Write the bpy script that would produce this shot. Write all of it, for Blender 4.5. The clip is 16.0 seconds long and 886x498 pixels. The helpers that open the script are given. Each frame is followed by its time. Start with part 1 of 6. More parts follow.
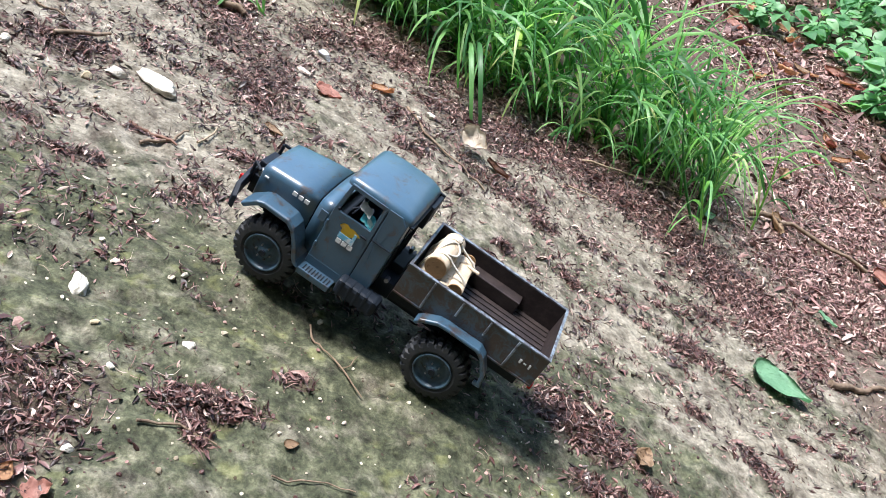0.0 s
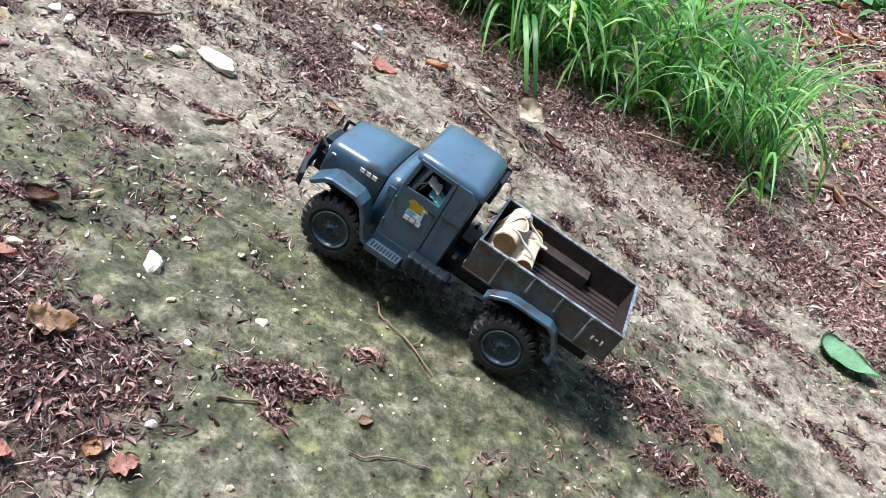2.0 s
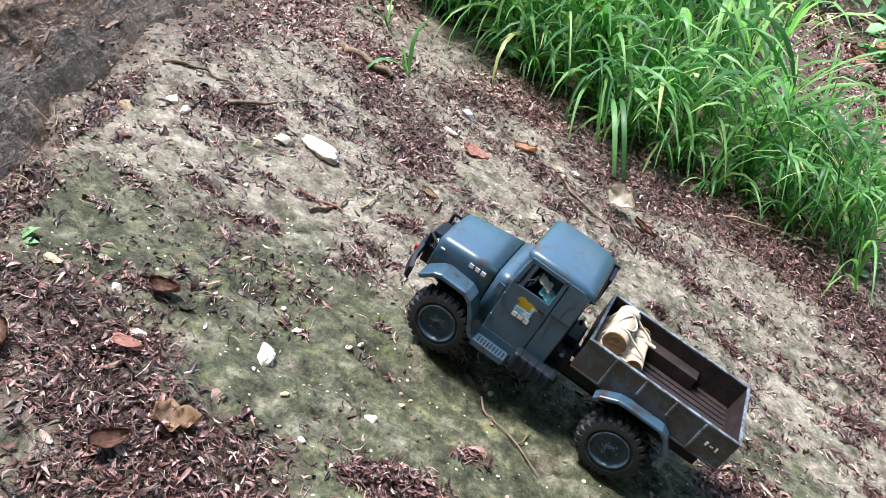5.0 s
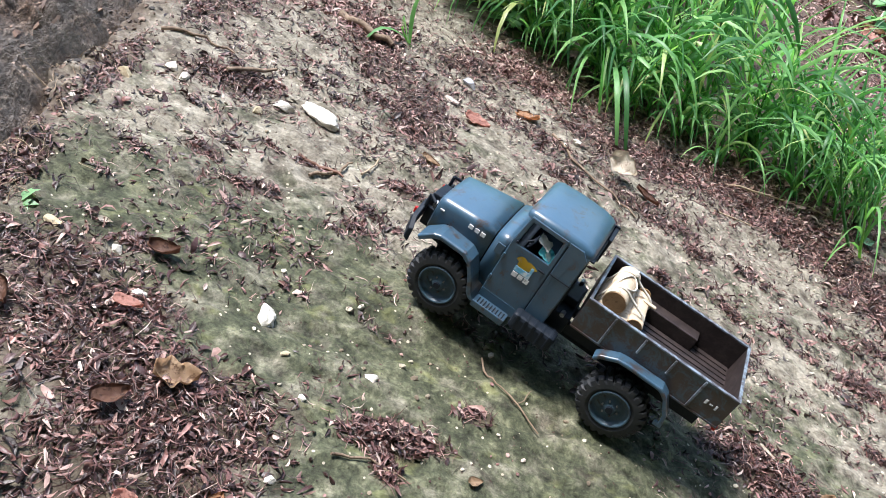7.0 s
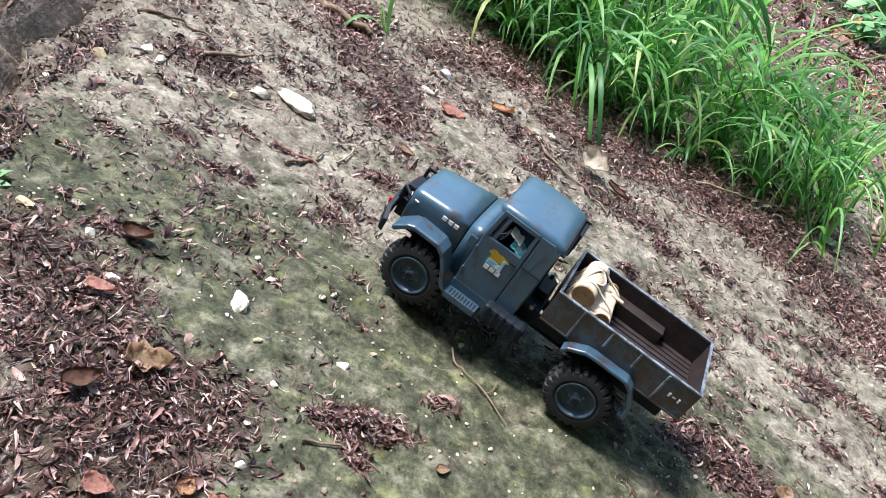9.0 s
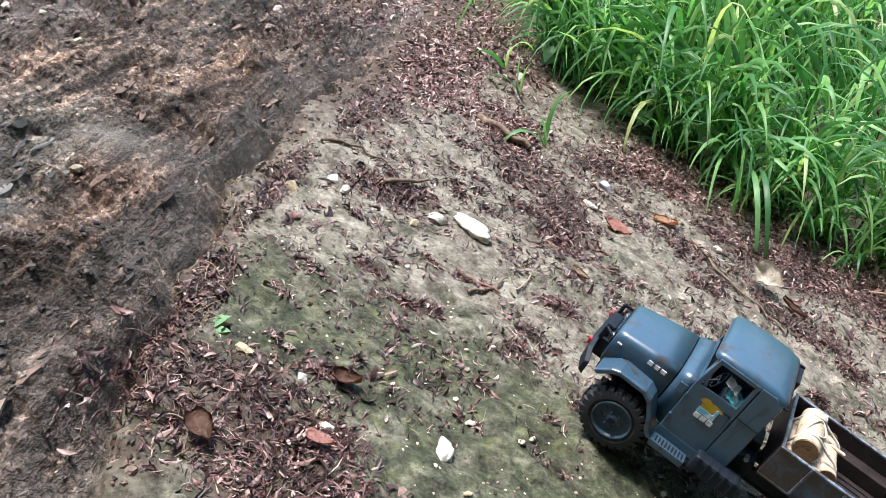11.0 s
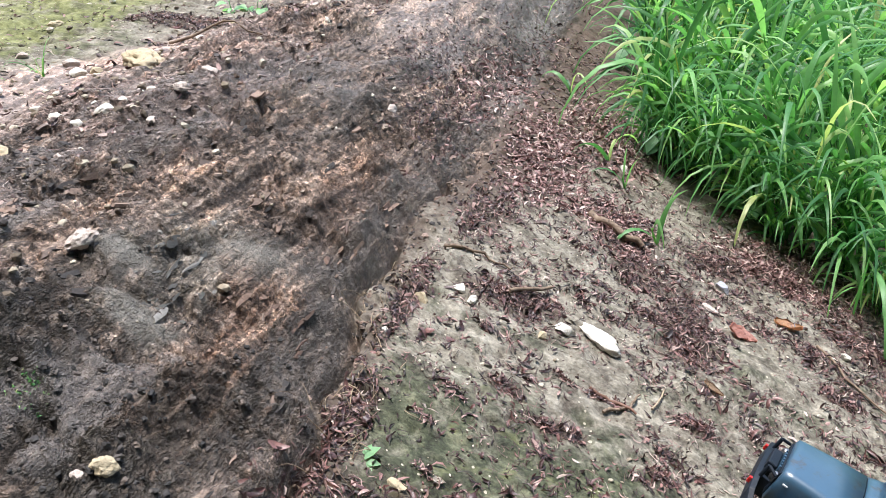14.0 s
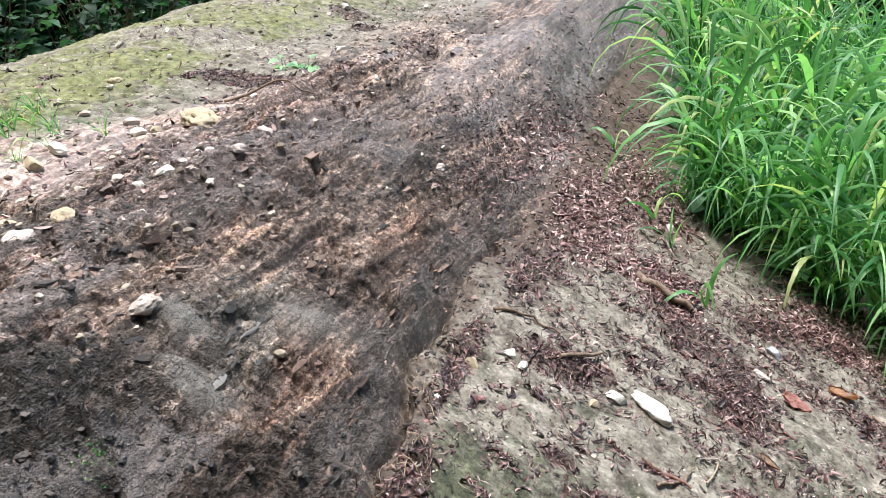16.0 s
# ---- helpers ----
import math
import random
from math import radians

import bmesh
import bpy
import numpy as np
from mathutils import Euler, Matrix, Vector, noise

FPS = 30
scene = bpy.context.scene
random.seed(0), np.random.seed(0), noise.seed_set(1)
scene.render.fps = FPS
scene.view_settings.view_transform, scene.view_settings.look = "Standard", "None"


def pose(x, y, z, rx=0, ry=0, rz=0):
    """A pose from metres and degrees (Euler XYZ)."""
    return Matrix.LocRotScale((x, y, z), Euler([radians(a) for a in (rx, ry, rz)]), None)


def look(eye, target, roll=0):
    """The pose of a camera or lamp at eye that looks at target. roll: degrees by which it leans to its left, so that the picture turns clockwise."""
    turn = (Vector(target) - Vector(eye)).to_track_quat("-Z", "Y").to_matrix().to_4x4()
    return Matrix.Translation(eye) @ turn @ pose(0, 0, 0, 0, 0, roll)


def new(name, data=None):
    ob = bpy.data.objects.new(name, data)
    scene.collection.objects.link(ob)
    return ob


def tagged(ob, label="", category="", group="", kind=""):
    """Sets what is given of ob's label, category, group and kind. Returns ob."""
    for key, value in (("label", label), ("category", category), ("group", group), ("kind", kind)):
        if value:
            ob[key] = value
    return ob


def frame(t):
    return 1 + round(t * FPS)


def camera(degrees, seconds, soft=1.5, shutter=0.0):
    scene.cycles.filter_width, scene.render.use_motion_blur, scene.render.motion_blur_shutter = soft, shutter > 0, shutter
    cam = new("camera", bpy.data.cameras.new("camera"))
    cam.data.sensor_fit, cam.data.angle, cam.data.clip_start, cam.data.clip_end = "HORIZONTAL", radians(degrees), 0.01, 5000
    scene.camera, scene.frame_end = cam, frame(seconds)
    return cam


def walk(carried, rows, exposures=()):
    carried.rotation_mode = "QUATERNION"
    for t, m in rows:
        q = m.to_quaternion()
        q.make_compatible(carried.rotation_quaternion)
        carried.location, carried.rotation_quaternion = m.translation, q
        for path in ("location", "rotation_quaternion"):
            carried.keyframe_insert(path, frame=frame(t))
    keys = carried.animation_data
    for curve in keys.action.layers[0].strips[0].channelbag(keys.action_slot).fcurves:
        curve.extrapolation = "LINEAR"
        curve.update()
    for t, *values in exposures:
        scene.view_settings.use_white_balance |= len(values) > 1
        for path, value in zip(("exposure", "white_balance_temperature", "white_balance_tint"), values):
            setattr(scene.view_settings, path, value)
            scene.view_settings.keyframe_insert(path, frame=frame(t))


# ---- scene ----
cam = camera(58.5, 16.0, soft=0.8)
PATH = [
    (0, (0.007, 0.024, 0.594), (0.004, 1.584, -0.658), 0.4),
    (0.5, (0.005, 0.03, 0.586), (-0.013, 1.562, -0.7), -1.3),
    (1, (0.004, 0.016, 0.583), (-0.025, 1.519, -0.737), -0.9),
    (1.5, (-0.005, 0.021, 0.588), (-0.059, 1.526, -0.728), -1.2),
    (2, (-0.018, 0.028, 0.59), (-0.117, 1.547, -0.706), -2.4),
    (2.5, (-0.016, 0.026, 0.587), (-0.136, 1.551, -0.701), -3.0),
    (3, (-0.02, 0.025, 0.587), (-0.146, 1.556, -0.693), -2.5),
    (3.5, (-0.033, 0.035, 0.593), (-0.176, 1.586, -0.662), -2.2),
    (4, (-0.04, 0.042, 0.601), (-0.207, 1.613, -0.625), -2.4),
    (4.5, (-0.06, 0.054, 0.613), (-0.267, 1.657, -0.564), -3.6),
    (4.7, (-0.061, 0.048, 0.614), (-0.286, 1.655, -0.555), -3.8),
    (6.8, (-0.06, 0.035, 0.601), (-0.324, 1.617, -0.594), -4.9),
    (7, (-0.056, 0.034, 0.599), (-0.309, 1.611, -0.605), -4.9),
    (7.5, (-0.025, 0.022, 0.579), (-0.217, 1.569, -0.674), -3.9),
    (8, (-0.021, 0.022, 0.586), (-0.173, 1.554, -0.69), -2.3),
    (8.2, (-0.027, 0.022, 0.59), (-0.176, 1.561, -0.678), -1.9),
    (10.3, (-0.107, 0.055, 0.632), (-0.427, 1.665, -0.511), -4.9),
    (10.5, (-0.118, 0.058, 0.636), (-0.47, 1.679, -0.482), -5.5),
    (11, (-0.144, 0.059, 0.652), (-0.572, 1.694, -0.419), -6.4),
    (11.5, (-0.164, 0.058, 0.669), (-0.649, 1.706, -0.354), -7.0),
    (12, (-0.188, 0.048, 0.674), (-0.73, 1.694, -0.324), -7.7),
    (12.5, (-0.214, 0.072, 0.683), (-0.769, 1.718, -0.308), -7.6),
    (13, (-0.221, 0.066, 0.685), (-0.777, 1.71, -0.309), -7.2),
    (13.5, (-0.225, 0.076, 0.698), (-0.788, 1.735, -0.268), -7.3),
    (14, (-0.224, 0.082, 0.701), (-0.786, 1.76, -0.231), -7.5),
    (14.5, (-0.233, 0.085, 0.711), (-0.811, 1.773, -0.193), -7.0),
    (15, (-0.234, 0.08, 0.705), (-0.831, 1.763, -0.194), -7.0),
    (15.5, (-0.239, 0.089, 0.722), (-0.852, 1.781, -0.149), -7.6),
    (16, (-0.245, 0.086, 0.726), (-0.883, 1.789, -0.106), -7.4),
]
walk(cam, [(t, look(eye, target, roll)) for t, eye, target, roll in PATH], ((0.0, 1.02), (8.2, 1.00), (10.3, 0.88), (16.0, 0.82)))

# ---- sky and sun ----
world = bpy.data.worlds.new("overcast_sky")
scene.world = world
world.use_nodes = True
wn, wl = world.node_tree.nodes, world.node_tree.links
sky = wn.new("ShaderNodeTexSky")
sky.sky_type, sky.sun_disc = "NISHITA", False
sky.sun_elevation, sky.sun_rotation = radians(77.7), radians(-19)
sky.air_density, sky.dust_density, sky.ozone_density = 1.0, 1.2, 1.5
wn["Background"].inputs["Strength"].default_value = 0.175
wl.new(sky.outputs["Color"], wn["Background"].inputs["Color"])

sun = new("sun", bpy.data.lights.new("sun", "SUN"))
sun.data.energy, sun.data.angle, sun.data.color = 4.1, radians(14), (1.0, 0.975, 0.985)
SUN_WAY = Vector((-0.07, 0.20, 0.977))
sun.matrix_world = look(SUN_WAY * 10, (0, 0, 0))

# ---- the lie of the land ----
def lattice(ix, iy, seed):
    """Hashed random numbers from 0 to 1 on a whole-number lattice."""
    h = (ix.astype(np.int64) * 374761393 + iy.astype(np.int64) * 668265263 + seed * 974711) & 0x7FFFFFFF
    h = ((h ^ (h >> 13)) * 1274126177) & 0x7FFFFFFF
    return ((h ^ (h >> 16)) & 0xFFFF) / 65535.0


def value_noise(x, y, seed=0):
    x, y = np.asarray(x, float), np.asarray(y, float)
    ix, iy = np.floor(x), np.floor(y)
    fx, fy = x - ix, y - iy
    fx, fy = fx * fx * fx * (fx * (fx * 6 - 15) + 10), fy * fy * fy * (fy * (fy * 6 - 15) + 10)
    a, b = lattice(ix, iy, seed), lattice(ix + 1, iy, seed)
    c, d = lattice(ix, iy + 1, seed), lattice(ix + 1, iy + 1, seed)
    return (a * (1 - fx) + b * fx) * (1 - fy) + (c * (1 - fx) + d * fx) * fy


def fbm(x, y, seed=0, octaves=4):
    """Layered noise from about -1 to 1."""
    total, size, reach = 0.0, 1.0, 0.0
    for i in range(octaves):
        total = total + size * (value_noise(x * 2.03 ** i + 17.3 * i, y * 1.97 ** i - 9.1 * i, seed + i) * 2 - 1)
        reach += size
        size *= 0.52
    return total / reach * 1.5


def smooth(a, b, x):
    s = np.clip((np.asarray(x, float) - a) / (b - a), 0, 1)
    return s * s * (3 - 2 * s)


def cells(x, y, seed):
    """Broken plates: for each place its plate's random number and the nearness of a crack."""
    ix, iy = np.floor(x), np.floor(y)
    best, second = np.full(np.shape(x), 9.0), np.full(np.shape(x), 9.0)
    pick = np.zeros(np.shape(x))
    for i in (-1, 0, 1):
        for j in (-1, 0, 1):
            dx = ix + i + lattice(ix + i, iy + j, seed) - x
            dy = iy + j + lattice(ix + i, iy + j, seed + 7) - y
            d = np.hypot(dx, dy)
            nearer = d < best
            second = np.where(nearer, best, np.minimum(second, d))
            pick = np.where(nearer, lattice(ix + i, iy + j, seed + 13), pick)
            best = np.where(nearer, d, best)
    return pick, second - best


# cross-section of the hill, from the drop behind its crest to the foot of the slope
HILL_X = [-60, -8, -4.0, -2.4, -1.8, -1.55, -1.4, -1.2, -1.0, -0.88, -0.78, -0.71, -0.66, -0.62, -0.57, -0.535, -0.515, -0.49, -0.15, 0.0, 0.25, 0.9, 1.3, 1.9, 3.0, 60]
HILL_Z = [-1.6, -1.5, -1.1, -0.05, 0.40, 0.565, 0.588, 0.578, 0.552, 0.524, 0.504, 0.490, 0.472, 0.437, 0.395, 0.362, 0.345, 0.338, 0.165, 0.091, -0.044, -0.37, -0.545, -0.70, -0.82, -0.9]


LEDGE_Y = [0.0, 0.35, 0.42, 0.53, 0.66, 0.87, 1.15, 1.6]
LEDGE_X = [-0.41, -0.442, -0.459, -0.488, -0.508, -0.520, -0.490, -0.480]


def ledge(y):
    """Where the crack between the mossy slope and the clay runs."""
    return np.interp(y, LEDGE_Y, LEDGE_X) + 0.006 * fbm(0.3 * np.ones_like(y), y * 5.0, 31, 3) + 0.009 * fbm(0 * y, y * 30, 37, 3)


def clay_part(x, y):
    return smooth(0.0, 0.018, ledge(y) - x) * (1 - smooth(-0.78, -0.96, x + 0.05 * fbm(x * 4, y * 4, 41, 3)))


def drift(x, y):
    """Coordinates along and across the curved drag marks in the clay."""
    return y, x - 0.16 * np.clip(y - 0.38, 0, 0.9) ** 2 + 0.10 * np.clip(0.42 - y, 0, 0.5)


def wet_patch(u, v):
    """Smeared shiny patches in the clay."""
    return smooth(0.42, 0.62, fbm(v * 15, u * 5, 63, 3))


def plates(x, y, u, v):
    """Brittle clay plates drawn out along the track: their height, crack and tone."""
    wx, wy = fbm(x * 26, y * 26, 15, 3), fbm(x * 24, y * 24, 16, 3)
    p, edge = cells(v * 40 + 0.9 * wx, u * 10 + 0.6 * wy, 43)
    q, fine = cells(v * 95 + 0.9 * wx, u * 26 + 0.7 * wy, 47)
    z = 0.0078 * smooth(0.0, 0.30, edge) * p * p + 0.0030 * smooth(0.0, 0.35, fine) * q - 0.002
    return z, np.maximum(1 - smooth(0.0, 0.10, edge), 0.5 * (1 - smooth(0.0, 0.16, fine))), p, q


SCARP_Y = [0.75, 0.80, 0.88, 1.00, 1.21, 1.54, 3.0]
SCARP_X = [-0.742, -0.730, -0.728, -0.742, -0.767, -0.767, -0.76]
WHEEL_SPOTS = [(-0.1553, 0.5423, 0.0102), (-0.1296, 0.6221, 0.0167), (-0.0136, 0.4788, 0.0064), (0.0121, 0.5585, 0.0071)]


def spot(x, y, cx, cy, ra, rb, turn=0.0):
    """A soft oval patch of the ground, 1 in its middle."""
    ca, sa = math.cos(radians(turn)), math.sin(radians(turn))
    da, db = (x - cx) * ca + (y - cy) * sa, (y - cy) * ca - (x - cx) * sa
    return np.exp(-((da / ra) ** 2 + (db / rb) ** 2))


def clods(x, y):
    """Where the clay lies crumbled in dark lumps."""
    return np.clip(1.25 * spot(x, y, -0.640, 0.425, 0.055, 0.062) + 0.7 * spot(x, y, -0.610, 0.345, 0.06, 0.05), 0, 1)


def smears(x, y):
    """Smooth patches where the clay was wiped flat."""
    return np.clip(spot(x, y, -0.612, 0.496, 0.026, 0.018) + spot(x, y, -0.590, 0.640, 0.020, 0.040, -30) + spot(x, y, -0.645, 0.545, 0.02, 0.02), 0, 1)


def crumble(x, y):
    """Loose lumps of clay: their height and the dark gaps between them."""
    wx, wy = fbm(x * 40, y * 40, 111, 2), fbm(x * 38, y * 38, 112, 2)
    p, edge = cells(x * 62 + 0.7 * wx, y * 55 + 0.7 * wy, 113)
    q, fine = cells(x * 150 + 0.8 * wx, y * 130 + 0.8 * wy, 117)
    where = np.clip(smooth(-0.10, 0.45, fbm(x * 11, y * 8, 119, 3)) + clods(x, y), 0, 1) * (1 - smears(x, y))
    z = 0.0058 * smooth(0.0, 0.50, edge) * (0.2 + p) + 0.0016 * smooth(0.0, 0.5, fine) * (0.2 + q)
    gap = np.maximum(1 - smooth(0.0, 0.20, edge), 0.7 * (1 - smooth(0.0, 0.22, fine)))
    return where * (z - 0.003), where * gap


def clay_tones(x, y):
    """Patches of rusty, pinkish, ashen and dark clay, a painted sheen on the plateau, and the ragged noise of their
    borders.
    """
    u, v = drift(x, y)
    ragged = 0.35 * fbm(x * 30, y * 28, 79, 4)
    dark = 0.9 * clods(x, y) + ragged * smooth(0.05, 0.3, clods(x, y)) + 0.75 * smooth(0.15, 0.6, fbm(v * 15, u * 4, 81, 4))
    red = np.maximum.reduce([spot(x, y, -0.562, 0.590, 0.040, 0.11, 8), spot(x, y, -0.560, 0.830, 0.045, 0.13), 0.95 * spot(x, y, -0.548, 0.43, 0.035, 0.10, 5), 0.95 * spot(x, y, -0.688, 0.920, 0.035, 0.070), 0.5 * spot(x, y, -0.63, 0.75, 0.05, 0.07)])
    red = red + 0.8 * ragged + 0.25 * fbm(v * 9, u * 3, 77, 3)
    # pinkish spots; the last term paints the sky's sheen on the wet plateau
    pink_and_sheen = np.maximum.reduce([spot(x, y, -0.690, 0.452, 0.022, 0.060, 28), spot(x, y, -0.770, 0.540, 0.040, 0.060, 20), spot(x, y, -0.543, 0.462, 0.014, 0.030, 15), 0.7 * spot(x, y, -0.70, 0.36, 0.03, 0.05), 0.95 * smooth(-0.63, -0.76, x) * smooth(0.55, 0.75, y) * (1 - smooth(1.05, 1.35, y))]) + 0.7 * ragged
    ashy = np.maximum.reduce([spot(x, y, -0.612, 0.600, 0.045, 0.110, 8), smears(x, y), 0.8 * spot(x, y, -0.700, 0.490, 0.020, 0.050, 30)]) + 0.6 * ragged
    return ragged, red, pink_and_sheen, ashy, dark


def clay_relief(x, y):
    """Damp clay in thin broken layers along the track, crumbled in places."""
    u, v = drift(x, y)
    warp = fbm(x * 12, y * 12, 15, 3)
    far = 1 - 0.55 * smooth(0.95, 1.6, y)
    layer = 5.0 * fbm(v * 13 + 0.8 * warp, u * 2.4 + 0.5 * warp, 19, 3) + 0.8 * fbm(v * 40 + 1.2 * warp, u * 9, 25, 2)
    step = layer - np.floor(layer)
    rise = smooth(0.80, 1.0, step)
    terrace = np.floor(layer) + rise - 0.6 * (step - rise)
    flaky = plates(x, y, u, v)[0]
    lumps = fbm(x * 31, y * 29, 17, 3)
    crumbs = np.abs(fbm(x * 84, y * 80, 21, 3))
    broken = clods(x, y)
    wiped = np.clip(smears(x, y) + 0.6 * wet_patch(u, v), 0, 1)
    lobe = 0.010 * spot(x, y, -0.545, 0.462, 0.022, 0.045, 15) + 0.012 * spot(x, y, -0.690, 0.440, 0.025, 0.075, 20) + 0.010 * spot(x, y, -0.775, 0.540, 0.03, 0.06, 20)
    fine = 0.0042 * terrace + 1.35 * flaky + 0.0012 * lumps + 0.0010 * (crumbs - 0.3) + crumble(x, y)[0]
    heaped = 0.009 * np.abs(fbm(x * 36, y * 34, 23, 2)) + 0.002 * crumbs
    return 0.007 + lobe + 0.0052 * fbm(v * 9, u * 2.4, 13, 3) + 0.0060 * far * (0.7 - np.abs(fbm(v * 17 + 0.5 * warp, u * 2.6, 53, 2))) + far * (1 - 0.8 * wiped) * fine + far * broken * (heaped - 0.004)


def height(x, y):
    """The ground's height above the datum."""
    x, y = np.atleast_1d(np.asarray(x, float)), np.atleast_1d(np.asarray(y, float))
    low = np.clip(y, -2.0, 3.2 - 2.1 * smooth(-0.8, -1.2, x))
    z = np.interp(x, HILL_X, HILL_Z) - 0.0515 * low
    z = 0.5 * z + 0.25 * (np.interp(x - 0.012, HILL_X, HILL_Z) + np.interp(x + 0.012, HILL_X, HILL_Z)) - 0.5 * 0.0515 * low
    # a bank that climbs under the tall grass
    near = 1 - smooth(3.0, 6.0, np.hypot(x, y - 1))
    c = clay_part(x, y) * near
    z = z + (1 - c) * near * (0.007 * fbm(x * 5, y * 6, 1, 3) + 0.0040 * fbm(x * 22, y * 34, 5, 3) + 0.0026 * fbm(x * 70, y * 80, 9, 2))
    inside = c > 1e-4
    if inside.any():
        relief = np.zeros(np.shape(z))
        relief[inside] = clay_relief(x[inside], y[inside])
        z = z + c * relief
    d = ledge(y) - x
    z = z - near * (1 - smooth(0.95, 1.3, y)) * 0.030 * np.exp(-((d - 0.006) / 0.0058) ** 2) * (0.55 + 0.45 * smooth(-0.3, 0.3, fbm(0 * y + 3.3, y * 9, 39, 2)))
    z = z + near * np.exp(-((d - 0.030) / 0.022) ** 2) * (0.0050 * fbm(x * 55, y * 50, 45, 3) + 0.004 * np.abs(fbm(x * 120, y * 110, 49, 2))) * (1 - smooth(1.3, 1.8, y))
    z = z + near * 0.010 * np.exp(-((d + 0.016) / 0.014) ** 2) * np.maximum(0, fbm(x * 30, y * 30, 27, 3))
    # a low scarp beside the wet track
    scarp = np.interp(y, SCARP_Y, SCARP_X) + 0.012 * fbm(0 * y, y * 14, 91, 3)
    z = z + near * 0.009 * smooth(0.0, 0.012, scarp - x) * smooth(0.7, 0.8, y) * (1 - smooth(-0.82, -1.0, x))
    # stony rim of the wet track on the plateau
    z = z + near * 0.012 * np.exp(-((x + 0.80 + 0.10 * (y - 1.0)) / 0.05) ** 2) * (0.6 + 0.6 * fbm(x * 20, y * 12, 29, 3))
    for px, py, dz in WHEEL_SPOTS:
        z = z + dz * np.exp(-((x - px) ** 2 + (y - py) ** 2) / 0.022 ** 2)
    return z


def at(x, y):
    return float(height(np.array([x]), np.array([y]))[0])


def normal_at(x, y, d=0.012):
    return Vector((at(x - d, y) - at(x + d, y), at(x, y - d) - at(x, y + d), 2 * d)).normalized()

# ---- materials ----
def material(name, rough=0.7, metal=0.0, spec=0.5):
    m = bpy.data.materials.new(name)
    m.use_nodes = True
    b = m.node_tree.nodes["Principled BSDF"]
    b.inputs["Roughness"].default_value, b.inputs["Metallic"].default_value = rough, metal
    b.inputs["Specular IOR Level"].default_value = spec
    return m, m.node_tree.nodes, m.node_tree.links, b


def noise_node(n, l, scale, detail=4.0, rough=0.6, vector=None, distort=0.0):
    if vector is None:
        tc = n.get("Texture Coordinate") or n.new("ShaderNodeTexCoord")
        vector = tc.outputs["Object"]
    t = n.new("ShaderNodeTexNoise")
    t.inputs["Scale"].default_value, t.inputs["Detail"].default_value = scale, detail
    t.inputs["Roughness"].default_value, t.inputs["Distortion"].default_value = rough, distort
    l.new(vector, t.inputs["Vector"])
    return t.outputs["Fac"]


def ramp(n, l, fac, stops):
    r = n.new("ShaderNodeValToRGB")
    e = r.color_ramp.elements
    while len(e) < len(stops):
        e.new(0.5)
    for s, (p, c) in zip(e, stops):
        s.position, s.color = p, (*c, 1) if len(c) == 3 else c
    l.new(fac, r.inputs["Fac"])
    return r.outputs["Color"]


def grey(v):
    return (v, v, v)


def mix(n, l, fac, a, b, kind="MIX"):
    x = n.new("ShaderNodeMix")
    x.data_type, x.blend_type = "RGBA", kind
    for sock, v in ((x.inputs[0], fac), (x.inputs[6], a), (x.inputs[7], b)):
        if hasattr(v, "links"):
            l.new(v, sock)
        elif isinstance(v, tuple):
            sock.default_value = (*v, 1)
        else:
            sock.default_value = v
    return x.outputs[2]


def calc(n, l, kind, a, b):
    x = n.new("ShaderNodeMath")
    x.operation = kind
    for sock, v in ((x.inputs[0], a), (x.inputs[1], b)):
        if hasattr(v, "links"):
            l.new(v, sock)
        else:
            sock.default_value = v
    return x.outputs[0]


def bump(n, l, b, fac, dist, strength=1.0, before=None):
    u = n.new("ShaderNodeBump")
    u.inputs["Distance"].default_value, u.inputs["Strength"].default_value = dist, strength
    l.new(fac, u.inputs["Height"])
    if before is not None:
        l.new(before, u.inputs["Normal"])
    l.new(u.outputs["Normal"], b.inputs["Normal"])
    return u.outputs["Normal"]


def island(n):
    return n.new("ShaderNodeNewGeometry").outputs["Random Per Island"]


def chance(n):
    return n.new("ShaderNodeObjectInfo").outputs["Random"]


def attribute(n, name):
    a = n.new("ShaderNodeAttribute")
    a.attribute_name = name
    return a.outputs["Fac"]


def crumbs_node(n, l, vector, scale):
    """Broken crumbs: the distance to the nearest crack and each crumb's random number."""
    edge, cell = n.new("ShaderNodeTexVoronoi"), n.new("ShaderNodeTexVoronoi")
    edge.feature = "DISTANCE_TO_EDGE"
    for t in (edge, cell):
        t.inputs["Scale"].default_value = scale
        l.new(vector, t.inputs["Vector"])
    pick = n.new("ShaderNodeSeparateColor")
    l.new(cell.outputs["Color"], pick.inputs[0])
    return edge.outputs["Distance"], pick.outputs[0]


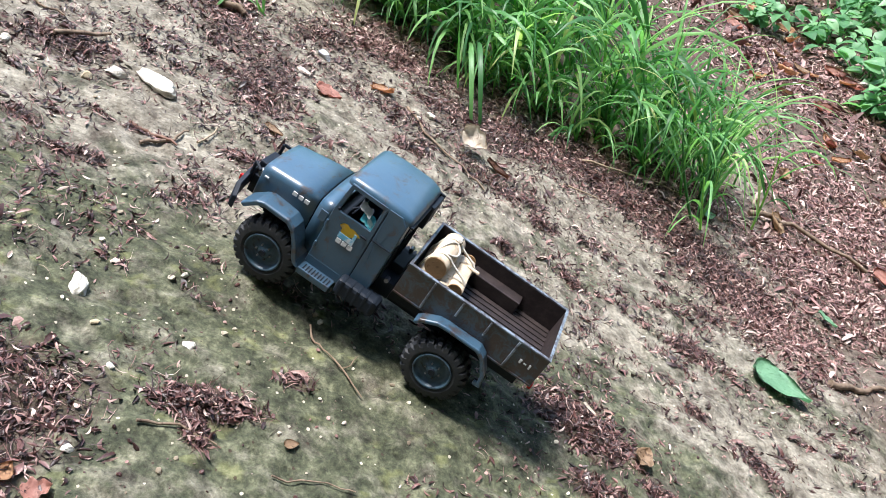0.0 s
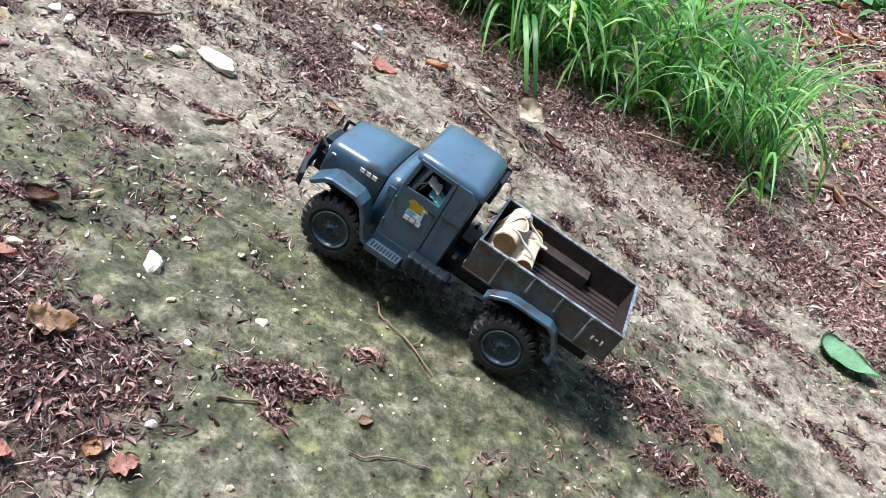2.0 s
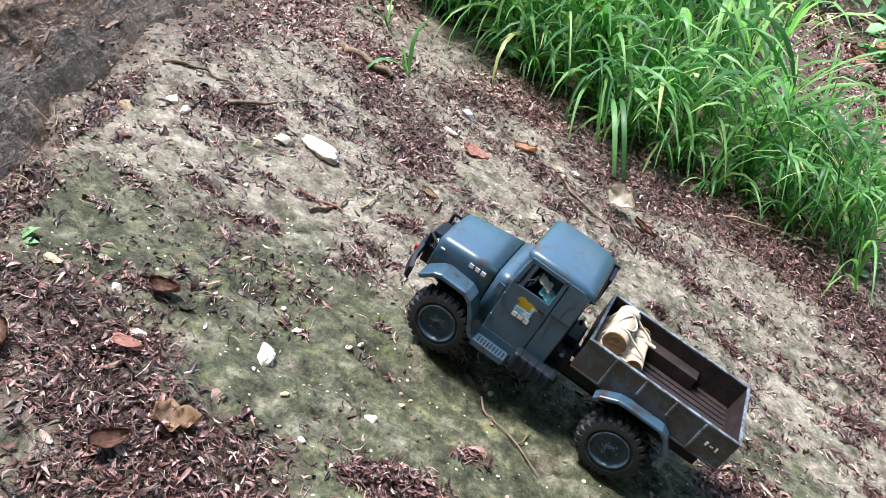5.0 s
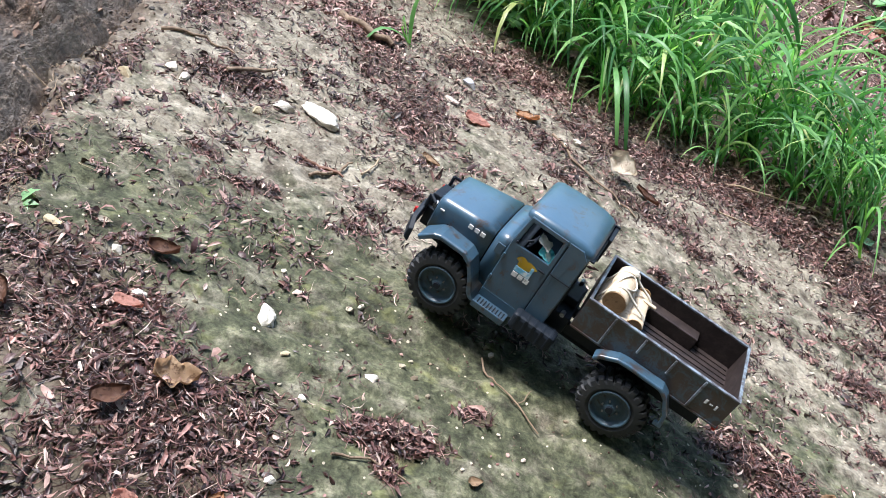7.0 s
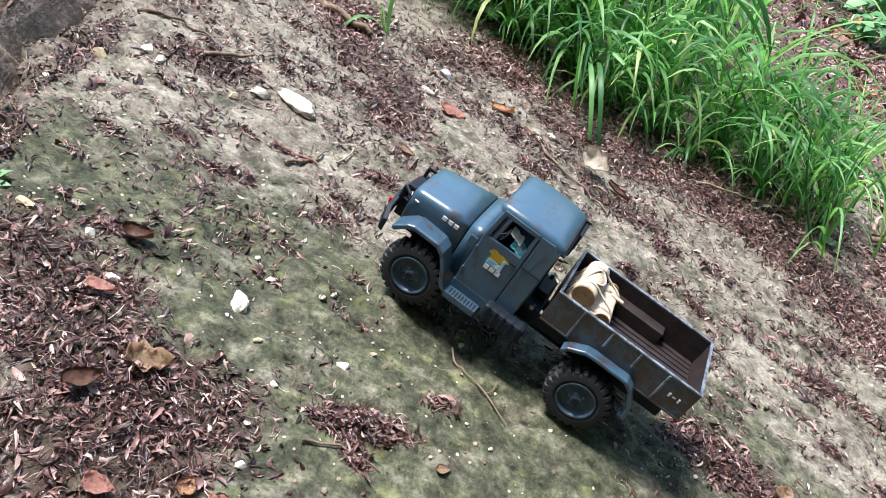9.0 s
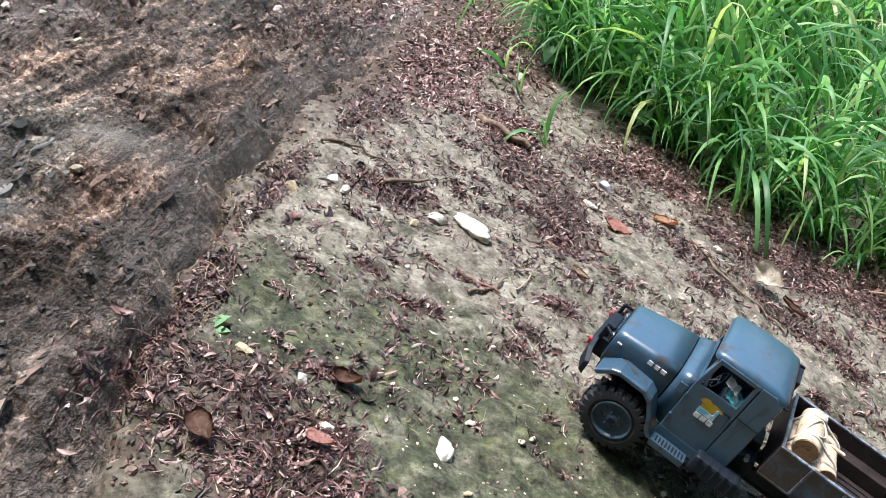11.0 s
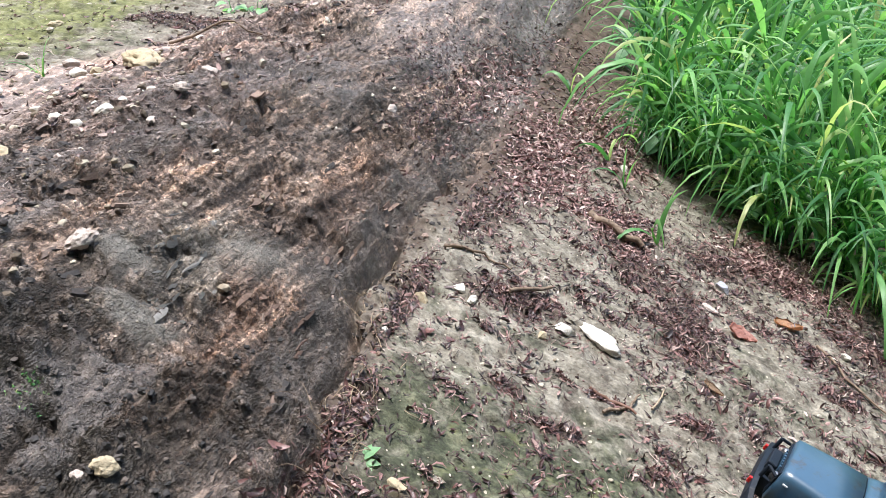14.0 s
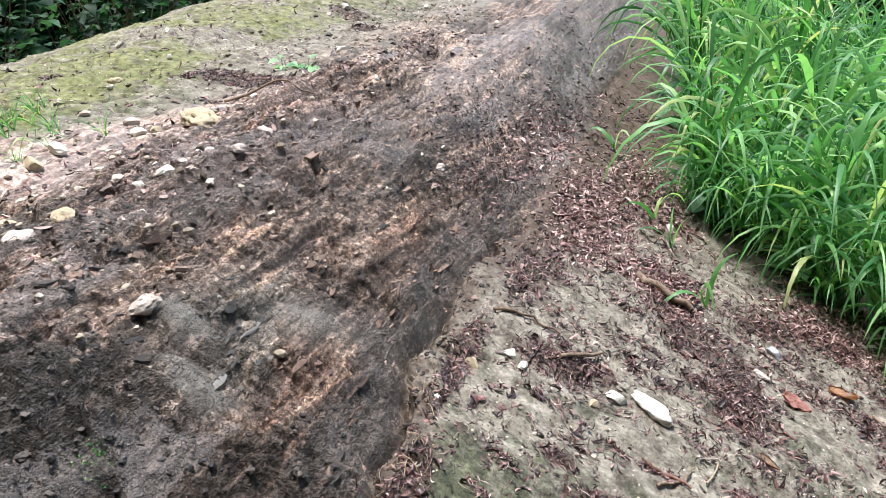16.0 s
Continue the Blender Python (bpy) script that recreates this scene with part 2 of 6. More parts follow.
def make_ground():
    m, n, l, b = material("earth", 0.85)
    moss, clay, wet, humus_and_shade, red, dark = (attribute(n, k) for k in ("moss", "clay", "wet", "humus_and_shade", "red", "dark"))
    big = noise_node(n, l, 11, 5, 0.65)
    mid = noise_node(n, l, 48, 6, 0.72)
    fine = noise_node(n, l, 260, 4, 0.7)
    soil = ramp(n, l, mid, [(0.32, (0.072, 0.057, 0.044)), (0.42, (0.176, 0.155, 0.118)), (0.52, (0.262, 0.236, 0.182)), (0.66, (0.385, 0.352, 0.282))])
    soil = mix(n, l, ramp(n, l, big, [(0.42, grey(0)), (0.60, grey(0.8))]), soil, ramp(n, l, mid, [(0.38, (0.095, 0.078, 0.060)), (0.5, (0.186, 0.167, 0.130)), (0.62, (0.298, 0.273, 0.219))]))
    soil = mix(n, l, 0.75, soil, ramp(n, l, fine, [(0.32, grey(0.36)), (0.44, grey(0.85)), (0.54, grey(1.05)), (0.68, grey(1.5))]), "MULTIPLY")
    green = ramp(n, l, mid, [(0.35, (0.014, 0.019, 0.009)), (0.45, (0.036, 0.046, 0.022)), (0.54, (0.062, 0.073, 0.036)), (0.66, (0.135, 0.142, 0.078))])
    green = mix(n, l, 0.75, green, ramp(n, l, fine, [(0.34, grey(0.35)), (0.5, grey(0.9)), (0.66, grey(1.6))]), "MULTIPLY")
    fresh = attribute(n, "fresh")
    green = mix(n, l, calc(n, l, "MULTIPLY", fresh, 0.75), green, ramp(n, l, mid, [(0.35, (0.085, 0.090, 0.030)), (0.5, (0.20, 0.215, 0.068)), (0.66, (0.34, 0.35, 0.13))]))
    moss_edge = calc(n, l, "ADD", moss, calc(n, l, "MULTIPLY", calc(n, l, "SUBTRACT", noise_node(n, l, 30, 5, 0.7), 0.5), 2.6))
    col = mix(n, l, ramp(n, l, moss_edge, [(0.38, grey(0)), (0.62, grey(0.45)), (0.98, grey(0.88))]), soil, green)
    # small pale stones and crumbs lying in the soil
    tc = n["Texture Coordinate"].outputs["Object"]
    v = n.new("ShaderNodeTexVoronoi")
    v.inputs["Scale"].default_value = 150
    l.new(mix(n, l, 0.012, tc, n.new("ShaderNodeTexNoise").outputs["Color"], "ADD"), v.inputs["Vector"])
    dot = calc(n, l, "LESS_THAN", calc(n, l, "ADD", v.outputs["Distance"], calc(n, l, "MULTIPLY", fine, 0.35)), 0.36)
    pick = n.new("ShaderNodeSeparateColor")
    l.new(v.outputs["Color"], pick.inputs[0])
    dot_pale = calc(n, l, "MULTIPLY", dot, calc(n, l, "GREATER_THAN", pick.outputs[0], 0.89))
    dot_dark = calc(n, l, "MULTIPLY", dot, calc(n, l, "LESS_THAN", pick.outputs[0], 0.18))
    col = mix(n, l, calc(n, l, "MULTIPLY", dot_pale, 0.8), col, (0.60, 0.53, 0.41))
    col = mix(n, l, calc(n, l, "MULTIPLY", dot_dark, 0.8), col, (0.06, 0.035, 0.025))
    # dark plant soil, and on the far bank also shade mixed into the colour
    col = mix(n, l, calc(n, l, "MULTIPLY", humus_and_shade, 0.85), col, mix(n, l, mid, (0.034, 0.021, 0.015), (0.13, 0.086, 0.062)))
    # broken clay: grey-brown, rust and pinkish tan streaks drawn out along the track
    drag = n.new("ShaderNodeCombineXYZ")
    l.new(attribute(n, "across"), drag.inputs[0])
    l.new(calc(n, l, "MULTIPLY", attribute(n, "along"), 0.15), drag.inputs[1])
    streak = noise_node(n, l, 62, 6, 0.70, drag.outputs[0], 0.5)
    grain = noise_node(n, l, 150, 6, 0.74)
    tone = calc(n, l, "ADD", calc(n, l, "MULTIPLY", streak, 0.5), calc(n, l, "MULTIPLY", grain, 0.5))
    mud = ramp(n, l, tone, [(0.41, (0.026, 0.019, 0.015)), (0.455, (0.098, 0.073, 0.058)), (0.495, (0.190, 0.144, 0.115)), (0.54, (0.30, 0.238, 0.195)), (0.60, (0.47, 0.39, 0.335))])
    rust = ramp(n, l, tone, [(0.41, (0.036, 0.019, 0.012)), (0.455, (0.120, 0.072, 0.050)), (0.50, (0.215, 0.147, 0.110)), (0.55, (0.335, 0.245, 0.192)), (0.61, (0.48, 0.39, 0.325))])
    rose = ramp(n, l, tone, [(0.41, (0.060, 0.040, 0.032)), (0.47, (0.190, 0.132, 0.108)), (0.53, (0.33, 0.262, 0.232)), (0.60, (0.53, 0.455, 0.415))])
    ash = ramp(n, l, tone, [(0.41, (0.028, 0.026, 0.022)), (0.47, (0.088, 0.081, 0.068)), (0.53, (0.170, 0.157, 0.134)), (0.61, (0.31, 0.29, 0.26))])
    saw = calc(n, l, "FRACT", calc(n, l, "MULTIPLY", streak, 15.0), 0.0)
    line = calc(n, l, "MULTIPLY", ramp(n, l, saw, [(0.0, grey(1)), (0.10, grey(0.5)), (0.24, grey(0))]), ramp(n, l, mid, [(0.42, grey(0)), (0.54, grey(1))]))
    broad = noise_node(n, l, 24, 5, 0.68, drag.outputs[0], 0.8)
    lie = n.new("ShaderNodeCombineXYZ")
    l.new(attribute(n, "across"), lie.inputs[0])
    l.new(calc(n, l, "MULTIPLY", attribute(n, "along"), 0.20), lie.inputs[1])
    waver = n.new("ShaderNodeTexNoise")
    waver.inputs["Scale"].default_value, waver.inputs["Detail"].default_value = 90, 4
    l.new(tc, waver.inputs["Vector"])
    lie = mix(n, l, 0.022, lie.outputs[0], waver.outputs["Color"], "ADD")
    edge, cell = crumbs_node(n, l, lie, 95)
    edge_small, cell_small = crumbs_node(n, l, lie, 260)
    brittle = ramp(n, l, noise_node(n, l, 20, 4, 0.6), [(0.40, grey(0.25)), (0.58, grey(1))])
    mottle = calc(n, l, "MULTIPLY", calc(n, l, "SUBTRACT", mid, 0.5), 1.1)
    for layer, skin in ((attribute(n, "ashy"), ash), (attribute(n, "pink_and_sheen"), rose), (red, rust)):
        mud = mix(n, l, ramp(n, l, calc(n, l, "ADD", layer, mottle), [(0.32, grey(0)), (0.72, grey(0.88))]), mud, skin)
    mud = mix(n, l, 0.85, mud, ramp(n, l, broad, [(0.36, (0.40, 0.40, 0.40)), (0.47, (0.85, 0.84, 0.83)), (0.54, (1.12, 1.08, 1.04)), (0.64, (1.75, 1.62, 1.52))]), "MULTIPLY")
    mud = mix(n, l, 0.45, mud, ramp(n, l, attribute(n, "plate"), [(0.10, (0.62, 0.62, 0.61)), (0.45, (0.95, 0.95, 0.94)), (0.75, (1.30, 1.24, 1.19)), (0.92, (0.80, 0.78, 0.76))]), "MULTIPLY")
    mud = mix(n, l, 0.75, mud, ramp(n, l, cell, [(0.0, grey(0.50)), (0.5, grey(0.95)), (0.85, (1.40, 1.34, 1.28)), (1.0, (1.75, 1.65, 1.55))]), "MULTIPLY")
    mud = mix(n, l, 0.65, mud, ramp(n, l, cell_small, [(0.0, grey(0.55)), (0.6, grey(1.0)), (1.0, grey(1.55))]), "MULTIPLY")
    # dark clay; on the far bank this tone also carries painted shade
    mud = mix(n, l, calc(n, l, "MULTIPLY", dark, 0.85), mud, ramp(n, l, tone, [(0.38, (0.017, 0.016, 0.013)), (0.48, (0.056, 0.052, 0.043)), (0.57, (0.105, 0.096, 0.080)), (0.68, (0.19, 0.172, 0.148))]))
    mud = mix(n, l, calc(n, l, "MULTIPLY", attribute(n, "crack"), 0.50), mud, (0.030, 0.022, 0.017))
    mud = mix(n, l, calc(n, l, "MULTIPLY", line, 0.3), mud, (0.030, 0.022, 0.017))
    split = calc(n, l, "MAXIMUM", ramp(n, l, edge, [(0.0, grey(1)), (0.05, grey(0.8)), (0.11, grey(0))]), ramp(n, l, edge_small, [(0.0, grey(0.75)), (0.10, grey(0))]))
    mud = mix(n, l, calc(n, l, "MULTIPLY", calc(n, l, "MULTIPLY", split, brittle), 0.75), mud, (0.024, 0.018, 0.014))
    mud = mix(n, l, calc(n, l, "MULTIPLY", attribute(n, "wiped"), 0.7), mud, (0.205, 0.195, 0.170))
    mud = mix(n, l, calc(n, l, "SUBTRACT", 1.0, calc(n, l, "MULTIPLY", dark, 0.8)), mud, (1.80, 1.76, 1.73), "MULTIPLY")
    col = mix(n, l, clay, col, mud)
    # wet ground is coloured pale to stand for sky reflected in it
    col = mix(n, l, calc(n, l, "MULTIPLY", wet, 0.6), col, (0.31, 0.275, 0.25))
    l.new(col, b.inputs["Base Color"])
    rough = mix(n, l, clay, grey(0.86), ramp(n, l, mid, [(0.38, grey(0.46)), (0.62, grey(0.78))]))
    rough = mix(n, l, wet, rough, grey(0.20))
    l.new(rough, b.inputs["Roughness"])
    b.inputs["Specular IOR Level"].default_value = 0.32
    u = bump(n, l, b, mid, 0.0045, 0.8)
    u = bump(n, l, b, calc(n, l, "MULTIPLY", streak, attribute(n, "sharp")), 0.0026, 0.8, u)
    u = bump(n, l, b, calc(n, l, "MULTIPLY", saw, attribute(n, "sharp")), 0.0010, 0.8, u)
    u = bump(n, l, b, calc(n, l, "MULTIPLY", grain, attribute(n, "sharp")), 0.0013, 0.8, u)
    u = bump(n, l, b, calc(n, l, "MULTIPLY", ramp(n, l, edge, [(0.0, grey(0)), (0.10, grey(0.6)), (0.35, grey(1))]), attribute(n, "sharp")), 0.0040, 0.8, u)
    u = bump(n, l, b, calc(n, l, "MULTIPLY", ramp(n, l, edge_small, [(0.0, grey(0)), (0.25, grey(1))]), attribute(n, "sharp")), 0.0016, 0.8, u)
    u = bump(n, l, b, dot_pale, 0.0018, 0.7, u)
    bump(n, l, b, fine, 0.0011, 0.8, u)
    return m


def make_litter(name, stops, rough=0.55):
    """Dry plant bits, each of its own tone."""
    m, n, l, b = material(name, rough)
    col = ramp(n, l, island(n), stops)
    col = mix(n, l, 0.7, col, ramp(n, l, noise_node(n, l, 240, 3), [(0.25, grey(0.45)), (0.75, grey(1.4))]), "MULTIPLY")
    l.new(col, b.inputs["Base Color"])
    bump(n, l, b, noise_node(n, l, 700, 2), 0.0006, 0.6)
    return m


def make_stone(name, a, c, stain, rough=0.8):
    m, n, l, b = material(name, rough)
    col = ramp(n, l, noise_node(n, l, 55, 6, 0.7), [(0.3, a), (0.7, c)])
    dirt = ramp(n, l, noise_node(n, l, 120, 5, 0.75), [(0.54, grey(0)), (0.68, grey(0.8))])
    col = mix(n, l, dirt, col, stain)
    l.new(col, b.inputs["Base Color"])
    u = bump(n, l, b, noise_node(n, l, 160, 5, 0.7), 0.003, 0.7)
    bump(n, l, b, noise_node(n, l, 900, 3), 0.0006, 0.6, u)
    return m


def make_blade(name, stops, rough=0.42):
    """Green leaves: tone by leaf, lengthwise veins, light through the tissue."""
    m, n, l, b = material(name, rough)
    col = ramp(n, l, island(n), stops)
    col = mix(n, l, 0.55, col, ramp(n, l, noise_node(n, l, 30, 4, 0.7), [(0.3, grey(0.65)), (0.7, grey(1.25))]), "MULTIPLY")
    l.new(col, b.inputs["Base Color"])
    t = n.new("ShaderNodeBsdfTranslucent")
    l.new(mix(n, l, 1.0, col, (1.12, 1.25, 0.72), "MULTIPLY"), t.inputs["Color"])
    x = n.new("ShaderNodeMixShader")
    x.inputs[0].default_value = 0.48
    l.new(b.outputs[0], x.inputs[1])
    l.new(t.outputs[0], x.inputs[2])
    l.new(x.outputs[0], n["Material Output"].inputs["Surface"])
    bump(n, l, b, noise_node(n, l, 260, 3), 0.0008, 0.5)
    return m


def make_leaf(name, a, c, spot, rough=0.6):
    m, n, l, b = material(name, rough)
    col = ramp(n, l, noise_node(n, l, 80, 5, 0.7), [(0.3, a), (0.7, c)])
    col = mix(n, l, ramp(n, l, noise_node(n, l, 190, 3), [(0.58, grey(0)), (0.68, grey(0.8))]), col, spot)
    l.new(col, b.inputs["Base Color"])
    bump(n, l, b, noise_node(n, l, 350, 4), 0.001, 0.6)
    return m


def make_paint(name, base, worn, amount, rough=0.38, dust=0.35, metal=0.0, coat=0.0):
    """Matt model paint with scuffs that show a second colour, and dried mud dust."""
    m, n, l, b = material(name, rough, metal)
    wear = ramp(n, l, noise_node(n, l, 70, 6, 0.75, distort=0.5), [(amount, grey(1)), (amount + 0.10, grey(0))])
    col = mix(n, l, wear, mix(n, l, noise_node(n, l, 45, 4), tuple(v * 0.82 for v in base), tuple(v * 1.18 for v in base)), worn)
    film = ramp(n, l, noise_node(n, l, 160, 6, 0.8), [(0.50, grey(0)), (0.72, grey(dust))])
    col = mix(n, l, film, col, (0.20, 0.18, 0.15))
    l.new(col, b.inputs["Base Color"])
    l.new(mix(n, l, noise_node(n, l, 130, 4), grey(rough - 0.08), grey(rough + 0.16)), b.inputs["Roughness"])
    bump(n, l, b, noise_node(n, l, 900, 3), 0.0003, 0.2)
    b.inputs["Coat Weight"].default_value, b.inputs["Coat Roughness"].default_value = coat, 0.28
    return m


EARTH = make_ground()
LITTER = make_litter("leaf_litter", [(0.0, (0.020, 0.011, 0.008)), (0.36, (0.055, 0.025, 0.022)), (0.64, (0.115, 0.055, 0.048)), (0.82, (0.25, 0.125, 0.108)), (0.94, (0.45, 0.30, 0.255)), (1.0, (0.64, 0.52, 0.44))], 0.42)
# reddish scraps; part of their paleness is dappled sun put into the colour
LITTER_RED = make_litter("red_litter", [(0.0, (0.05, 0.023, 0.017)), (0.35, (0.15, 0.072, 0.064)), (0.62, (0.30, 0.165, 0.145)), (0.85, (0.50, 0.33, 0.29)), (1.0, (0.72, 0.58, 0.50))], 0.5)
CRUMB = make_litter("pebbles", [(0.0, (0.07, 0.05, 0.035)), (0.35, (0.24, 0.19, 0.13)), (0.7, (0.46, 0.40, 0.30)), (1.0, (0.68, 0.62, 0.50))], 0.85)
CLOD = make_litter("clay_crumbs", [(0.0, (0.022, 0.018, 0.015)), (0.35, (0.060, 0.046, 0.037)), (0.62, (0.125, 0.085, 0.062)), (0.85, (0.22, 0.145, 0.105)), (1.0, (0.36, 0.27, 0.21))], 0.7)
CLOD_DARK = make_litter("dark_clay", [(0.0, (0.012, 0.011, 0.010)), (0.4, (0.034, 0.029, 0.025)), (0.75, (0.075, 0.060, 0.050)), (1.0, (0.15, 0.115, 0.09))], 0.7)
CLOD_RUST = make_litter("rusty_clay", [(0.0, (0.070, 0.042, 0.030)), (0.4, (0.15, 0.092, 0.066)), (0.75, (0.23, 0.146, 0.105)), (1.0, (0.33, 0.225, 0.168))], 0.7)
CLOD_ASH = make_litter("ashen_clay", [(0.0, (0.040, 0.037, 0.031)), (0.4, (0.090, 0.084, 0.071)), (0.75, (0.16, 0.148, 0.127)), (1.0, (0.26, 0.24, 0.21))], 0.6)
CLOD_PINK = make_litter("pinkish_clay", [(0.0, (0.09, 0.062, 0.05)), (0.4, (0.19, 0.135, 0.11)), (0.75, (0.32, 0.235, 0.195)), (1.0, (0.48, 0.38, 0.33))], 0.7)
WHITE_STONE = make_stone("chalk_stone", (0.68, 0.63, 0.53), (0.84, 0.80, 0.70), (0.33, 0.27, 0.18))
TAN_STONE = make_stone("tan_stone", (0.42, 0.33, 0.20), (0.62, 0.53, 0.36), (0.22, 0.15, 0.09))
PINK_STONE = make_stone("pinkish_stone", (0.44, 0.35, 0.29), (0.70, 0.62, 0.55), (0.24, 0.16, 0.12))
BLUE_STONE = make_stone("grey_stone", (0.34, 0.36, 0.40), (0.55, 0.56, 0.60), (0.27, 0.23, 0.18))
GRASS = make_blade("grass_blades", [(0.0, (0.050, 0.17, 0.058)), (0.35, (0.115, 0.32, 0.105)), (0.70, (0.25, 0.53, 0.185)), (0.93, (0.42, 0.68, 0.26)), (1.0, (0.60, 0.60, 0.27))])
WEED = make_blade("weed_leaves", [(0.0, (0.08, 0.24, 0.10)), (0.5, (0.17, 0.40, 0.18)), (1.0, (0.33, 0.58, 0.30))])
BUSH = make_blade("bush_leaves", [(0.0, (0.012, 0.042, 0.020)), (0.5, (0.026, 0.088, 0.040)), (0.9, (0.06, 0.16, 0.075)), (1.0, (0.12, 0.25, 0.12))], 0.62)
DRY_STEM = make_litter("dry_stems", [(0.0, (0.10, 0.065, 0.04)), (0.5, (0.26, 0.18, 0.11)), (1.0, (0.42, 0.33, 0.22))], 0.7)
TWIG_BARK = make_leaf("twig_bark", (0.13, 0.085, 0.055), (0.30, 0.22, 0.15), (0.05, 0.03, 0.02), 0.8)
PAINT = make_paint("blue_grey_paint", (0.038, 0.092, 0.146), (0.055, 0.045, 0.045), 0.34, 0.36, 0.13, 0.0, 0.75)
FENDER = make_paint("fender_paint", (0.036, 0.084, 0.132), (0.04, 0.03, 0.028), 0.37, 0.36, 0.2, 0.0, 0.6)
BED_PAINT = make_paint("bed_paint", (0.042, 0.066, 0.094), (0.040, 0.023, 0.021), 0.47, 0.36, 0.1, 0.0, 0.6)
BED_INSIDE = make_paint("bed_inside", (0.020, 0.0135, 0.013), (0.036, 0.025, 0.023), 0.42, 0.5, 0.10)
EDGE = make_paint("scuffed_edge", (0.20, 0.25, 0.30), (0.07, 0.07, 0.08), 0.45, 0.4, 0.2)
PLASTIC = make_paint("black_plastic", (0.009, 0.014, 0.022), (0.02, 0.026, 0.034), 0.3, 0.5, 0.04)
PLASTIC.node_tree.nodes["Principled BSDF"].inputs["Specular IOR Level"].default_value = 0.25
RUBBER = make_paint("tyre_rubber", (0.014, 0.017, 0.021), (0.030, 0.029, 0.029), 0.34, 0.6, 0.10)
RIM = make_paint("wheel_paint", (0.042, 0.082, 0.115), (0.02, 0.025, 0.03), 0.36, 0.42, 0.12)
STEEL = make_paint("bolt_steel", (0.30, 0.31, 0.33), (0.10, 0.09, 0.08), 0.40, 0.35, 0.3, 0.8)
RED_LENS = make_paint("red_lens", (0.55, 0.02, 0.02), (0.3, 0.02, 0.02), 0.25, 0.25, 0.15)
WHITE_MARK = make_paint("white_marking", (0.72, 0.74, 0.74), (0.10, 0.12, 0.14), 0.36, 0.5, 0.3)
YELLOW_MARK = make_paint("yellow_marking", (0.90, 0.62, 0.06), (0.85, 0.75, 0.45), 0.36, 0.5, 0.15)
CYAN_MARK = make_paint("cyan_marking", (0.16, 0.50, 0.70), (0.7, 0.78, 0.8), 0.42, 0.5, 0.15)
CYAN_PAPER = make_paint("cyan_wrapper", (0.08, 0.50, 0.58), (0.75, 0.8, 0.8), 0.38, 0.35, 0.1)
WHITE_PAPER = make_paint("white_wrapper", (0.75, 0.76, 0.76), (0.4, 0.45, 0.5), 0.36, 0.5, 0.2)
LOG_WOOD = make_leaf("peeled_wood", (0.44, 0.34, 0.23), (0.64, 0.54, 0.40), (0.26, 0.16, 0.09), 0.75)
LOG_END = make_leaf("cut_wood", (0.22, 0.125, 0.055), (0.38, 0.24, 0.12), (0.15, 0.08, 0.035), 0.8)
ROPE = make_leaf("hemp_rope", (0.52, 0.48, 0.40), (0.76, 0.72, 0.64), (0.25, 0.2, 0.13), 0.9)
RED_LEAF = make_leaf("red_dead_leaf", (0.40, 0.17, 0.13), (0.62, 0.34, 0.27), (0.16, 0.06, 0.04))
ORANGE_LEAF = make_leaf("orange_dead_leaf", (0.42, 0.21, 0.10), (0.62, 0.38, 0.22), (0.20, 0.09, 0.05))
PALE_LEAF = make_leaf("pale_dead_leaf", (0.62, 0.53, 0.41), (0.82, 0.76, 0.66), (0.42, 0.30, 0.20))
TAN_LEAF = make_leaf("tan_dead_leaf", (0.30, 0.19, 0.11), (0.50, 0.35, 0.22), (0.13, 0.07, 0.04))
BROWN_LEAF = make_leaf("brown_dead_leaf", (0.12, 0.055, 0.035), (0.24, 0.125, 0.08), (0.05, 0.025, 0.02))
GREEN_LEAF = make_leaf("fresh_green_leaf", (0.20, 0.42, 0.24), (0.30, 0.54, 0.33), (0.15, 0.34, 0.18), 0.5)

# ---- helpers for meshes ----
def mesh_of(name, verts, faces, mat, smooth_faces=True):
    me = bpy.data.meshes.new(name)
    me.from_pydata(verts, [], faces)
    me.materials.append(mat)
    if smooth_faces:
        me.polygons.foreach_set("use_smooth", [True] * len(me.polygons))
    me.update()
    return me


def part(name, bm, mat, parent=None, label=""):
    """Links a bmesh as one mesh object, under a thing or a part."""
    me = bpy.data.meshes.new(name)
    bmesh.ops.recalc_face_normals(bm, faces=bm.faces[:])
    bm.to_mesh(me)
    bm.free()
    me.materials.append(mat)
    ob = new(name, me)
    if parent:
        ob.parent = parent
    if label:
        ob["label"] = label
    return ob


def root(name, m):
    e = new(name)
    e.empty_display_size = 0.02
    e.matrix_world = m
    return e


def on_ground(x, y, turn=0.0, lift=0.0):
    """A pose that lies on the ground, turned about the ground's normal."""
    q = Vector((0, 0, 1)).rotation_difference(normal_at(x, y))
    return Matrix.Translation((x, y, at(x, y) + lift)) @ q.to_matrix().to_4x4() @ Matrix.Rotation(radians(turn), 4, "Z")


# ---- the ground: one sheet, fine where the camera is near ----
def graded(marks, first, last):
    """Grid lines: marks is rows of (from, to, step); beyond them the step grows outwards."""
    g = []
    for a, b, s in marks:
        g += list(np.arange(a, b - 1e-6, s))
    g.append(marks[-1][1])
    lo, s = [], marks[0][2]
    v = g[0]
    while v > first:
        s *= 1.16
        v -= s
        lo.append(v)
    hi, s = [], marks[-1][2]
    v = g[-1]
    while v < last:
        s *= 1.16
        v += s
        hi.append(v)
    return np.array(lo[::-1] + g + hi)


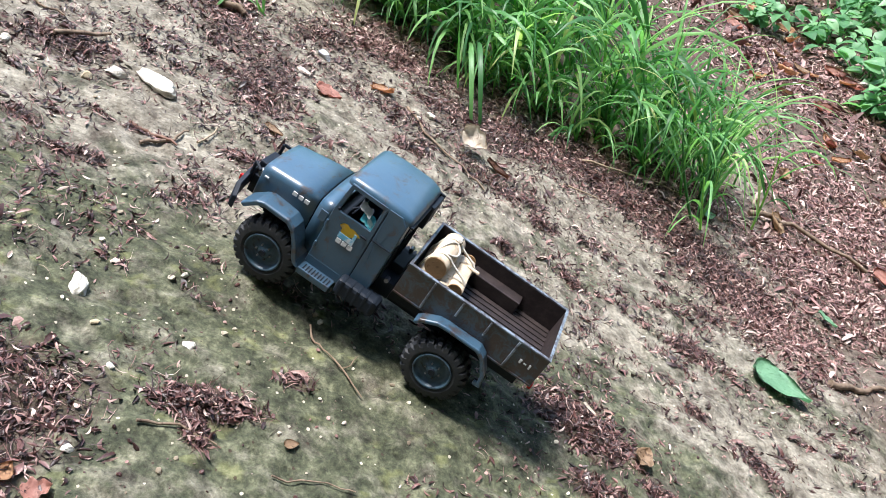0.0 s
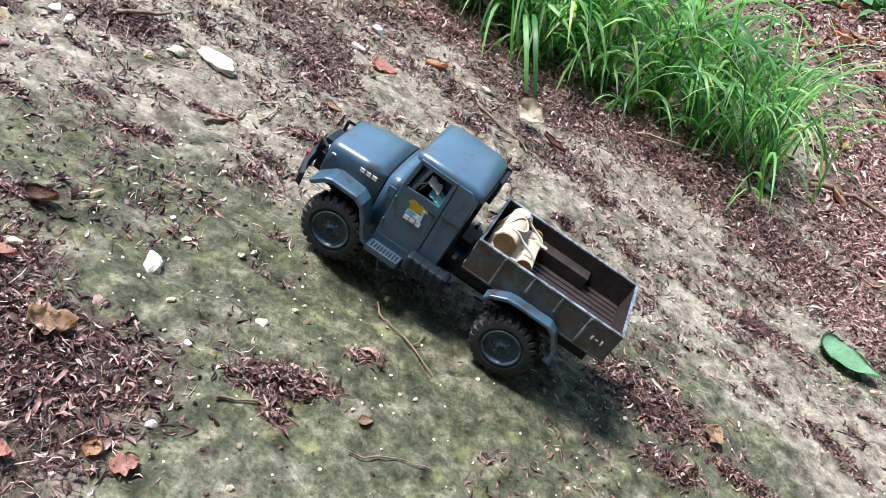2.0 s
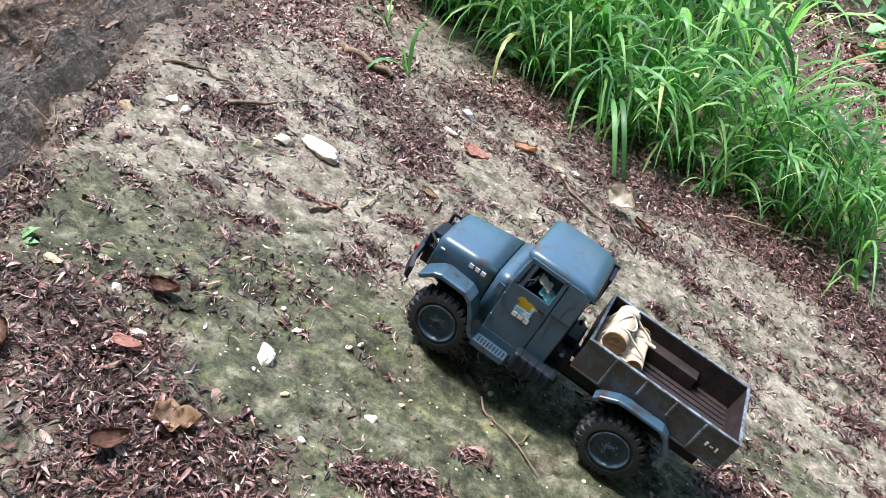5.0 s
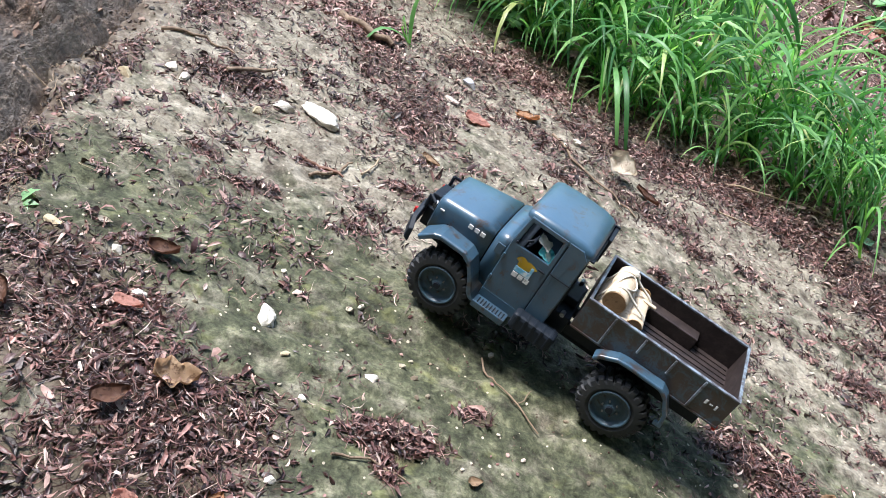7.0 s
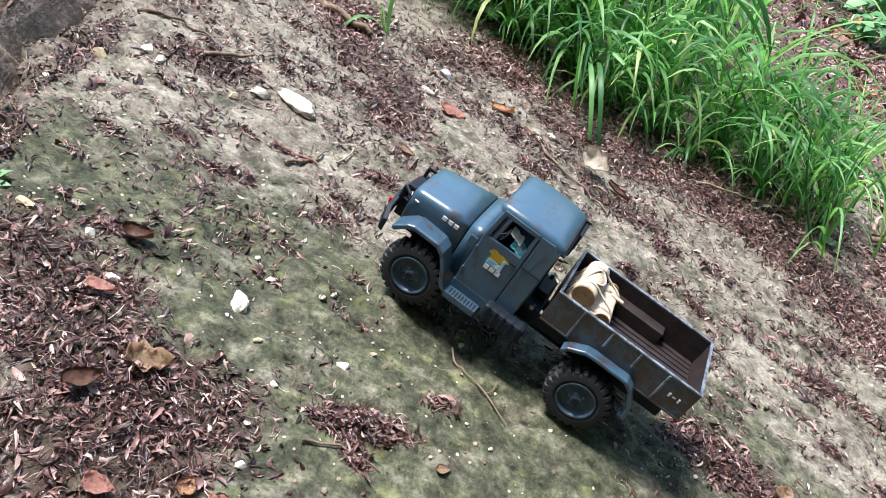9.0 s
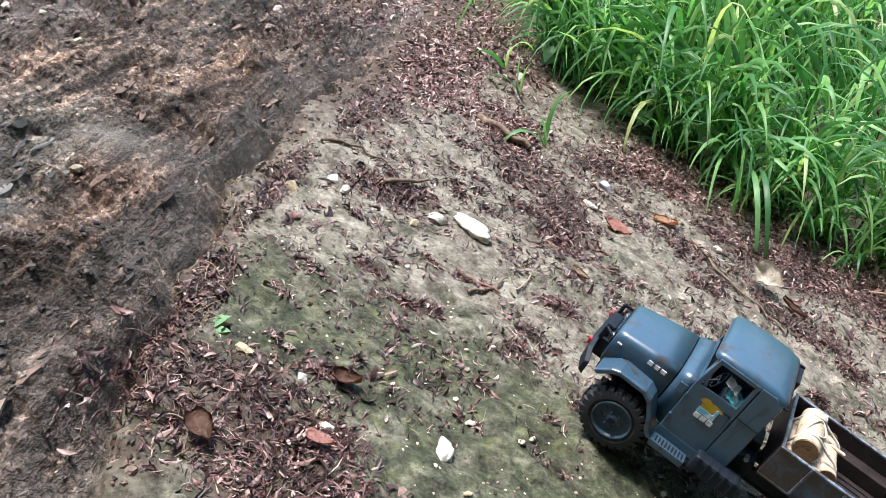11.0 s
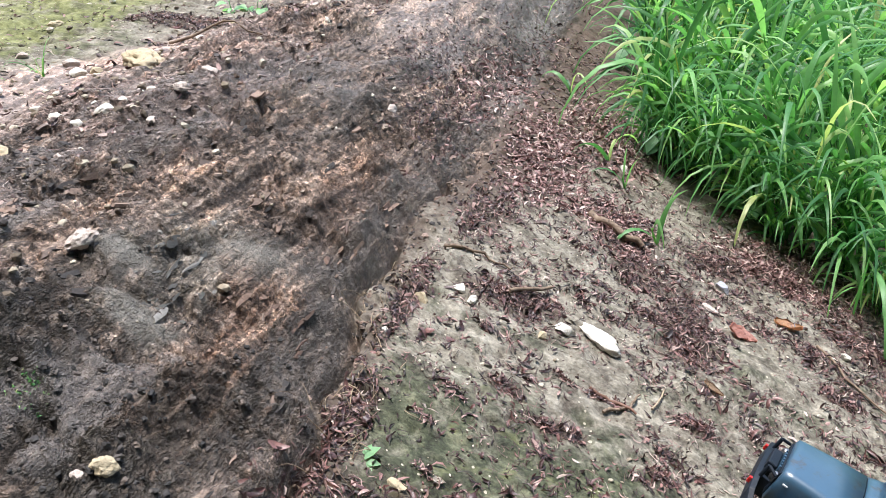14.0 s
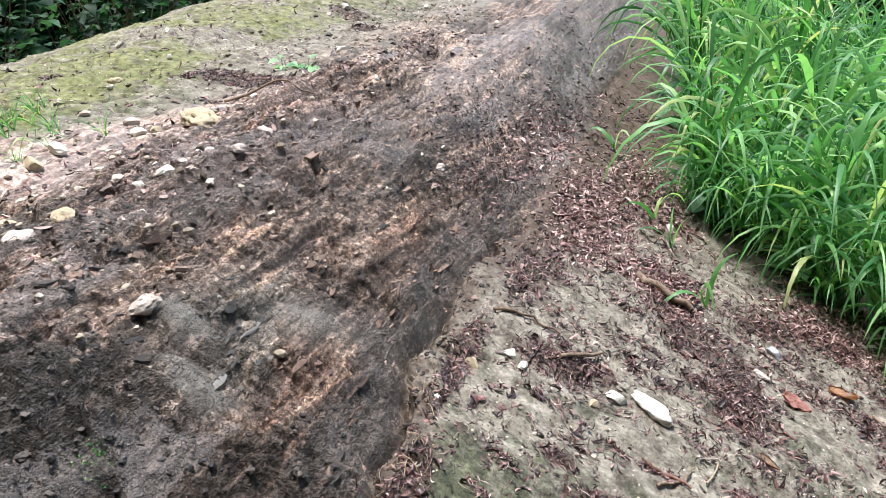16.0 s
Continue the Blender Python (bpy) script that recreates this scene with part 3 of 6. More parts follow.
def build_ground():
    gx = graded([(-1.5, -0.86, 0.006), (-0.86, -0.80, 0.003), (-0.80, -0.47, 0.0013), (-0.47, 0.12, 0.0034), (0.12, 0.75, 0.006)], -60, 60)
    gy = graded([(0.26, 0.74, 0.0014), (0.74, 0.95, 0.0021), (0.95, 1.4, 0.004), (1.4, 2.1, 0.008)], -60, 60)
    X, Y = np.meshgrid(gx, gy)
    x, y = X.ravel(), Y.ravel()
    z = height(x, y)
    nx, ny = len(gx), len(gy)
    i = (np.arange(ny - 1)[:, None] * nx + np.arange(nx - 1)[None]).ravel()
    faces = np.stack([i, i + 1, i + 1 + nx, i + nx], 1)
    me = bpy.data.meshes.new("ground")
    me.vertices.add(len(x))
    me.vertices.foreach_set("co", np.stack([x, y, z], 1).ravel())
    me.loops.add(faces.size)
    me.loops.foreach_set("vertex_index", faces.ravel())
    me.polygons.add(len(faces))
    me.polygons.foreach_set("loop_start", np.arange(len(faces)) * 4)
    me.polygons.foreach_set("use_smooth", np.ones(len(faces), bool))
    me.update(calc_edges=True)
    me.materials.append(EARTH)
    c = clay_part(x, y)
    u, v = drift(x, y)
    # moss: a broad belt across the foot of the truck's climb, patches elsewhere, a green cap on the hill
    belt = np.exp(-(((y - 0.45 + 0.10 * (x + 0.1)) / 0.16) ** 2)) * smooth(0.34, 0.14, x) * smooth(-0.52, -0.44, x)
    moss = 0.72 * belt + 0.39 + 0.50 * spot(x, y, 0.05, 0.41, 0.22, 0.11) + 0.44 * fbm(x * 7, y * 9, 51, 4) - 0.16 * smooth(0.72, 1.0, y)
    cap = smooth(-0.92, -1.12, x)
    moss = moss + 0.35 * smooth(0.46, 0.36, y) * smooth(-0.25, -0.12, x) * smooth(0.3, 0.1, x)
    moss = moss * (1 - cap) + cap * (0.66 + 0.50 * fbm(x * 4, y * 5, 57, 4))
    wet = np.exp(-((x + 0.70 - 0.05 * (y - 1.0)) / (0.055 + 0.012 * smooth(1.0, 1.4, y))) ** 2) * smooth(0.75, 1.0, y) * (0.75 + 0.7 * fbm(x * 9, y * 4, 61, 3))
    wet = np.maximum(wet, 0.85 * c * wet_patch(u, v))
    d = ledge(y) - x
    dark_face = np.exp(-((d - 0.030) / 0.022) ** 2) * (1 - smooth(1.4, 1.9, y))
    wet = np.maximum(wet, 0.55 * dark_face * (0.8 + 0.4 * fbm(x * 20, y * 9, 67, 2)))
    humus_and_shade = smooth(0.55, 0.85, x + 0.25 * fbm(x * 5, y * 5, 71, 3)) + smooth(0.16, 0.0, grass_edge(x) - y) * smooth(-0.48, -0.36, x)
    humus_and_shade = np.maximum(humus_and_shade, 0.85 * np.exp(-((d + 0.004) / 0.026) ** 2) * (0.80 + 0.5 * fbm(x * 35, y * 30, 75, 3)) + 0.8 * smooth(0.85, 1.05, y) * np.exp(-((d + 0.03) / 0.045) ** 2))
    for hx, hy, ra, rb, turn in HEAPS:
        ca, sa = math.cos(radians(turn)), math.sin(radians(turn))
        ha, hb = (x - hx) * ca + (y - hy) * sa, -(x - hx) * sa + (y - hy) * ca
        humus_and_shade = np.maximum(humus_and_shade, 0.75 * (1 - smooth(0.55, 1.15, np.sqrt((ha / ra) ** 2 + (hb / rb) ** 2) + 0.25 * fbm(x * 40, y * 40, 73, 2))))
    ragged, red, pink_and_sheen, ashy, dark = clay_tones(x, y)
    # far bank: dark damp earth, deepened with the grass's shade as colour
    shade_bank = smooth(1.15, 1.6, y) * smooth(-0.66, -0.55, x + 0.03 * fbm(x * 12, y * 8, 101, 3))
    # wet plateau: gloss, plus the sky's pale sheen put into the colour
    wet_sheen = spot(x, y, -0.745, 0.74, 0.050, 0.150, 6)
    wet = np.maximum(wet, 0.85 * wet_sheen * (0.75 + 0.6 * fbm(v * 14, u * 5, 83, 3)))
    dark = dark * (1 - 0.8 * wet_sheen)
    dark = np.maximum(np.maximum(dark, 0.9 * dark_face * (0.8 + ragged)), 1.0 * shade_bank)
    humus_and_shade = np.maximum(humus_and_shade, 1.0 * shade_bank * smooth(-0.2, -0.35, x))
    near_clay = (x > -1.3) & (x < -0.4) & (y > 0) & (y < 3)
    crack, plate, crumb = np.zeros_like(x), np.full_like(x, 0.5), np.full_like(x, 0.5)
    _, crack[near_clay], plate[near_clay], crumb[near_clay] = plates(x[near_clay], y[near_clay], u[near_clay], v[near_clay])
    gap = np.zeros_like(x)
    gap[near_clay] = crumble(x[near_clay], y[near_clay])[1]
    crack = np.maximum(crack, gap)
    rim = np.interp(y, [0.5, 0.8, 1.05, 1.3, 2.0], [-1.12, -1.03, -0.90, -0.80, -0.74]) + 0.05 * fbm(x * 7, y * 7, 87, 4)
    mud = np.maximum(c, smooth(0.03, -0.03, rim - x) * smooth(-0.6, -0.7, x))
    wet = np.maximum(wet, 0.45 * (mud - c) * (0.6 + 0.8 * fbm(x * 12, y * 12, 89, 3)))
    scarp = np.interp(y, SCARP_Y, SCARP_X) + 0.012 * fbm(0 * y, y * 14, 91, 3)
    crack = np.maximum(crack * c, 0.8 * np.exp(-((scarp - 0.004 - x) / 0.006) ** 2) * smooth(0.7, 0.8, y))
    sharp = c * (1 - 0.75 * smooth(0.95, 1.5, y))
    tone = 0.65 * plate + 0.35 * crumb
    for key, val in (("fresh", np.maximum(cap, 0.5 * smooth(0.50, 0.85, fbm(x * 60, y * 75, 103, 4)) * np.clip(belt * 1.5, 0, 1))), ("crack", crack * (1 - 0.6 * smooth(0.95, 1.5, y))), ("plate", tone), ("sharp", sharp), ("moss", moss), ("clay", mud), ("wet", wet), ("humus_and_shade", humus_and_shade), ("red", red), ("dark", dark), ("pink_and_sheen", pink_and_sheen), ("ashy", ashy), ("wiped", smears(x, y)), ("across", v - 0.8 * z), ("along", u)):
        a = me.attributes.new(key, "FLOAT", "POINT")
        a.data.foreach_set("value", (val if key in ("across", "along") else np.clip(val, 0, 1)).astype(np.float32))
    ob = new("ground", me)
    return tagged(ob, "mossy tan soil slope below a bank of churned wet clay", "ground", kind="structure")


GRASS_X = [-0.33, -0.315, -0.30, -0.28, -0.21, -0.026, 0.05, 0.20, 0.39, 0.50, 0.62, 0.80, 1.1, 2.0]
GRASS_Y = [3.2, 2.3, 1.86, 1.52, 1.41, 1.31, 1.24, 1.22, 1.16, 1.24, 1.50, 2.00, 2.8, 3.8]


def grass_edge(x):
    """The near border of the tall grass."""
    return np.interp(x, GRASS_X, GRASS_Y)


HEAPS = []
LITTER_CALLS = []


def heap(x, y, ra, rb, turn, count, high=0.006, mat=None, size=1.0, label="heap of dark wet leaf litter and bark scraps on mossy soil"):
    """Notes a heap of litter: centre, half length, half width, turn, number of scraps."""
    HEAPS.append((x, y, ra, rb, turn))
    LITTER_CALLS.append((x, y, ra, rb, turn, count, high, mat, size, label))


def scraps(name, xs, ys, lift, mat, size, seed, label, category, thin=0.35, rumple=0.30):
    """Curled plant scraps lying on the ground, joined into one mesh."""
    r = np.random.default_rng(seed)
    k = len(xs)
    g = 0.006
    z = height(xs, ys)
    nxv = -(height(xs + g, ys) - height(xs - g, ys)) / (2 * g)
    nyv = -(height(xs, ys + g) - height(xs, ys - g)) / (2 * g)
    nrm = np.stack([nxv, nyv, np.ones(k)], 1) + r.normal(0, rumple, (k, 3))
    nrm /= np.linalg.norm(nrm, axis=1)[:, None]
    a = r.normal(-0.25, 1.2, k)
    way = np.stack([np.cos(a), np.sin(a), np.zeros(k)], 1)
    way -= nrm * (way * nrm).sum(1)[:, None]
    way /= np.linalg.norm(way, axis=1)[:, None]
    side = np.cross(nrm, way)
    fibre = r.random(k) < thin
    length = size * np.where(fibre, r.uniform(0.010, 0.030, k), r.uniform(0.005, 0.017, k))
    width = size * np.where(fibre, r.uniform(0.0005, 0.0011, k), r.uniform(0.0014, 0.0042, k))
    large = (r.random(k) < 0.07) & ~fibre
    length, width = np.where(large, length * 1.3 + 0.004 * size, length), np.where(large, width * 1.6 + 0.001 * size, width)
    curl, bend, swerve = r.normal(0, 0.7, k), r.normal(0, 0.26, k), r.normal(0, 0.18, k)
    base = np.stack([xs, ys, z + lift + 0.0012], 1)
    V = np.zeros((k, 12, 3))
    for i, (s, w) in enumerate(((-0.5, 0.35), (-0.18, 1.0), (0.2, 0.9), (0.5, 0.15))):
        mid = base + way * (s * length)[:, None] + nrm * (bend * length * (4 * s * s - 0.5))[:, None] + side * (swerve * length * 4 * s * s)[:, None]
        for j, q in enumerate((-1, 0, 1)):
            V[:, i * 3 + j] = mid + side * (q * w * width / 2)[:, None] + nrm * (abs(q) * curl * width * w * 0.5)[:, None]
    quad = np.array([[i * 3 + j, i * 3 + j + 1, i * 3 + j + 4, i * 3 + j + 3] for i in range(3) for j in range(2)])
    faces = (quad[None] + (np.arange(k) * 12)[:, None, None]).reshape(-1, 4)
    ob = new(name, mesh_of(name, V.reshape(-1, 3).tolist(), faces.tolist(), mat))
    return tagged(ob, label, category, kind="stuff")

# ---- heaps of leaf litter ----
# along the crack and the near heap
heap(-0.285, 0.360, 0.066, 0.048, -5, 620, 0.012)
heap(-0.400, 0.425, 0.075, 0.060, 10, 620, 0.009)
heap(-0.300, 0.300, 0.070, 0.045, 0, 460, 0.010)
heap(-0.345, 0.372, 0.060, 0.050, 0, 360, 0.009)
heap(-0.468, 0.520, 0.018, 0.070, 0, 150, 0.005)
heap(-0.335, 0.432, 0.022, 0.016, 0, 70)
heap(-0.367, 0.492, 0.018, 0.013, 0, 45)
heap(-0.162, 0.396, 0.038, 0.017, 8, 240, 0.010)
heap(-0.163, 0.370, 0.018, 0.009, -60, 70)
# uphill of the truck
heap(-0.385, 0.790, 0.055, 0.030, 20, 260, 0.008)
heap(-0.320, 0.623, 0.028, 0.012, 20, 70)
heap(-0.369, 0.646, 0.018, 0.011, 0, 45)
heap(-0.284, 0.697, 0.024, 0.006, 10, 36)
heap(-0.205, 0.915, 0.032, 0.110, 12, 330, 0.006)
heap(-0.118, 0.668, 0.044, 0.018, -28, 240, 0.008)
heap(-0.048, 0.729, 0.017, 0.012, 0, 50)
heap(-0.200, 0.717, 0.020, 0.014, 0, 70)
heap(-0.172, 0.584, 0.011, 0.007, 0, 22)
heap(-0.108, 0.444, 0.014, 0.009, 0, 34)
heap(-0.231, 0.626, 0.012, 0.006, 0, 18)
heap(-0.250, 0.883, 0.026, 0.014, 0, 60)
# behind the truck's tailgate and down the slope
heap(0.140, 0.507, 0.062, 0.034, -22, 520, 0.008)
heap(0.146, 0.437, 0.032, 0.017, -10, 130)
heap(0.222, 0.453, 0.028, 0.014, -25, 120)
heap(0.347, 0.545, 0.034, 0.014, -60, 110)
heap(0.315, 0.707, 0.034, 0.018, -25, 130)
heap(0.286, 0.595, 0.014, 0.009, 0, 34)
heap(0.365, 0.807, 0.030, 0.017, -20, 80)
heap(0.137, 0.840, 0.020, 0.014, 0, 50)
heap(0.163, 0.755, 0.022, 0.013, -30, 60)
heap(0.079, 0.759, 0.015, 0.010, 0, 34)
heap(0.125, 0.887, 0.024, 0.014, -20, 60)
heap(-0.035, 0.885, 0.028, 0.017, 0, 80)
heap(0.064, 0.897, 0.042, 0.022, -20, 140)
RED = "reddish dead leaf litter strewn thickly over the slope"
heap(0.50, 0.85, 0.11, 0.085, -30, 800, 0.006, LITTER_RED, 1.0, RED)
heap(0.66, 1.05, 0.18, 0.16, -20, 1500, 0.007, LITTER_RED, 1.15, RED)
heap(0.90, 1.42, 0.26, 0.30, 0, 1900, 0.009, LITTER_RED, 1.5, RED)
heap(1.30, 2.40, 0.45, 0.65, 0, 1300, 0.015, LITTER_RED, 2.6, RED)
# the foot of the grass
FOOT = "loose leaf litter along the foot of the grass"
heap(0.06, 1.04, 0.10, 0.060, -15, 700, 0.010, None, 1.15, FOOT)
heap(0.20, 1.09, 0.14, 0.085, -12, 1100, 0.010, None, 1.2, FOOT)
heap(0.33, 1.02, 0.13, 0.085, -35, 1100, 0.010, None, 1.2, FOOT)
heap(0.42, 0.92, 0.10, 0.080, -30, 900, 0.010, None, 1.2, FOOT)
heap(0.10, 1.24, 0.22, 0.07, -10, 900, 0.010, LITTER_RED, 1.3, FOOT)
heap(0.40, 1.18, 0.14, 0.09, 10, 700, 0.010, LITTER_RED, 1.3, FOOT)
heap(-0.07, 1.17, 0.10, 0.055, -25, 650, 0.006, LITTER_RED, 1.0, FOOT)
heap(-0.16, 1.12, 0.07, 0.045, 0, 280, 0.005, None, 1.0, FOOT)
# between the crack and the grass
TOP_BANK = "leaf litter on the bank, its dark tone partly painted shade"
heap(-0.415, 1.22, 0.062, 0.19, 0, 1000, 0.006, LITTER_RED, 1.0, RED)
heap(-0.345, 1.42, 0.085, 0.20, 10, 760, 0.007, LITTER_RED, 1.1, RED)
heap(-0.310, 1.10, 0.060, 0.085, 20, 420, 0.006, LITTER_RED, 1.0, RED)
heap(-0.272, 1.00, 0.036, 0.075, 20, 280, 0.006)
heap(-0.216, 0.868, 0.024, 0.065, 15, 170, 0.006)
heap(-0.452, 0.95, 0.030, 0.10, 0, 230, 0.005)
# dark scraps chosen here to deepen the painted shade of the bank
heap(-0.46, 1.75, 0.10, 0.32, 0, 520, 0.008, None, 1.3, TOP_BANK)
# on the clay and the hilltop
TOP = "sparse dead leaf scraps and bark on muddy ground"
heap(-0.96, 1.17, 0.100, 0.045, 15, 420, 0.010, None, 1.0, TOP)
heap(-1.06, 1.86, 0.055, 0.040, 0, 70, 0.006, None, 1.2, TOP)
heap(-0.96, 1.70, 0.035, 0.030, 0, 45, 0.006, None, 1.2, TOP)
heap(-0.560, 1.16, 0.050, 0.17, 0, 420, 0.006, None, 0.95, TOP)
heap(-0.530, 1.42, 0.055, 0.20, 0, 420, 0.006, LITTER_RED, 1.0, TOP)
heap(-0.625, 1.32, 0.050, 0.16, 0, 240, 0.006, None, 0.9, TOP)
heap(-0.478, 0.72, 0.014, 0.10, 0, 200, 0.004)
heap(-0.472, 0.44, 0.016, 0.09, 0, 220, 0.005)
heap(-0.58, 1.60, 0.085, 0.40, 0, 360, 0.006, None, 1.1, TOP)
heap(-0.55, 2.40, 0.14, 0.45, 0, 260, 0.008, None, 1.5, TOP)
heap(-0.80, 1.58, 0.030, 0.13, 5, 110, 0.006, None, 1.0, TOP)
heap(-0.84, 1.28, 0.060, 0.022, 10, 60, 0.005, None, 1.0, TOP)
heap(-1.22, 1.06, 0.022, 0.014, 0, 24, 0.005, None, 1.0, TOP)

build_ground()

for i, (hx, hy, ra, rb, turn, count, high, mat, size, label) in enumerate(LITTER_CALLS):
    r = np.random.default_rng(100 + i)
    count = int(count * 2.2)
    rad, ang = np.sqrt(r.random(count)) * (1 + 0.22 * r.normal(0, 1, count)), r.uniform(0, 2 * math.pi, count)
    u, v = ra * rad * np.cos(ang), rb * rad * np.sin(ang)
    ca, sa = math.cos(radians(turn)), math.sin(radians(turn))
    lift = high * np.clip(1 - rad, 0, 1) * r.random(count)
    scraps("leaf_litter", hx + u * ca - v * sa, hy + u * sa + v * ca, lift, mat or LITTER, size * (0.95 if mat else 0.75), 300 + i, label, "leaf litter", 0.25 if mat else 0.46, 0.48)

r = np.random.default_rng(7)
sx, sy = r.uniform(-0.48, 0.75, 30000), r.uniform(0.22, 1.3, 30000)
keep = value_noise(sx * 14, sy * 14, 83) > 0.31 + 0.38 * smooth(0.62, 0.45, sy) - 0.06 * smooth(0.8, 1.0, sy)
scraps("scattered_scraps", sx[keep], sy[keep], 0 * sx[keep], LITTER, 0.62, 8, "small leaf scraps and stalks scattered over the soil", "leaf litter", 0.5)
cx, cy = r.uniform(-0.46, 0.56, 330), 0.50 + 0.68 * r.random(330) ** 0.8
which = r.integers(0, 330, 10500)
spread = r.uniform(0.003, 0.013, 330)[which]
sx, sy = cx[which] + 1.7 * spread * r.normal(0, 1, 10500), cy[which] + 0.75 * spread * r.normal(0, 1, 10500)
sy = sy - 0.35 * (sx - cx[which])
scraps("scattered_scraps", sx, sy, 0.003 * r.random(10500), LITTER, 0.78, 38, "small clumps of dark leaf scraps on the soil", "leaf litter", 0.40, 0.45)
sx, sy = r.uniform(-1.35, -0.72, 2600), r.uniform(0.5, 2.2, 2600)
scraps("scattered_scraps", sx, sy, 0 * sx, LITTER, 0.9, 9, "small dark leaf scraps scattered over the hilltop", "leaf litter", 0.3)


sx, sy = r.uniform(0.45, 1.8, 12000), r.uniform(0.75, 3.6, 12000)
keep = sx > 0.42 + 0.30 * value_noise(sx * 5, sy * 5, 85)
scraps("leaf_carpet", sx[keep], sy[keep], 0.004 * r.random(keep.sum()), LITTER_RED, 2.0, 18, "carpet of reddish dead leaf scraps below the grass", "leaf litter", 0.15)


sx, sy = r.uniform(0.9, 3.2, 5000), r.uniform(2.2, 5.2, 5000)
scraps("leaf_carpet", sx, sy, 0.008 * r.random(5000), LITTER_RED, 4.2, 28, "carpet of dead leaves under the far weeds", "leaf litter", 0.1, 0.5)


def nuggets(name, xs, ys, rad, sink, mat, seed, label, category, level=1, rugged=0.22, soft=False):
    """Small rough stones or crumbs, joined into one mesh."""
    r = np.random.default_rng(seed)
    k = len(xs)
    ico = bmesh.new()
    bmesh.ops.create_icosphere(ico, subdivisions=level, radius=1)
    p = np.array([v.co[:] for v in ico.verts])
    f = np.array([[v.index for v in q.verts] for q in ico.faces])
    ico.free()
    scale = rad[:, None, None] * r.uniform(0.6, 1.4, (k, 1, 3)) * np.array([1, 1, 0.75])
    V = p[None] * (1 + rugged * r.uniform(-1, 1, (k, len(p), 1))) * scale
    a = r.uniform(0, 6.28, k)
    ca, sa = np.cos(a)[:, None], np.sin(a)[:, None]
    V = np.stack([V[..., 0] * ca - V[..., 1] * sa, V[..., 0] * sa + V[..., 1] * ca, V[..., 2]], 2)
    V = V + np.stack([xs, ys, height(xs, ys) + sink * rad], 1)[:, None]
    F = f[None] + (np.arange(k) * len(p))[:, None, None]
    ob = new(name, mesh_of(name, V.reshape(-1, 3).tolist(), F.reshape(-1, 3).tolist(), mat, soft))
    return tagged(ob, label, category, kind="stuff")


def flakes(name, xs, ys, size, mat, seed, label):
    """Jagged plates of clay lying along the track, joined into one mesh."""
    r = np.random.default_rng(seed)
    k, m = len(xs), 9
    g = 0.010
    nrm = np.stack([-(height(xs + g, ys) - height(xs - g, ys)) / (2 * g), -(height(xs, ys + g) - height(xs, ys - g)) / (2 * g), np.ones(k)], 1)
    nrm = nrm / np.linalg.norm(nrm, axis=1)[:, None] + r.normal(0, 0.16, (k, 3))
    nrm /= np.linalg.norm(nrm, axis=1)[:, None]
    a = radians(82) + r.normal(0, 0.26, k)
    way = np.stack([np.cos(a), np.sin(a), np.zeros(k)], 1)
    way -= nrm * (way * nrm).sum(1)[:, None]
    way /= np.linalg.norm(way, axis=1)[:, None]
    side = np.cross(nrm, way)
    thick = size * r.uniform(0.05, 0.11, k)
    base = np.stack([xs, ys, height(xs, ys)], 1) + nrm * (thick * r.uniform(-0.5, 0.5, k))[:, None]
    V = np.zeros((k, 2 * m + 1, 3))
    wide = r.uniform(0.14, 0.38, k)
    for i in range(m):
        q = i / m * 2 * math.pi
        rr = size * r.uniform(0.6, 1.25, k)
        off = way * (np.cos(q) * rr)[:, None] + side * (np.sin(q) * rr * wide)[:, None]
        V[:, i] = base + off + nrm * (thick * r.uniform(-0.25, 0.25, k))[:, None]
        V[:, m + i] = base + off * 1.12 - nrm * (thick * 2.2)[:, None]
    V[:, 2 * m] = base + nrm * (thick * r.uniform(-0.1, 0.35, k))[:, None]
    F = []
    tri = np.array([(2 * m, i, (i + 1) % m) for i in range(m)])
    quad = np.array([(i, m + i, m + (i + 1) % m, (i + 1) % m) for i in range(m)])
    step = (np.arange(k) * (2 * m + 1))[:, None, None]
    F = (tri[None] + step).reshape(-1, 3).tolist() + (quad[None] + step).reshape(-1, 4).tolist()
    ob = new(name, mesh_of(name, V.reshape(-1, 3).tolist(), F, mat, False))
    return tagged(ob, label, "clay", kind="stuff")


k = 5200
sx, sy = r.uniform(-0.48, 0.6, k), r.uniform(0.2, 1.25, k)
keep = value_noise(sx * 20, sy * 24, 87) > 0.45
nuggets("soil_crumbs", sx[keep], sy[keep], (0.0006 + 0.0016 * r.random(k) ** 3)[keep], 0.2, LITTER, 10, "tiny dark crumbs of earth and bark on soil", "crumbs")
k = 1500
sx, sy = r.uniform(-0.48, 0.6, k), r.uniform(0.2, 1.2, k)
nuggets("pebbles", sx, sy, 0.0007 + 0.0022 * r.random(k) ** 4, 0.3, CRUMB, 11, "tiny pale pebbles in mossy soil", "pebbles")
k = 700
sx, sy = -0.80 + 0.09 * r.normal(0, 1, k), r.uniform(0.45, 2.1, k)
nuggets("pebbles", sx - 0.06 * (sy - 1), sy, 0.0012 + 0.0045 * r.random(k) ** 4, 0.0, CRUMB, 12, "pale pebbles along the edge of the muddy track", "pebbles")
k = 500
sx, sy = r.uniform(-1.38, -0.85, k), r.uniform(0.6, 2.2, k)
nuggets("pebbles", sx, sy, 0.0012 + 0.004 * r.random(k) ** 4, 0.0, CRUMB, 13, "pale pebbles on the mossy hilltop", "pebbles")


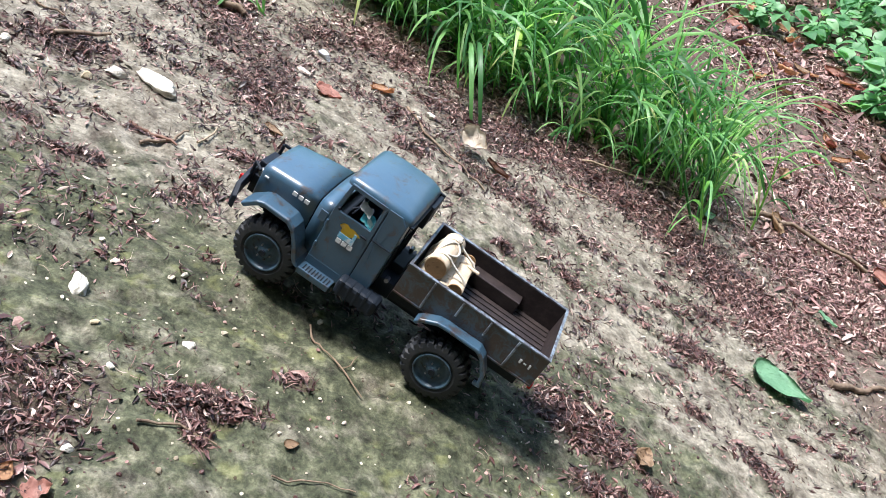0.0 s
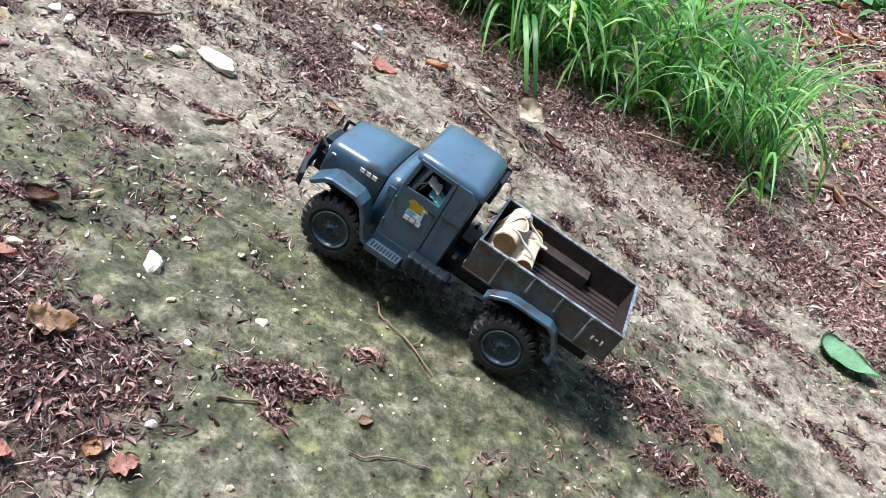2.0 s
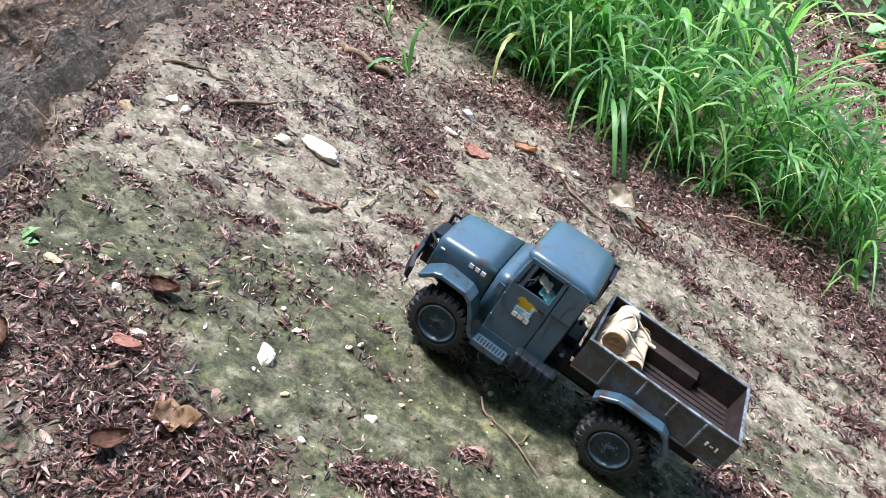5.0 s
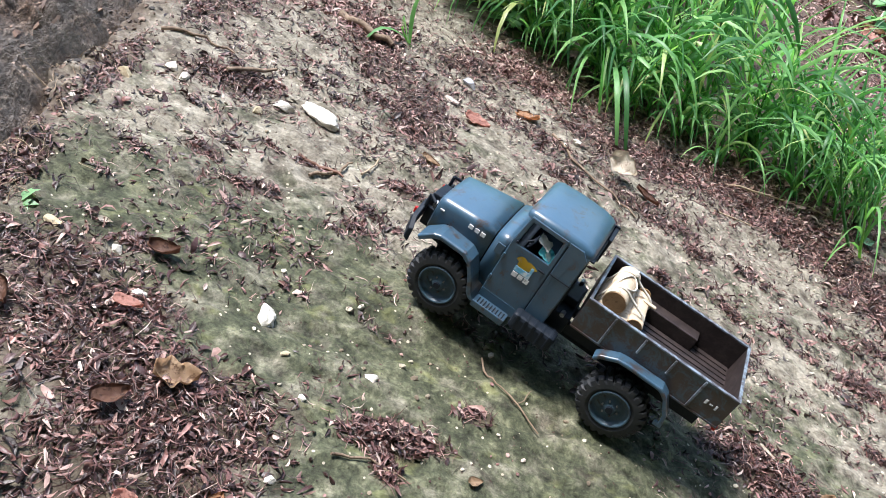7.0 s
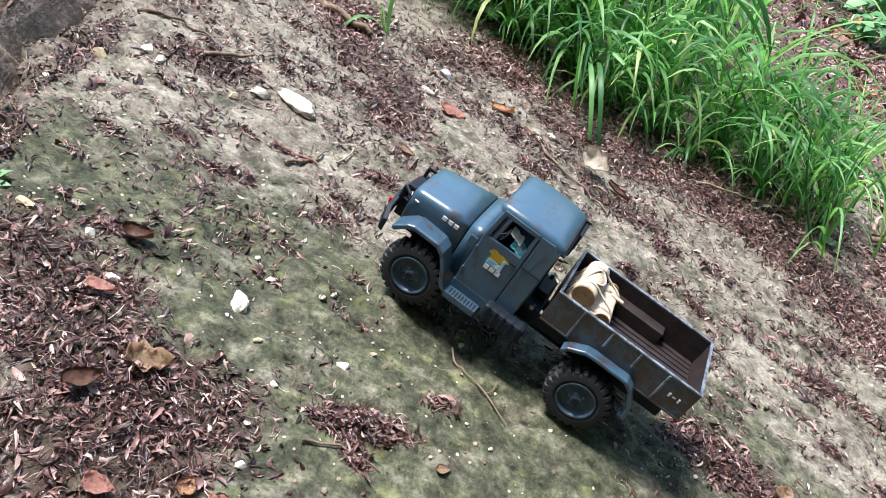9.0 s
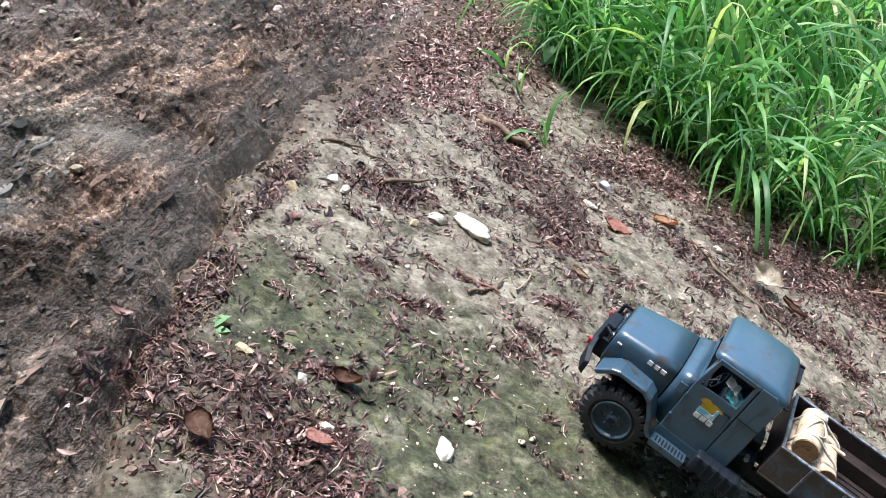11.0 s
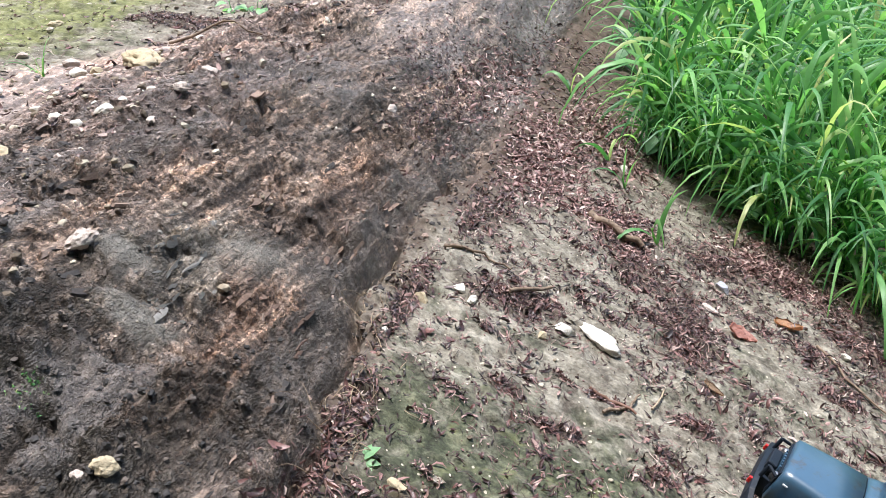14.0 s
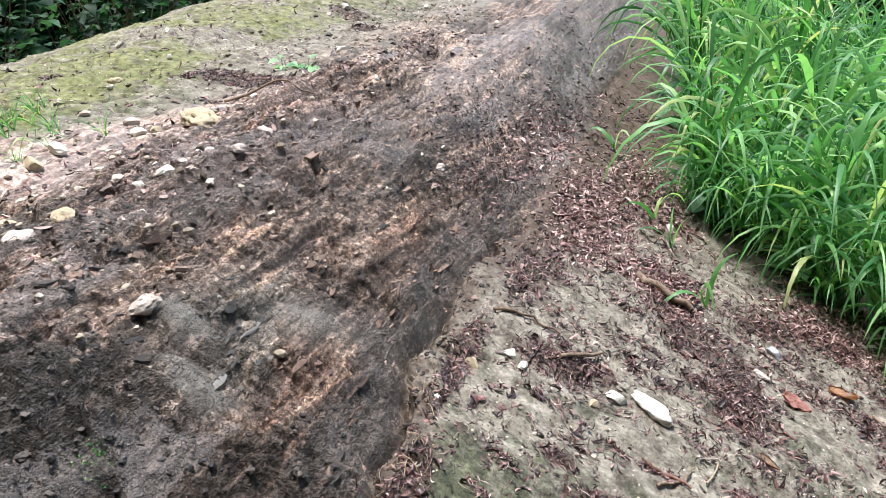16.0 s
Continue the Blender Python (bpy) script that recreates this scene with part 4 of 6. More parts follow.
# thin broken plates and loose lumps of each kind of clay, where that kind lies
fx, fy = r.uniform(-0.83, -0.50, 12000), 0.28 + 1.35 * r.random(12000) ** 1.5
open_clay = (clay_part(fx, fy) > 0.6) & (ledge(fy) - fx > 0.02) & (smears(fx, fy) < 0.4)
fx, fy = fx[open_clay], fy[open_clay]
_, f_red, f_pink, f_ashy, f_dark = clay_tones(fx, fy)
# the pink kind also takes in the plateau's painted sheen
kinds = np.where(f_dark > 0.5, 3, np.where(f_red > 0.5, 1, np.where(f_pink > 0.5, 2, np.where(f_ashy > 0.5, 4, 0))))
for kind, (mat, label) in enumerate(((CLOD, "damp brown clay"), (CLOD_RUST, "rusty brown clay"), (CLOD_PINK, "pinkish tan clay"), (CLOD_DARK, "dark damp clay"), (CLOD_ASH, "ashen grey clay"))):
    here = np.flatnonzero(kinds == kind)
    thin, lump = here[::7], here[1::12]
    if kind != 3:
        flakes("clay_flakes", fx[thin], fy[thin], 0.0030 + 0.0105 * r.random(len(thin)) ** 2.0, mat, 91 + kind, "thin broken plates of " + label)
    else:
        lump = here[::2]
    nuggets("clay_crumbs", fx[lump], fy[lump], 0.0009 + 0.0026 * r.random(len(lump)) ** 2.4, -0.30, mat, 121 + kind, "crumbled lumps of " + label, "clay", 2, 0.34)
k = 260
sy = r.uniform(0.30, 1.25, k)
sx = ledge(sy) + 0.014 + 0.011 * r.normal(0, 1, k)
nuggets("clay_crumbs", sx, sy, 0.0009 + 0.0030 * r.random(k) ** 2, -0.2, CLOD, 16, "dark clods along the edge of the crack", "clay", 2, 0.36)
k = 900
sy = r.uniform(0.5, 2.2, k)
sx = -0.82 - 0.08 * (sy - 1) + 0.07 * r.normal(0, 1, k)
nuggets("clay_crumbs", sx, sy, 0.0010 + 0.0055 * r.random(k) ** 3, -0.3, CLOD, 17, "muddy crumbs on the rim of the track", "clay", 2, 0.36)
k = 1100
sy = r.uniform(0.5, 2.3, k)
sx = -0.93 - 0.05 * (sy - 1) + 0.13 * r.normal(0, 1, k)
nuggets("pebbles", sx, sy, 0.0010 + 0.0048 * r.random(k) ** 4, -0.1, CRUMB, 19, "small pale pebbles strewn over the hilltop", "pebbles", 1, 0.3)
k = 420
sy = r.uniform(0.35, 1.15, k)
sx = ledge(sy) + 0.006 + 0.012 * r.normal(0, 1, k)
nuggets("clay_crumbs", sx, sy, 0.0009 + 0.0030 * r.random(k) ** 2.4, -0.2, CLOD, 15, "crumbs of clay fallen along the crack", "clay", 2, 0.36)


# ---- stones ----
def stone(name, x, y, radius, mat, label, shape=(1.0, 0.75, 0.5), turn=0.0, seed=1, sink=0.15, holes=0.0):
    bm = bmesh.new()
    radius *= 1.2
    bmesh.ops.create_icosphere(bm, subdivisions=3 if radius < 0.016 else 4, radius=1)
    for v in bm.verts:
        d = v.co.normalized()
        n1 = noise.noise(d * 1.3 + Vector((seed * 3.1, 0, 0)))
        n2 = noise.noise(d * 3.4 + Vector((0, seed * 2.3, 0)))
        n3 = noise.noise(d * 9 + Vector((0, 0, seed * 1.7)))
        k = 1 + 0.34 * n1 + 0.16 * n2 + 0.05 * n3
        if holes:
            k -= holes * max(0, noise.noise(d * 4.5 + Vector((seed, seed, 0))) - 0.15)
        v.co = Vector((d.x * shape[0], d.y * shape[1], d.z * shape[2])) * k * radius
    cut = random.Random(seed * 13)
    for _ in range(0 if holes else 14):
        way = Vector((cut.uniform(-1, 1), cut.uniform(-1, 1), cut.uniform(-0.8, 1))).normalized()
        reach = radius * cut.uniform(0.42, 0.78) * math.sqrt((way.x * shape[0]) ** 2 + (way.y * shape[1]) ** 2 + (way.z * shape[2]) ** 2)
        for v in bm.verts:
            over = v.co.dot(way) - reach
            if over > 0:
                v.co -= way * over * 0.97
    for f in bm.faces:
        f.smooth = radius > 0.016
    ob = part(name, bm, mat)
    ob.matrix_world = on_ground(x, y, turn, radius * shape[2] * (1 - sink * 2) * 0.5)
    return tagged(ob, label, "stone", "stones on the hillside")


W = "white chalky stone with dirt stains lying on mossy soil"
stone("stone", -0.268, 0.470, 0.0100, WHITE_STONE, "upright white chalk stone with a narrow top on moss", (0.55, 0.95, 0.6), 20, 3, 0.15, 0.01)
stone("stone", -0.297, 0.782, 0.0200, WHITE_STONE, "large flat white limestone flake on the slope", (1.0, 0.52, 0.26), -32, 5, 0.15, 0.01)
stone("stone", -0.332, 0.772, 0.0130, WHITE_STONE, W, (1.0, 0.75, 0.45), 10, 6)
stone("stone", -0.184, 0.442, 0.0062, WHITE_STONE, W, (1.0, 0.8, 0.6), 0, 7)
stone("stone", -0.375, 0.478, 0.0076, WHITE_STONE, W, (1.0, 0.55, 0.45), -20, 8)
stone("stone", -0.417, 0.476, 0.0086, TAN_STONE, "small tan stone among the litter", (1.0, 0.7, 0.4), 0, 9)
stone("stone", -0.478, 0.642, 0.0050, WHITE_STONE, W, (1, 0.8, 0.6), 0, 10)
stone("stone", -0.466, 0.720, 0.0118, TAN_STONE, "tan stone at the edge of the crack", (1.0, 0.6, 0.4), -30, 11)
stone("stone", -0.439, 0.762, 0.0085, WHITE_STONE, W, (1.0, 0.8, 0.5), 0, 12)
stone("stone", -0.424, 0.754, 0.0082, WHITE_STONE, W, (1.0, 0.7, 0.5), 40, 13)
stone("stone", -0.160, 1.046, 0.0105, BLUE_STONE, "bluish grey pebble on bare soil", (1.0, 0.75, 0.55), -20, 14)
stone("stone", -0.013, 0.988, 0.0084, WHITE_STONE, W, (1.0, 0.8, 0.6), 0, 15)
stone("stone", -0.030, 0.975, 0.0060, WHITE_STONE, W, (1.0, 0.6, 0.5), 0, 16)
stone("stone", -0.352, 0.748, 0.0078, TAN_STONE, "small tan stone on the slope", (1.0, 0.7, 0.5), 50, 17)
stone("stone", -0.182, 0.978, 0.0170, PINK_STONE, "pale flat stone half covered with litter", (1.0, 0.35, 0.25), -30, 18)
stone("stone", -0.305, 1.298, 0.0110, WHITE_STONE, W, (1.0, 0.7, 0.5), 0, 19)
stone("stone", -0.347, 0.442, 0.0068, WHITE_STONE, W, (1.0, 0.7, 0.5), 10, 20)
stone("stone", -0.224, 0.400, 0.0042, WHITE_STONE, W, (1.0, 0.7, 0.5), 10, 21)
stone("stone", -0.244, 0.434, 0.0044, TAN_STONE, "small tan stone on moss", (1.0, 0.7, 0.5), 30, 22)
stone("stone", -0.227, 0.330, 0.0052, WHITE_STONE, W, (1.0, 0.6, 0.4), 10, 23)
stone("stone", -0.668, 0.530, 0.0118, PINK_STONE, "pitted pinkish white stone resting on dark clay", (1.0, 0.62, 0.40), 20, 24, -0.1, 0.6)
stone("stone", -0.878, 0.943, 0.0250, TAN_STONE, "hollowed tan rock beside the muddy track", (1.0, 0.8, 0.45), -15, 25, 0.15, 0.7)
C = "pale stone in the mud beside the track"
for i, (x, y, rad) in enumerate(((-0.775, 0.758, 0.0105), (-0.785, 0.737, 0.0125), (-0.815, 0.756, 0.0100), (-0.799, 0.712, 0.0095), (-0.821, 0.711, 0.0105),
                                 (-0.945, 0.895, 0.0150), (-0.904, 0.852, 0.0140), (-0.894, 0.872, 0.0110), (-0.790, 0.806, 0.0080), (-0.781, 0.814, 0.0080),
                                 (-0.769, 0.669, 0.0090), (-0.937, 0.718, 0.0165), (-0.942, 0.761, 0.0145), (-1.022, 0.902, 0.0120), (-0.763, 1.265, 0.0095))):
    stone("stone", x, y, rad * 0.9, (WHITE_STONE, PINK_STONE, WHITE_STONE, TAN_STONE)[i % 4] if i > 4 else WHITE_STONE, C, (1.0, 0.7, 0.40), i * 47, 30 + i)
for i, (x, y, rad) in enumerate(((-0.865, 1.227, 0.0110), (-0.851, 1.241, 0.0110), (-0.881, 1.396, 0.0240), (-0.863, 1.054, 0.0090), (-0.792, 1.292, 0.0105),
                                 (-1.250, 1.413, 0.0105), (-1.287, 1.316, 0.0150), (-1.086, 1.788, 0.0120), (-1.086, 1.883, 0.0180), (-0.945, 2.062, 0.0130),
                                 (-0.888, 2.310, 0.0140), (-0.757, 2.040, 0.0130), (-1.141, 1.257, 0.0100))):
    stone("stone", x, y, rad * 0.85, PINK_STONE if i % 3 == 1 else WHITE_STONE, "pale stone on the mossy hilltop", (1.0, 0.65, 0.42), i * 61, 50 + i)
for i, (x, y, rad) in enumerate(((-0.762, 0.904, 0.0095), (-0.849, 0.586, 0.0105), (-0.812, 0.564, 0.0160), (-0.814, 0.620, 0.0125), (-0.739, 0.809, 0.0085),
                                 (-1.118, 1.085, 0.0120), (-0.732, 0.737, 0.0065), (-0.689, 1.020, 0.0070), (-0.602, 1.073, 0.0085), (-0.887, 1.191, 0.0080),
                                 (-0.566, 0.359, 0.0050), (-0.555, 0.371, 0.0085))):
    stone("stone", x, y, rad * 0.85, (PINK_STONE, TAN_STONE)[i % 2], "tan stone stuck in churned clay", (1.0, 0.75, 0.45), i * 53, 70 + i, 0.3, 0.12)


# ---- single leaves ----
def leaf(name, x, y, length, width, mat, label, turn=0.0, curl=0.25, seed=1, lift=0.0025, lobes=0.0, tilt=0.0, pointed=1.0):
    """A leaf blade with a midrib, a curled and slightly ragged outline, and thickness."""
    bm = bmesh.new()
    rows, cols = 14, 9
    grid = []
    for i in range(rows + 1):
        s = i / rows
        w = width * 0.5 * (math.sin(math.pi * min(1, 0.04 + 0.96 * s) ** (0.75 / pointed)) ** 0.8)
        w *= 1 + lobes * math.sin(s * 17 + seed) + 0.10 * noise.noise(Vector((s * 6, seed, 0)))
        line = []
        for j in range(cols):
            q = j / (cols - 1) * 2 - 1
            px, py = (s - 0.5) * length, q * w * (1 + 0.06 * noise.noise(Vector((s * 9, q * 3, seed))))
            pz = curl * width * (0.45 * q * q + 0.5 * (s - 0.5) ** 2 * 2) + 0.10 * width * noise.noise(Vector((s * 4, q * 2, seed * 2.0))) - 0.03 * width * math.exp(-(q * 6) ** 2)
            line.append(bm.verts.new((px, py, pz)))
        grid.append(line)
    for i in range(rows):
        for j in range(cols - 1):
            bm.faces.new((grid[i][j], grid[i + 1][j], grid[i + 1][j + 1], grid[i][j + 1])).smooth = True
    bmesh.ops.solidify(bm, geom=bm.faces[:], thickness=0.0004)
    ob = part(name, bm, mat)
    ob.matrix_world = on_ground(x, y, turn, lift) @ Matrix.Rotation(radians(tilt), 4, "X")
    return tagged(ob, label, "leaf", "fallen leaves")


leaf("dead_leaf", -0.143, 0.935, 0.036, 0.026, RED_LEAF, "broken red dead leaf lying on the soil", -15, 0.35, 1, lobes=0.12)
leaf("dead_leaf", -0.080, 1.013, 0.036, 0.022, ORANGE_LEAF, "orange brown curled dead leaf", -25, 0.5, 2, lobes=0.1)
leaf("dead_leaf", 0.046, 0.945, 0.042, 0.032, PALE_LEAF, "pale dry leaf standing half on edge", -30, 0.6, 3, 0.020, 0.12, 42)
leaf("dead_leaf", 0.076, 0.922, 0.038, 0.016, BROWN_LEAF, "dark brown folded leaf beside a pale one", -20, 0.7, 4)
leaf("dead_leaf", 0.199, 0.490, 0.025, 0.021, TAN_LEAF, "round tan dead leaf on the litter", 60, 0.4, 5, 0.006)
leaf("green_leaf", 0.434, 0.700, 0.080, 0.050, GREEN_LEAF, "fallen smooth green leaf with a pale midrib", -32, 0.22, 6, 0.005, 0.0, 0, 1.2)
leaf("dead_leaf", -0.231, 0.296, 0.017, 0.014, RED_LEAF, "small red lobed dead leaf on moss", 30, 0.3, 7, lobes=0.25)
leaf("dead_leaf", -0.296, 0.373, 0.030, 0.024, TAN_LEAF, "broad tan dead leaf on the litter heap", 20, 0.7, 8, 0.009, 0.2)
leaf("green_leaf", 0.453, 1.108, 0.034, 0.022, GREEN_LEAF, "small fallen green leaf", 20, 0.3, 9, 0.006)
leaf("green_leaf", 0.599, 0.912, 0.036, 0.020, GREEN_LEAF, "small fallen green leaf on red litter", -30, 0.3, 10, 0.008)
leaf("dead_leaf", -0.249, 0.300, 0.015, 0.012, ORANGE_LEAF, "small orange dead leaf scrap", 80, 0.4, 11, 0.005)
leaf("dead_leaf", -0.342, 0.420, 0.022, 0.014, RED_LEAF, "red dead leaf scrap on the litter", 0, 0.4, 12, 0.009)
leaf("dead_leaf", -0.182, 0.784, 0.024, 0.012, TAN_LEAF, "tan dead leaf on bare soil", -20, 0.4, 13)
leaf("dead_leaf", -0.287, 0.278, 0.018, 0.014, RED_LEAF, "curled red dead leaf", 0, 0.5, 14, 0.006)
leaf("dead_leaf", -0.320, 0.340, 0.026, 0.016, BROWN_LEAF, "dark curled dead leaf on the heap", 50, 0.6, 15, 0.010)
leaf("dead_leaf", -0.410, 0.392, 0.026, 0.018, BROWN_LEAF, "dark brown dead leaf on the heap", -40, 0.5, 16, 0.010)
leaf("dead_leaf", -0.345, 0.487, 0.024, 0.017, BROWN_LEAF, "dark crumpled dead leaf on moss", 10, 0.8, 17, 0.004)
leaf("dead_leaf", -0.392, 0.500, 0.010, 0.007, PALE_LEAF, "small pale dead leaf", 10, 0.3, 18)
leaf("dead_leaf", 0.150, 0.528, 0.018, 0.006, PALE_LEAF, "narrow pale leaf scrap on bark litter", -40, 0.3, 19, 0.008)
leaf("dead_leaf", -0.103, 0.383, 0.012, 0.008, TAN_LEAF, "small tan leaf lying on moss", 20, 0.3, 20)
r = np.random.default_rng(23)
for i in range(90):
    x, y = r.uniform(0.55, 1.6), r.uniform(1.0, 3.3)
    if y > grass_edge(np.array([x]))[0] + 0.02 and x < 1.0:
        continue
    s = r.uniform(0.03, 0.06) * (1 + 0.3 * (y - 1))
    leaf("dead_leaf", x, y, s, s * 0.6, (BROWN_LEAF, TAN_LEAF, RED_LEAF, ORANGE_LEAF)[i % 4], "dead leaf on the litter below the grass", r.uniform(0, 360), 0.5, 40 + i, 0.010, 0.1, r.uniform(-25, 25))


# ---- twigs ----
def twig(name, points, radius, mat, label, lift=0.003, seed=1, forks=()):
    """A crooked tapering stick through plan points on the ground; forks are (start, x, y)."""
    cu = bpy.data.curves.new(name, "CURVE")
    cu.dimensions, cu.bevel_depth, cu.bevel_resolution, cu.resolution_u = "3D", radius, 2, 6
    rng = random.Random(seed)

    def strand(pts, r0, r1):
        dense = []
        for (x0, y0), (x1, y1) in zip(pts[:-1], pts[1:]):
            for i in range(4):
                dense.append((x0 + (x1 - x0) * i / 4, y0 + (y1 - y0) * i / 4))
        dense.append(pts[-1])
        sp = cu.splines.new("POLY")
        sp.points.add(len(dense) - 1)
        for i, (x, y) in enumerate(dense):
            j = radius * 0.7
            sp.points[i].co = (x + rng.uniform(-j, j), y + rng.uniform(-j, j), at(x, y) + lift + rng.uniform(0, j), 1)
            sp.points[i].radius = r0 + (r1 - r0) * i / (len(dense) - 1) + rng.uniform(-0.08, 0.12)
    strand(points, 1.0, 0.55)
    for (x0, y0), (x1, y1) in forks:
        strand([(x0, y0), ((x0 + x1) / 2 + radius, (y0 + y1) / 2), (x1, y1)], 0.6, 0.35)
    cu.use_fill_caps = True
    tmp = bpy.data.objects.new("tmp", cu)
    me = bpy.data.meshes.new_from_object(tmp)
    bpy.data.objects.remove(tmp)
    me.name = name
    me.materials.clear()
    me.materials.append(mat)
    ob = new(name, me)
    return tagged(ob, label, "twig", "twigs on the slope")


twig("twig", [(-0.108, 0.512), (-0.104, 0.497), (-0.090, 0.484), (-0.059, 0.449)], 0.0010, TWIG_BARK, "thin forked dry twig lying on moss", seed=2, forks=(((-0.078, 0.470), (-0.066, 0.490)),))
twig("twig", [(-0.337, 1.083), (-0.305, 1.068), (-0.265, 1.053)], 0.0062, TWIG_BARK, "short thick dead branch on leaf litter", 0.006, 3)
twig("twig", [(-0.285, 0.678), (-0.262, 0.700), (-0.255, 0.725)], 0.0018, TWIG_BARK, "short bent twig on the slope", seed=4)
twig("twig", [(-0.242, 0.709), (-0.230, 0.748)], 0.0012, DRY_STEM, "thin straw coloured stalk", seed=5)
twig("twig", [(-0.896, 1.030), (-0.855, 1.084), (-0.786, 1.090)], 0.0022, TWIG_BARK, "long thin twig across the hilltop", 0.004, 6)
twig("twig", [(-0.195, 0.360), (-0.173, 0.369), (-0.148, 0.363)], 0.0012, TWIG_BARK, "thin root like twig by the litter", seed=7)
twig("twig", [(0.535, 0.748), (0.590, 0.770), (0.652, 0.796)], 0.0050, TWIG_BARK, "thick dead stick on red litter", 0.006, 8)
twig("twig", [(-0.045, 1.000), (-0.021, 0.941), (0.020, 0.900), (0.059, 0.869)], 0.0018, TWIG_BARK, "long thin dark twig on bare soil", seed=9)
twig("twig", [(0.220, 1.100), (0.310, 1.120), (0.420, 1.150)], 0.0020, DRY_STEM, "pale dry stalk at the foot of the grass", 0.006, 10)
twig("twig", [(-0.470, 0.822), (-0.431, 0.839), (-0.400, 0.836)], 0.0022, TWIG_BARK, "dark twig near the crack", seed=11)
twig("twig", [(-0.392, 0.787), (-0.352, 0.830)], 0.0028, TWIG_BARK, "dark bark strip on the litter heap", 0.008, 12)
twig("twig", [(-0.300, 0.700), (-0.280, 0.699), (-0.255, 0.690)], 0.0024, BROWN_LEAF, "dark curled strip of bark", seed=13)
twig("twig", [(-0.110, 0.350), (-0.075, 0.360), (-0.055, 0.357)], 0.0007, TWIG_BARK, "small dark twig on moss", seed=14)
twig("twig", [(0.56, 1.20), (0.66, 1.22), (0.80, 1.16)], 0.0055, TWIG_BARK, "dead branch lying below the grass", 0.010, 15)
twig("twig", [(0.225, 0.430), (0.245, 0.437), (0.262, 0.425)], 0.0030, TWIG_BARK, "short strip of bark on the soil", seed=16)
twig("twig", [(0.18, 0.98), (0.235, 0.985)], 0.0015, DRY_STEM, "short pale dry stalk on soil", seed=17)

# ---- tall grass ----
def ribbon(V, F, base, way, up, length, width, droop, twist, steps=7, fold=0.25):
    """A grass blade: rises along up, leans along way, then droops under its weight."""
    b0 = len(V)
    p, d = Vector(base), (up * 1.0 + way * 0.45).normalized()
    seg = length / steps
    side = d.cross(up)
    if side.length < 1e-4:
        side = Vector((1, 0, 0))
    side.normalize()
    side = (Matrix.Rotation(twist, 3, d) @ side)
    for i in range(steps + 1):
        s = i / steps
        w = width * (0.45 + 0.55 * min(1, s * 4)) * (1 - max(0, (s - 0.35) / 0.65) ** 1.6) * 0.5 + 0.0002
        nrm = d.cross(side).normalized()
        V.append((p - side * w + nrm * w * fold)[:])
        V.append(p[:])
        V.append((p + side * w + nrm * w * fold)[:])
        if i < steps:
            a = b0 + i * 3
            F.append((a, a + 1, a + 4, a + 3))
            F.append((a + 1, a + 2, a + 5, a + 4))
        p = p + d * seg
        d = (d + Vector((0, 0, -1)) * droop * (0.35 + s) / steps + way * 0.10 / steps).normalized()
        side = (side - d * side.dot(d)).normalized()


def stalk(V, F, a, b, bow, radius, steps=6):
    """A thin round stem from a to b."""
    b0 = len(V)
    for i in range(steps + 1):
        s = i / steps
        c = a.lerp(b, s) + bow * math.sin(s * math.pi)
        for j in range(4):
            q = j * math.pi / 2
            rr = radius * (1 - 0.55 * s)
            V.append((c.x + rr * math.cos(q), c.y + rr * math.sin(q), c.z))
        if i < steps:
            for j in range(4):
                o = b0 + i * 4
                F.append((o + j, o + (j + 1) % 4, o + 4 + (j + 1) % 4, o + 4 + j))


def grass_plants(name, spots, tall, blade, wide, leaves, seed, label, lean=None):
    rng = random.Random(seed)
    V, F = [], []
    for x, y, k in spots:
        a = Vector((x, y, at(x, y) - 0.005))
        h = tall * k * rng.uniform(0.7, 1.15)
        out = lean if lean is not None else Vector((-0.15, -0.35, 0))
        tip = a + Vector((rng.uniform(-0.22, 0.22) * h, rng.uniform(-0.22, 0.22) * h, h)) + out * h * rng.uniform(0.1, 0.8)
        bow = Vector((rng.uniform(-1, 1), rng.uniform(-1, 1), 0)) * h * 0.05
        stalk(V, F, a, tip, bow, 0.0016 + 0.0012 * k)
        turn = rng.uniform(0, 6.28)
        for i in range(leaves):
            s = 0.12 + 0.88 * (i + rng.random() * 0.6) / leaves
            p = a.lerp(tip, min(1, s)) + bow * math.sin(s * math.pi)
            g = turn + i * math.pi + rng.uniform(-0.8, 0.8)
            way = (Vector((math.cos(g), math.sin(g), 0)) + out * 0.5).normalized()
            size = rng.uniform(0.6, 1.15) * (0.7 + 0.5 * math.sin(min(1, s) * math.pi))
            ribbon(V, F, p, way, (tip - a).normalized(), blade * size, wide * rng.uniform(0.5, 1.15), rng.uniform(1.6, 5.2), rng.uniform(-0.9, 0.9))
    ob = new(name, mesh_of(name, V, F, GRASS))
    return tagged(ob, label, "grass", kind="stuff")


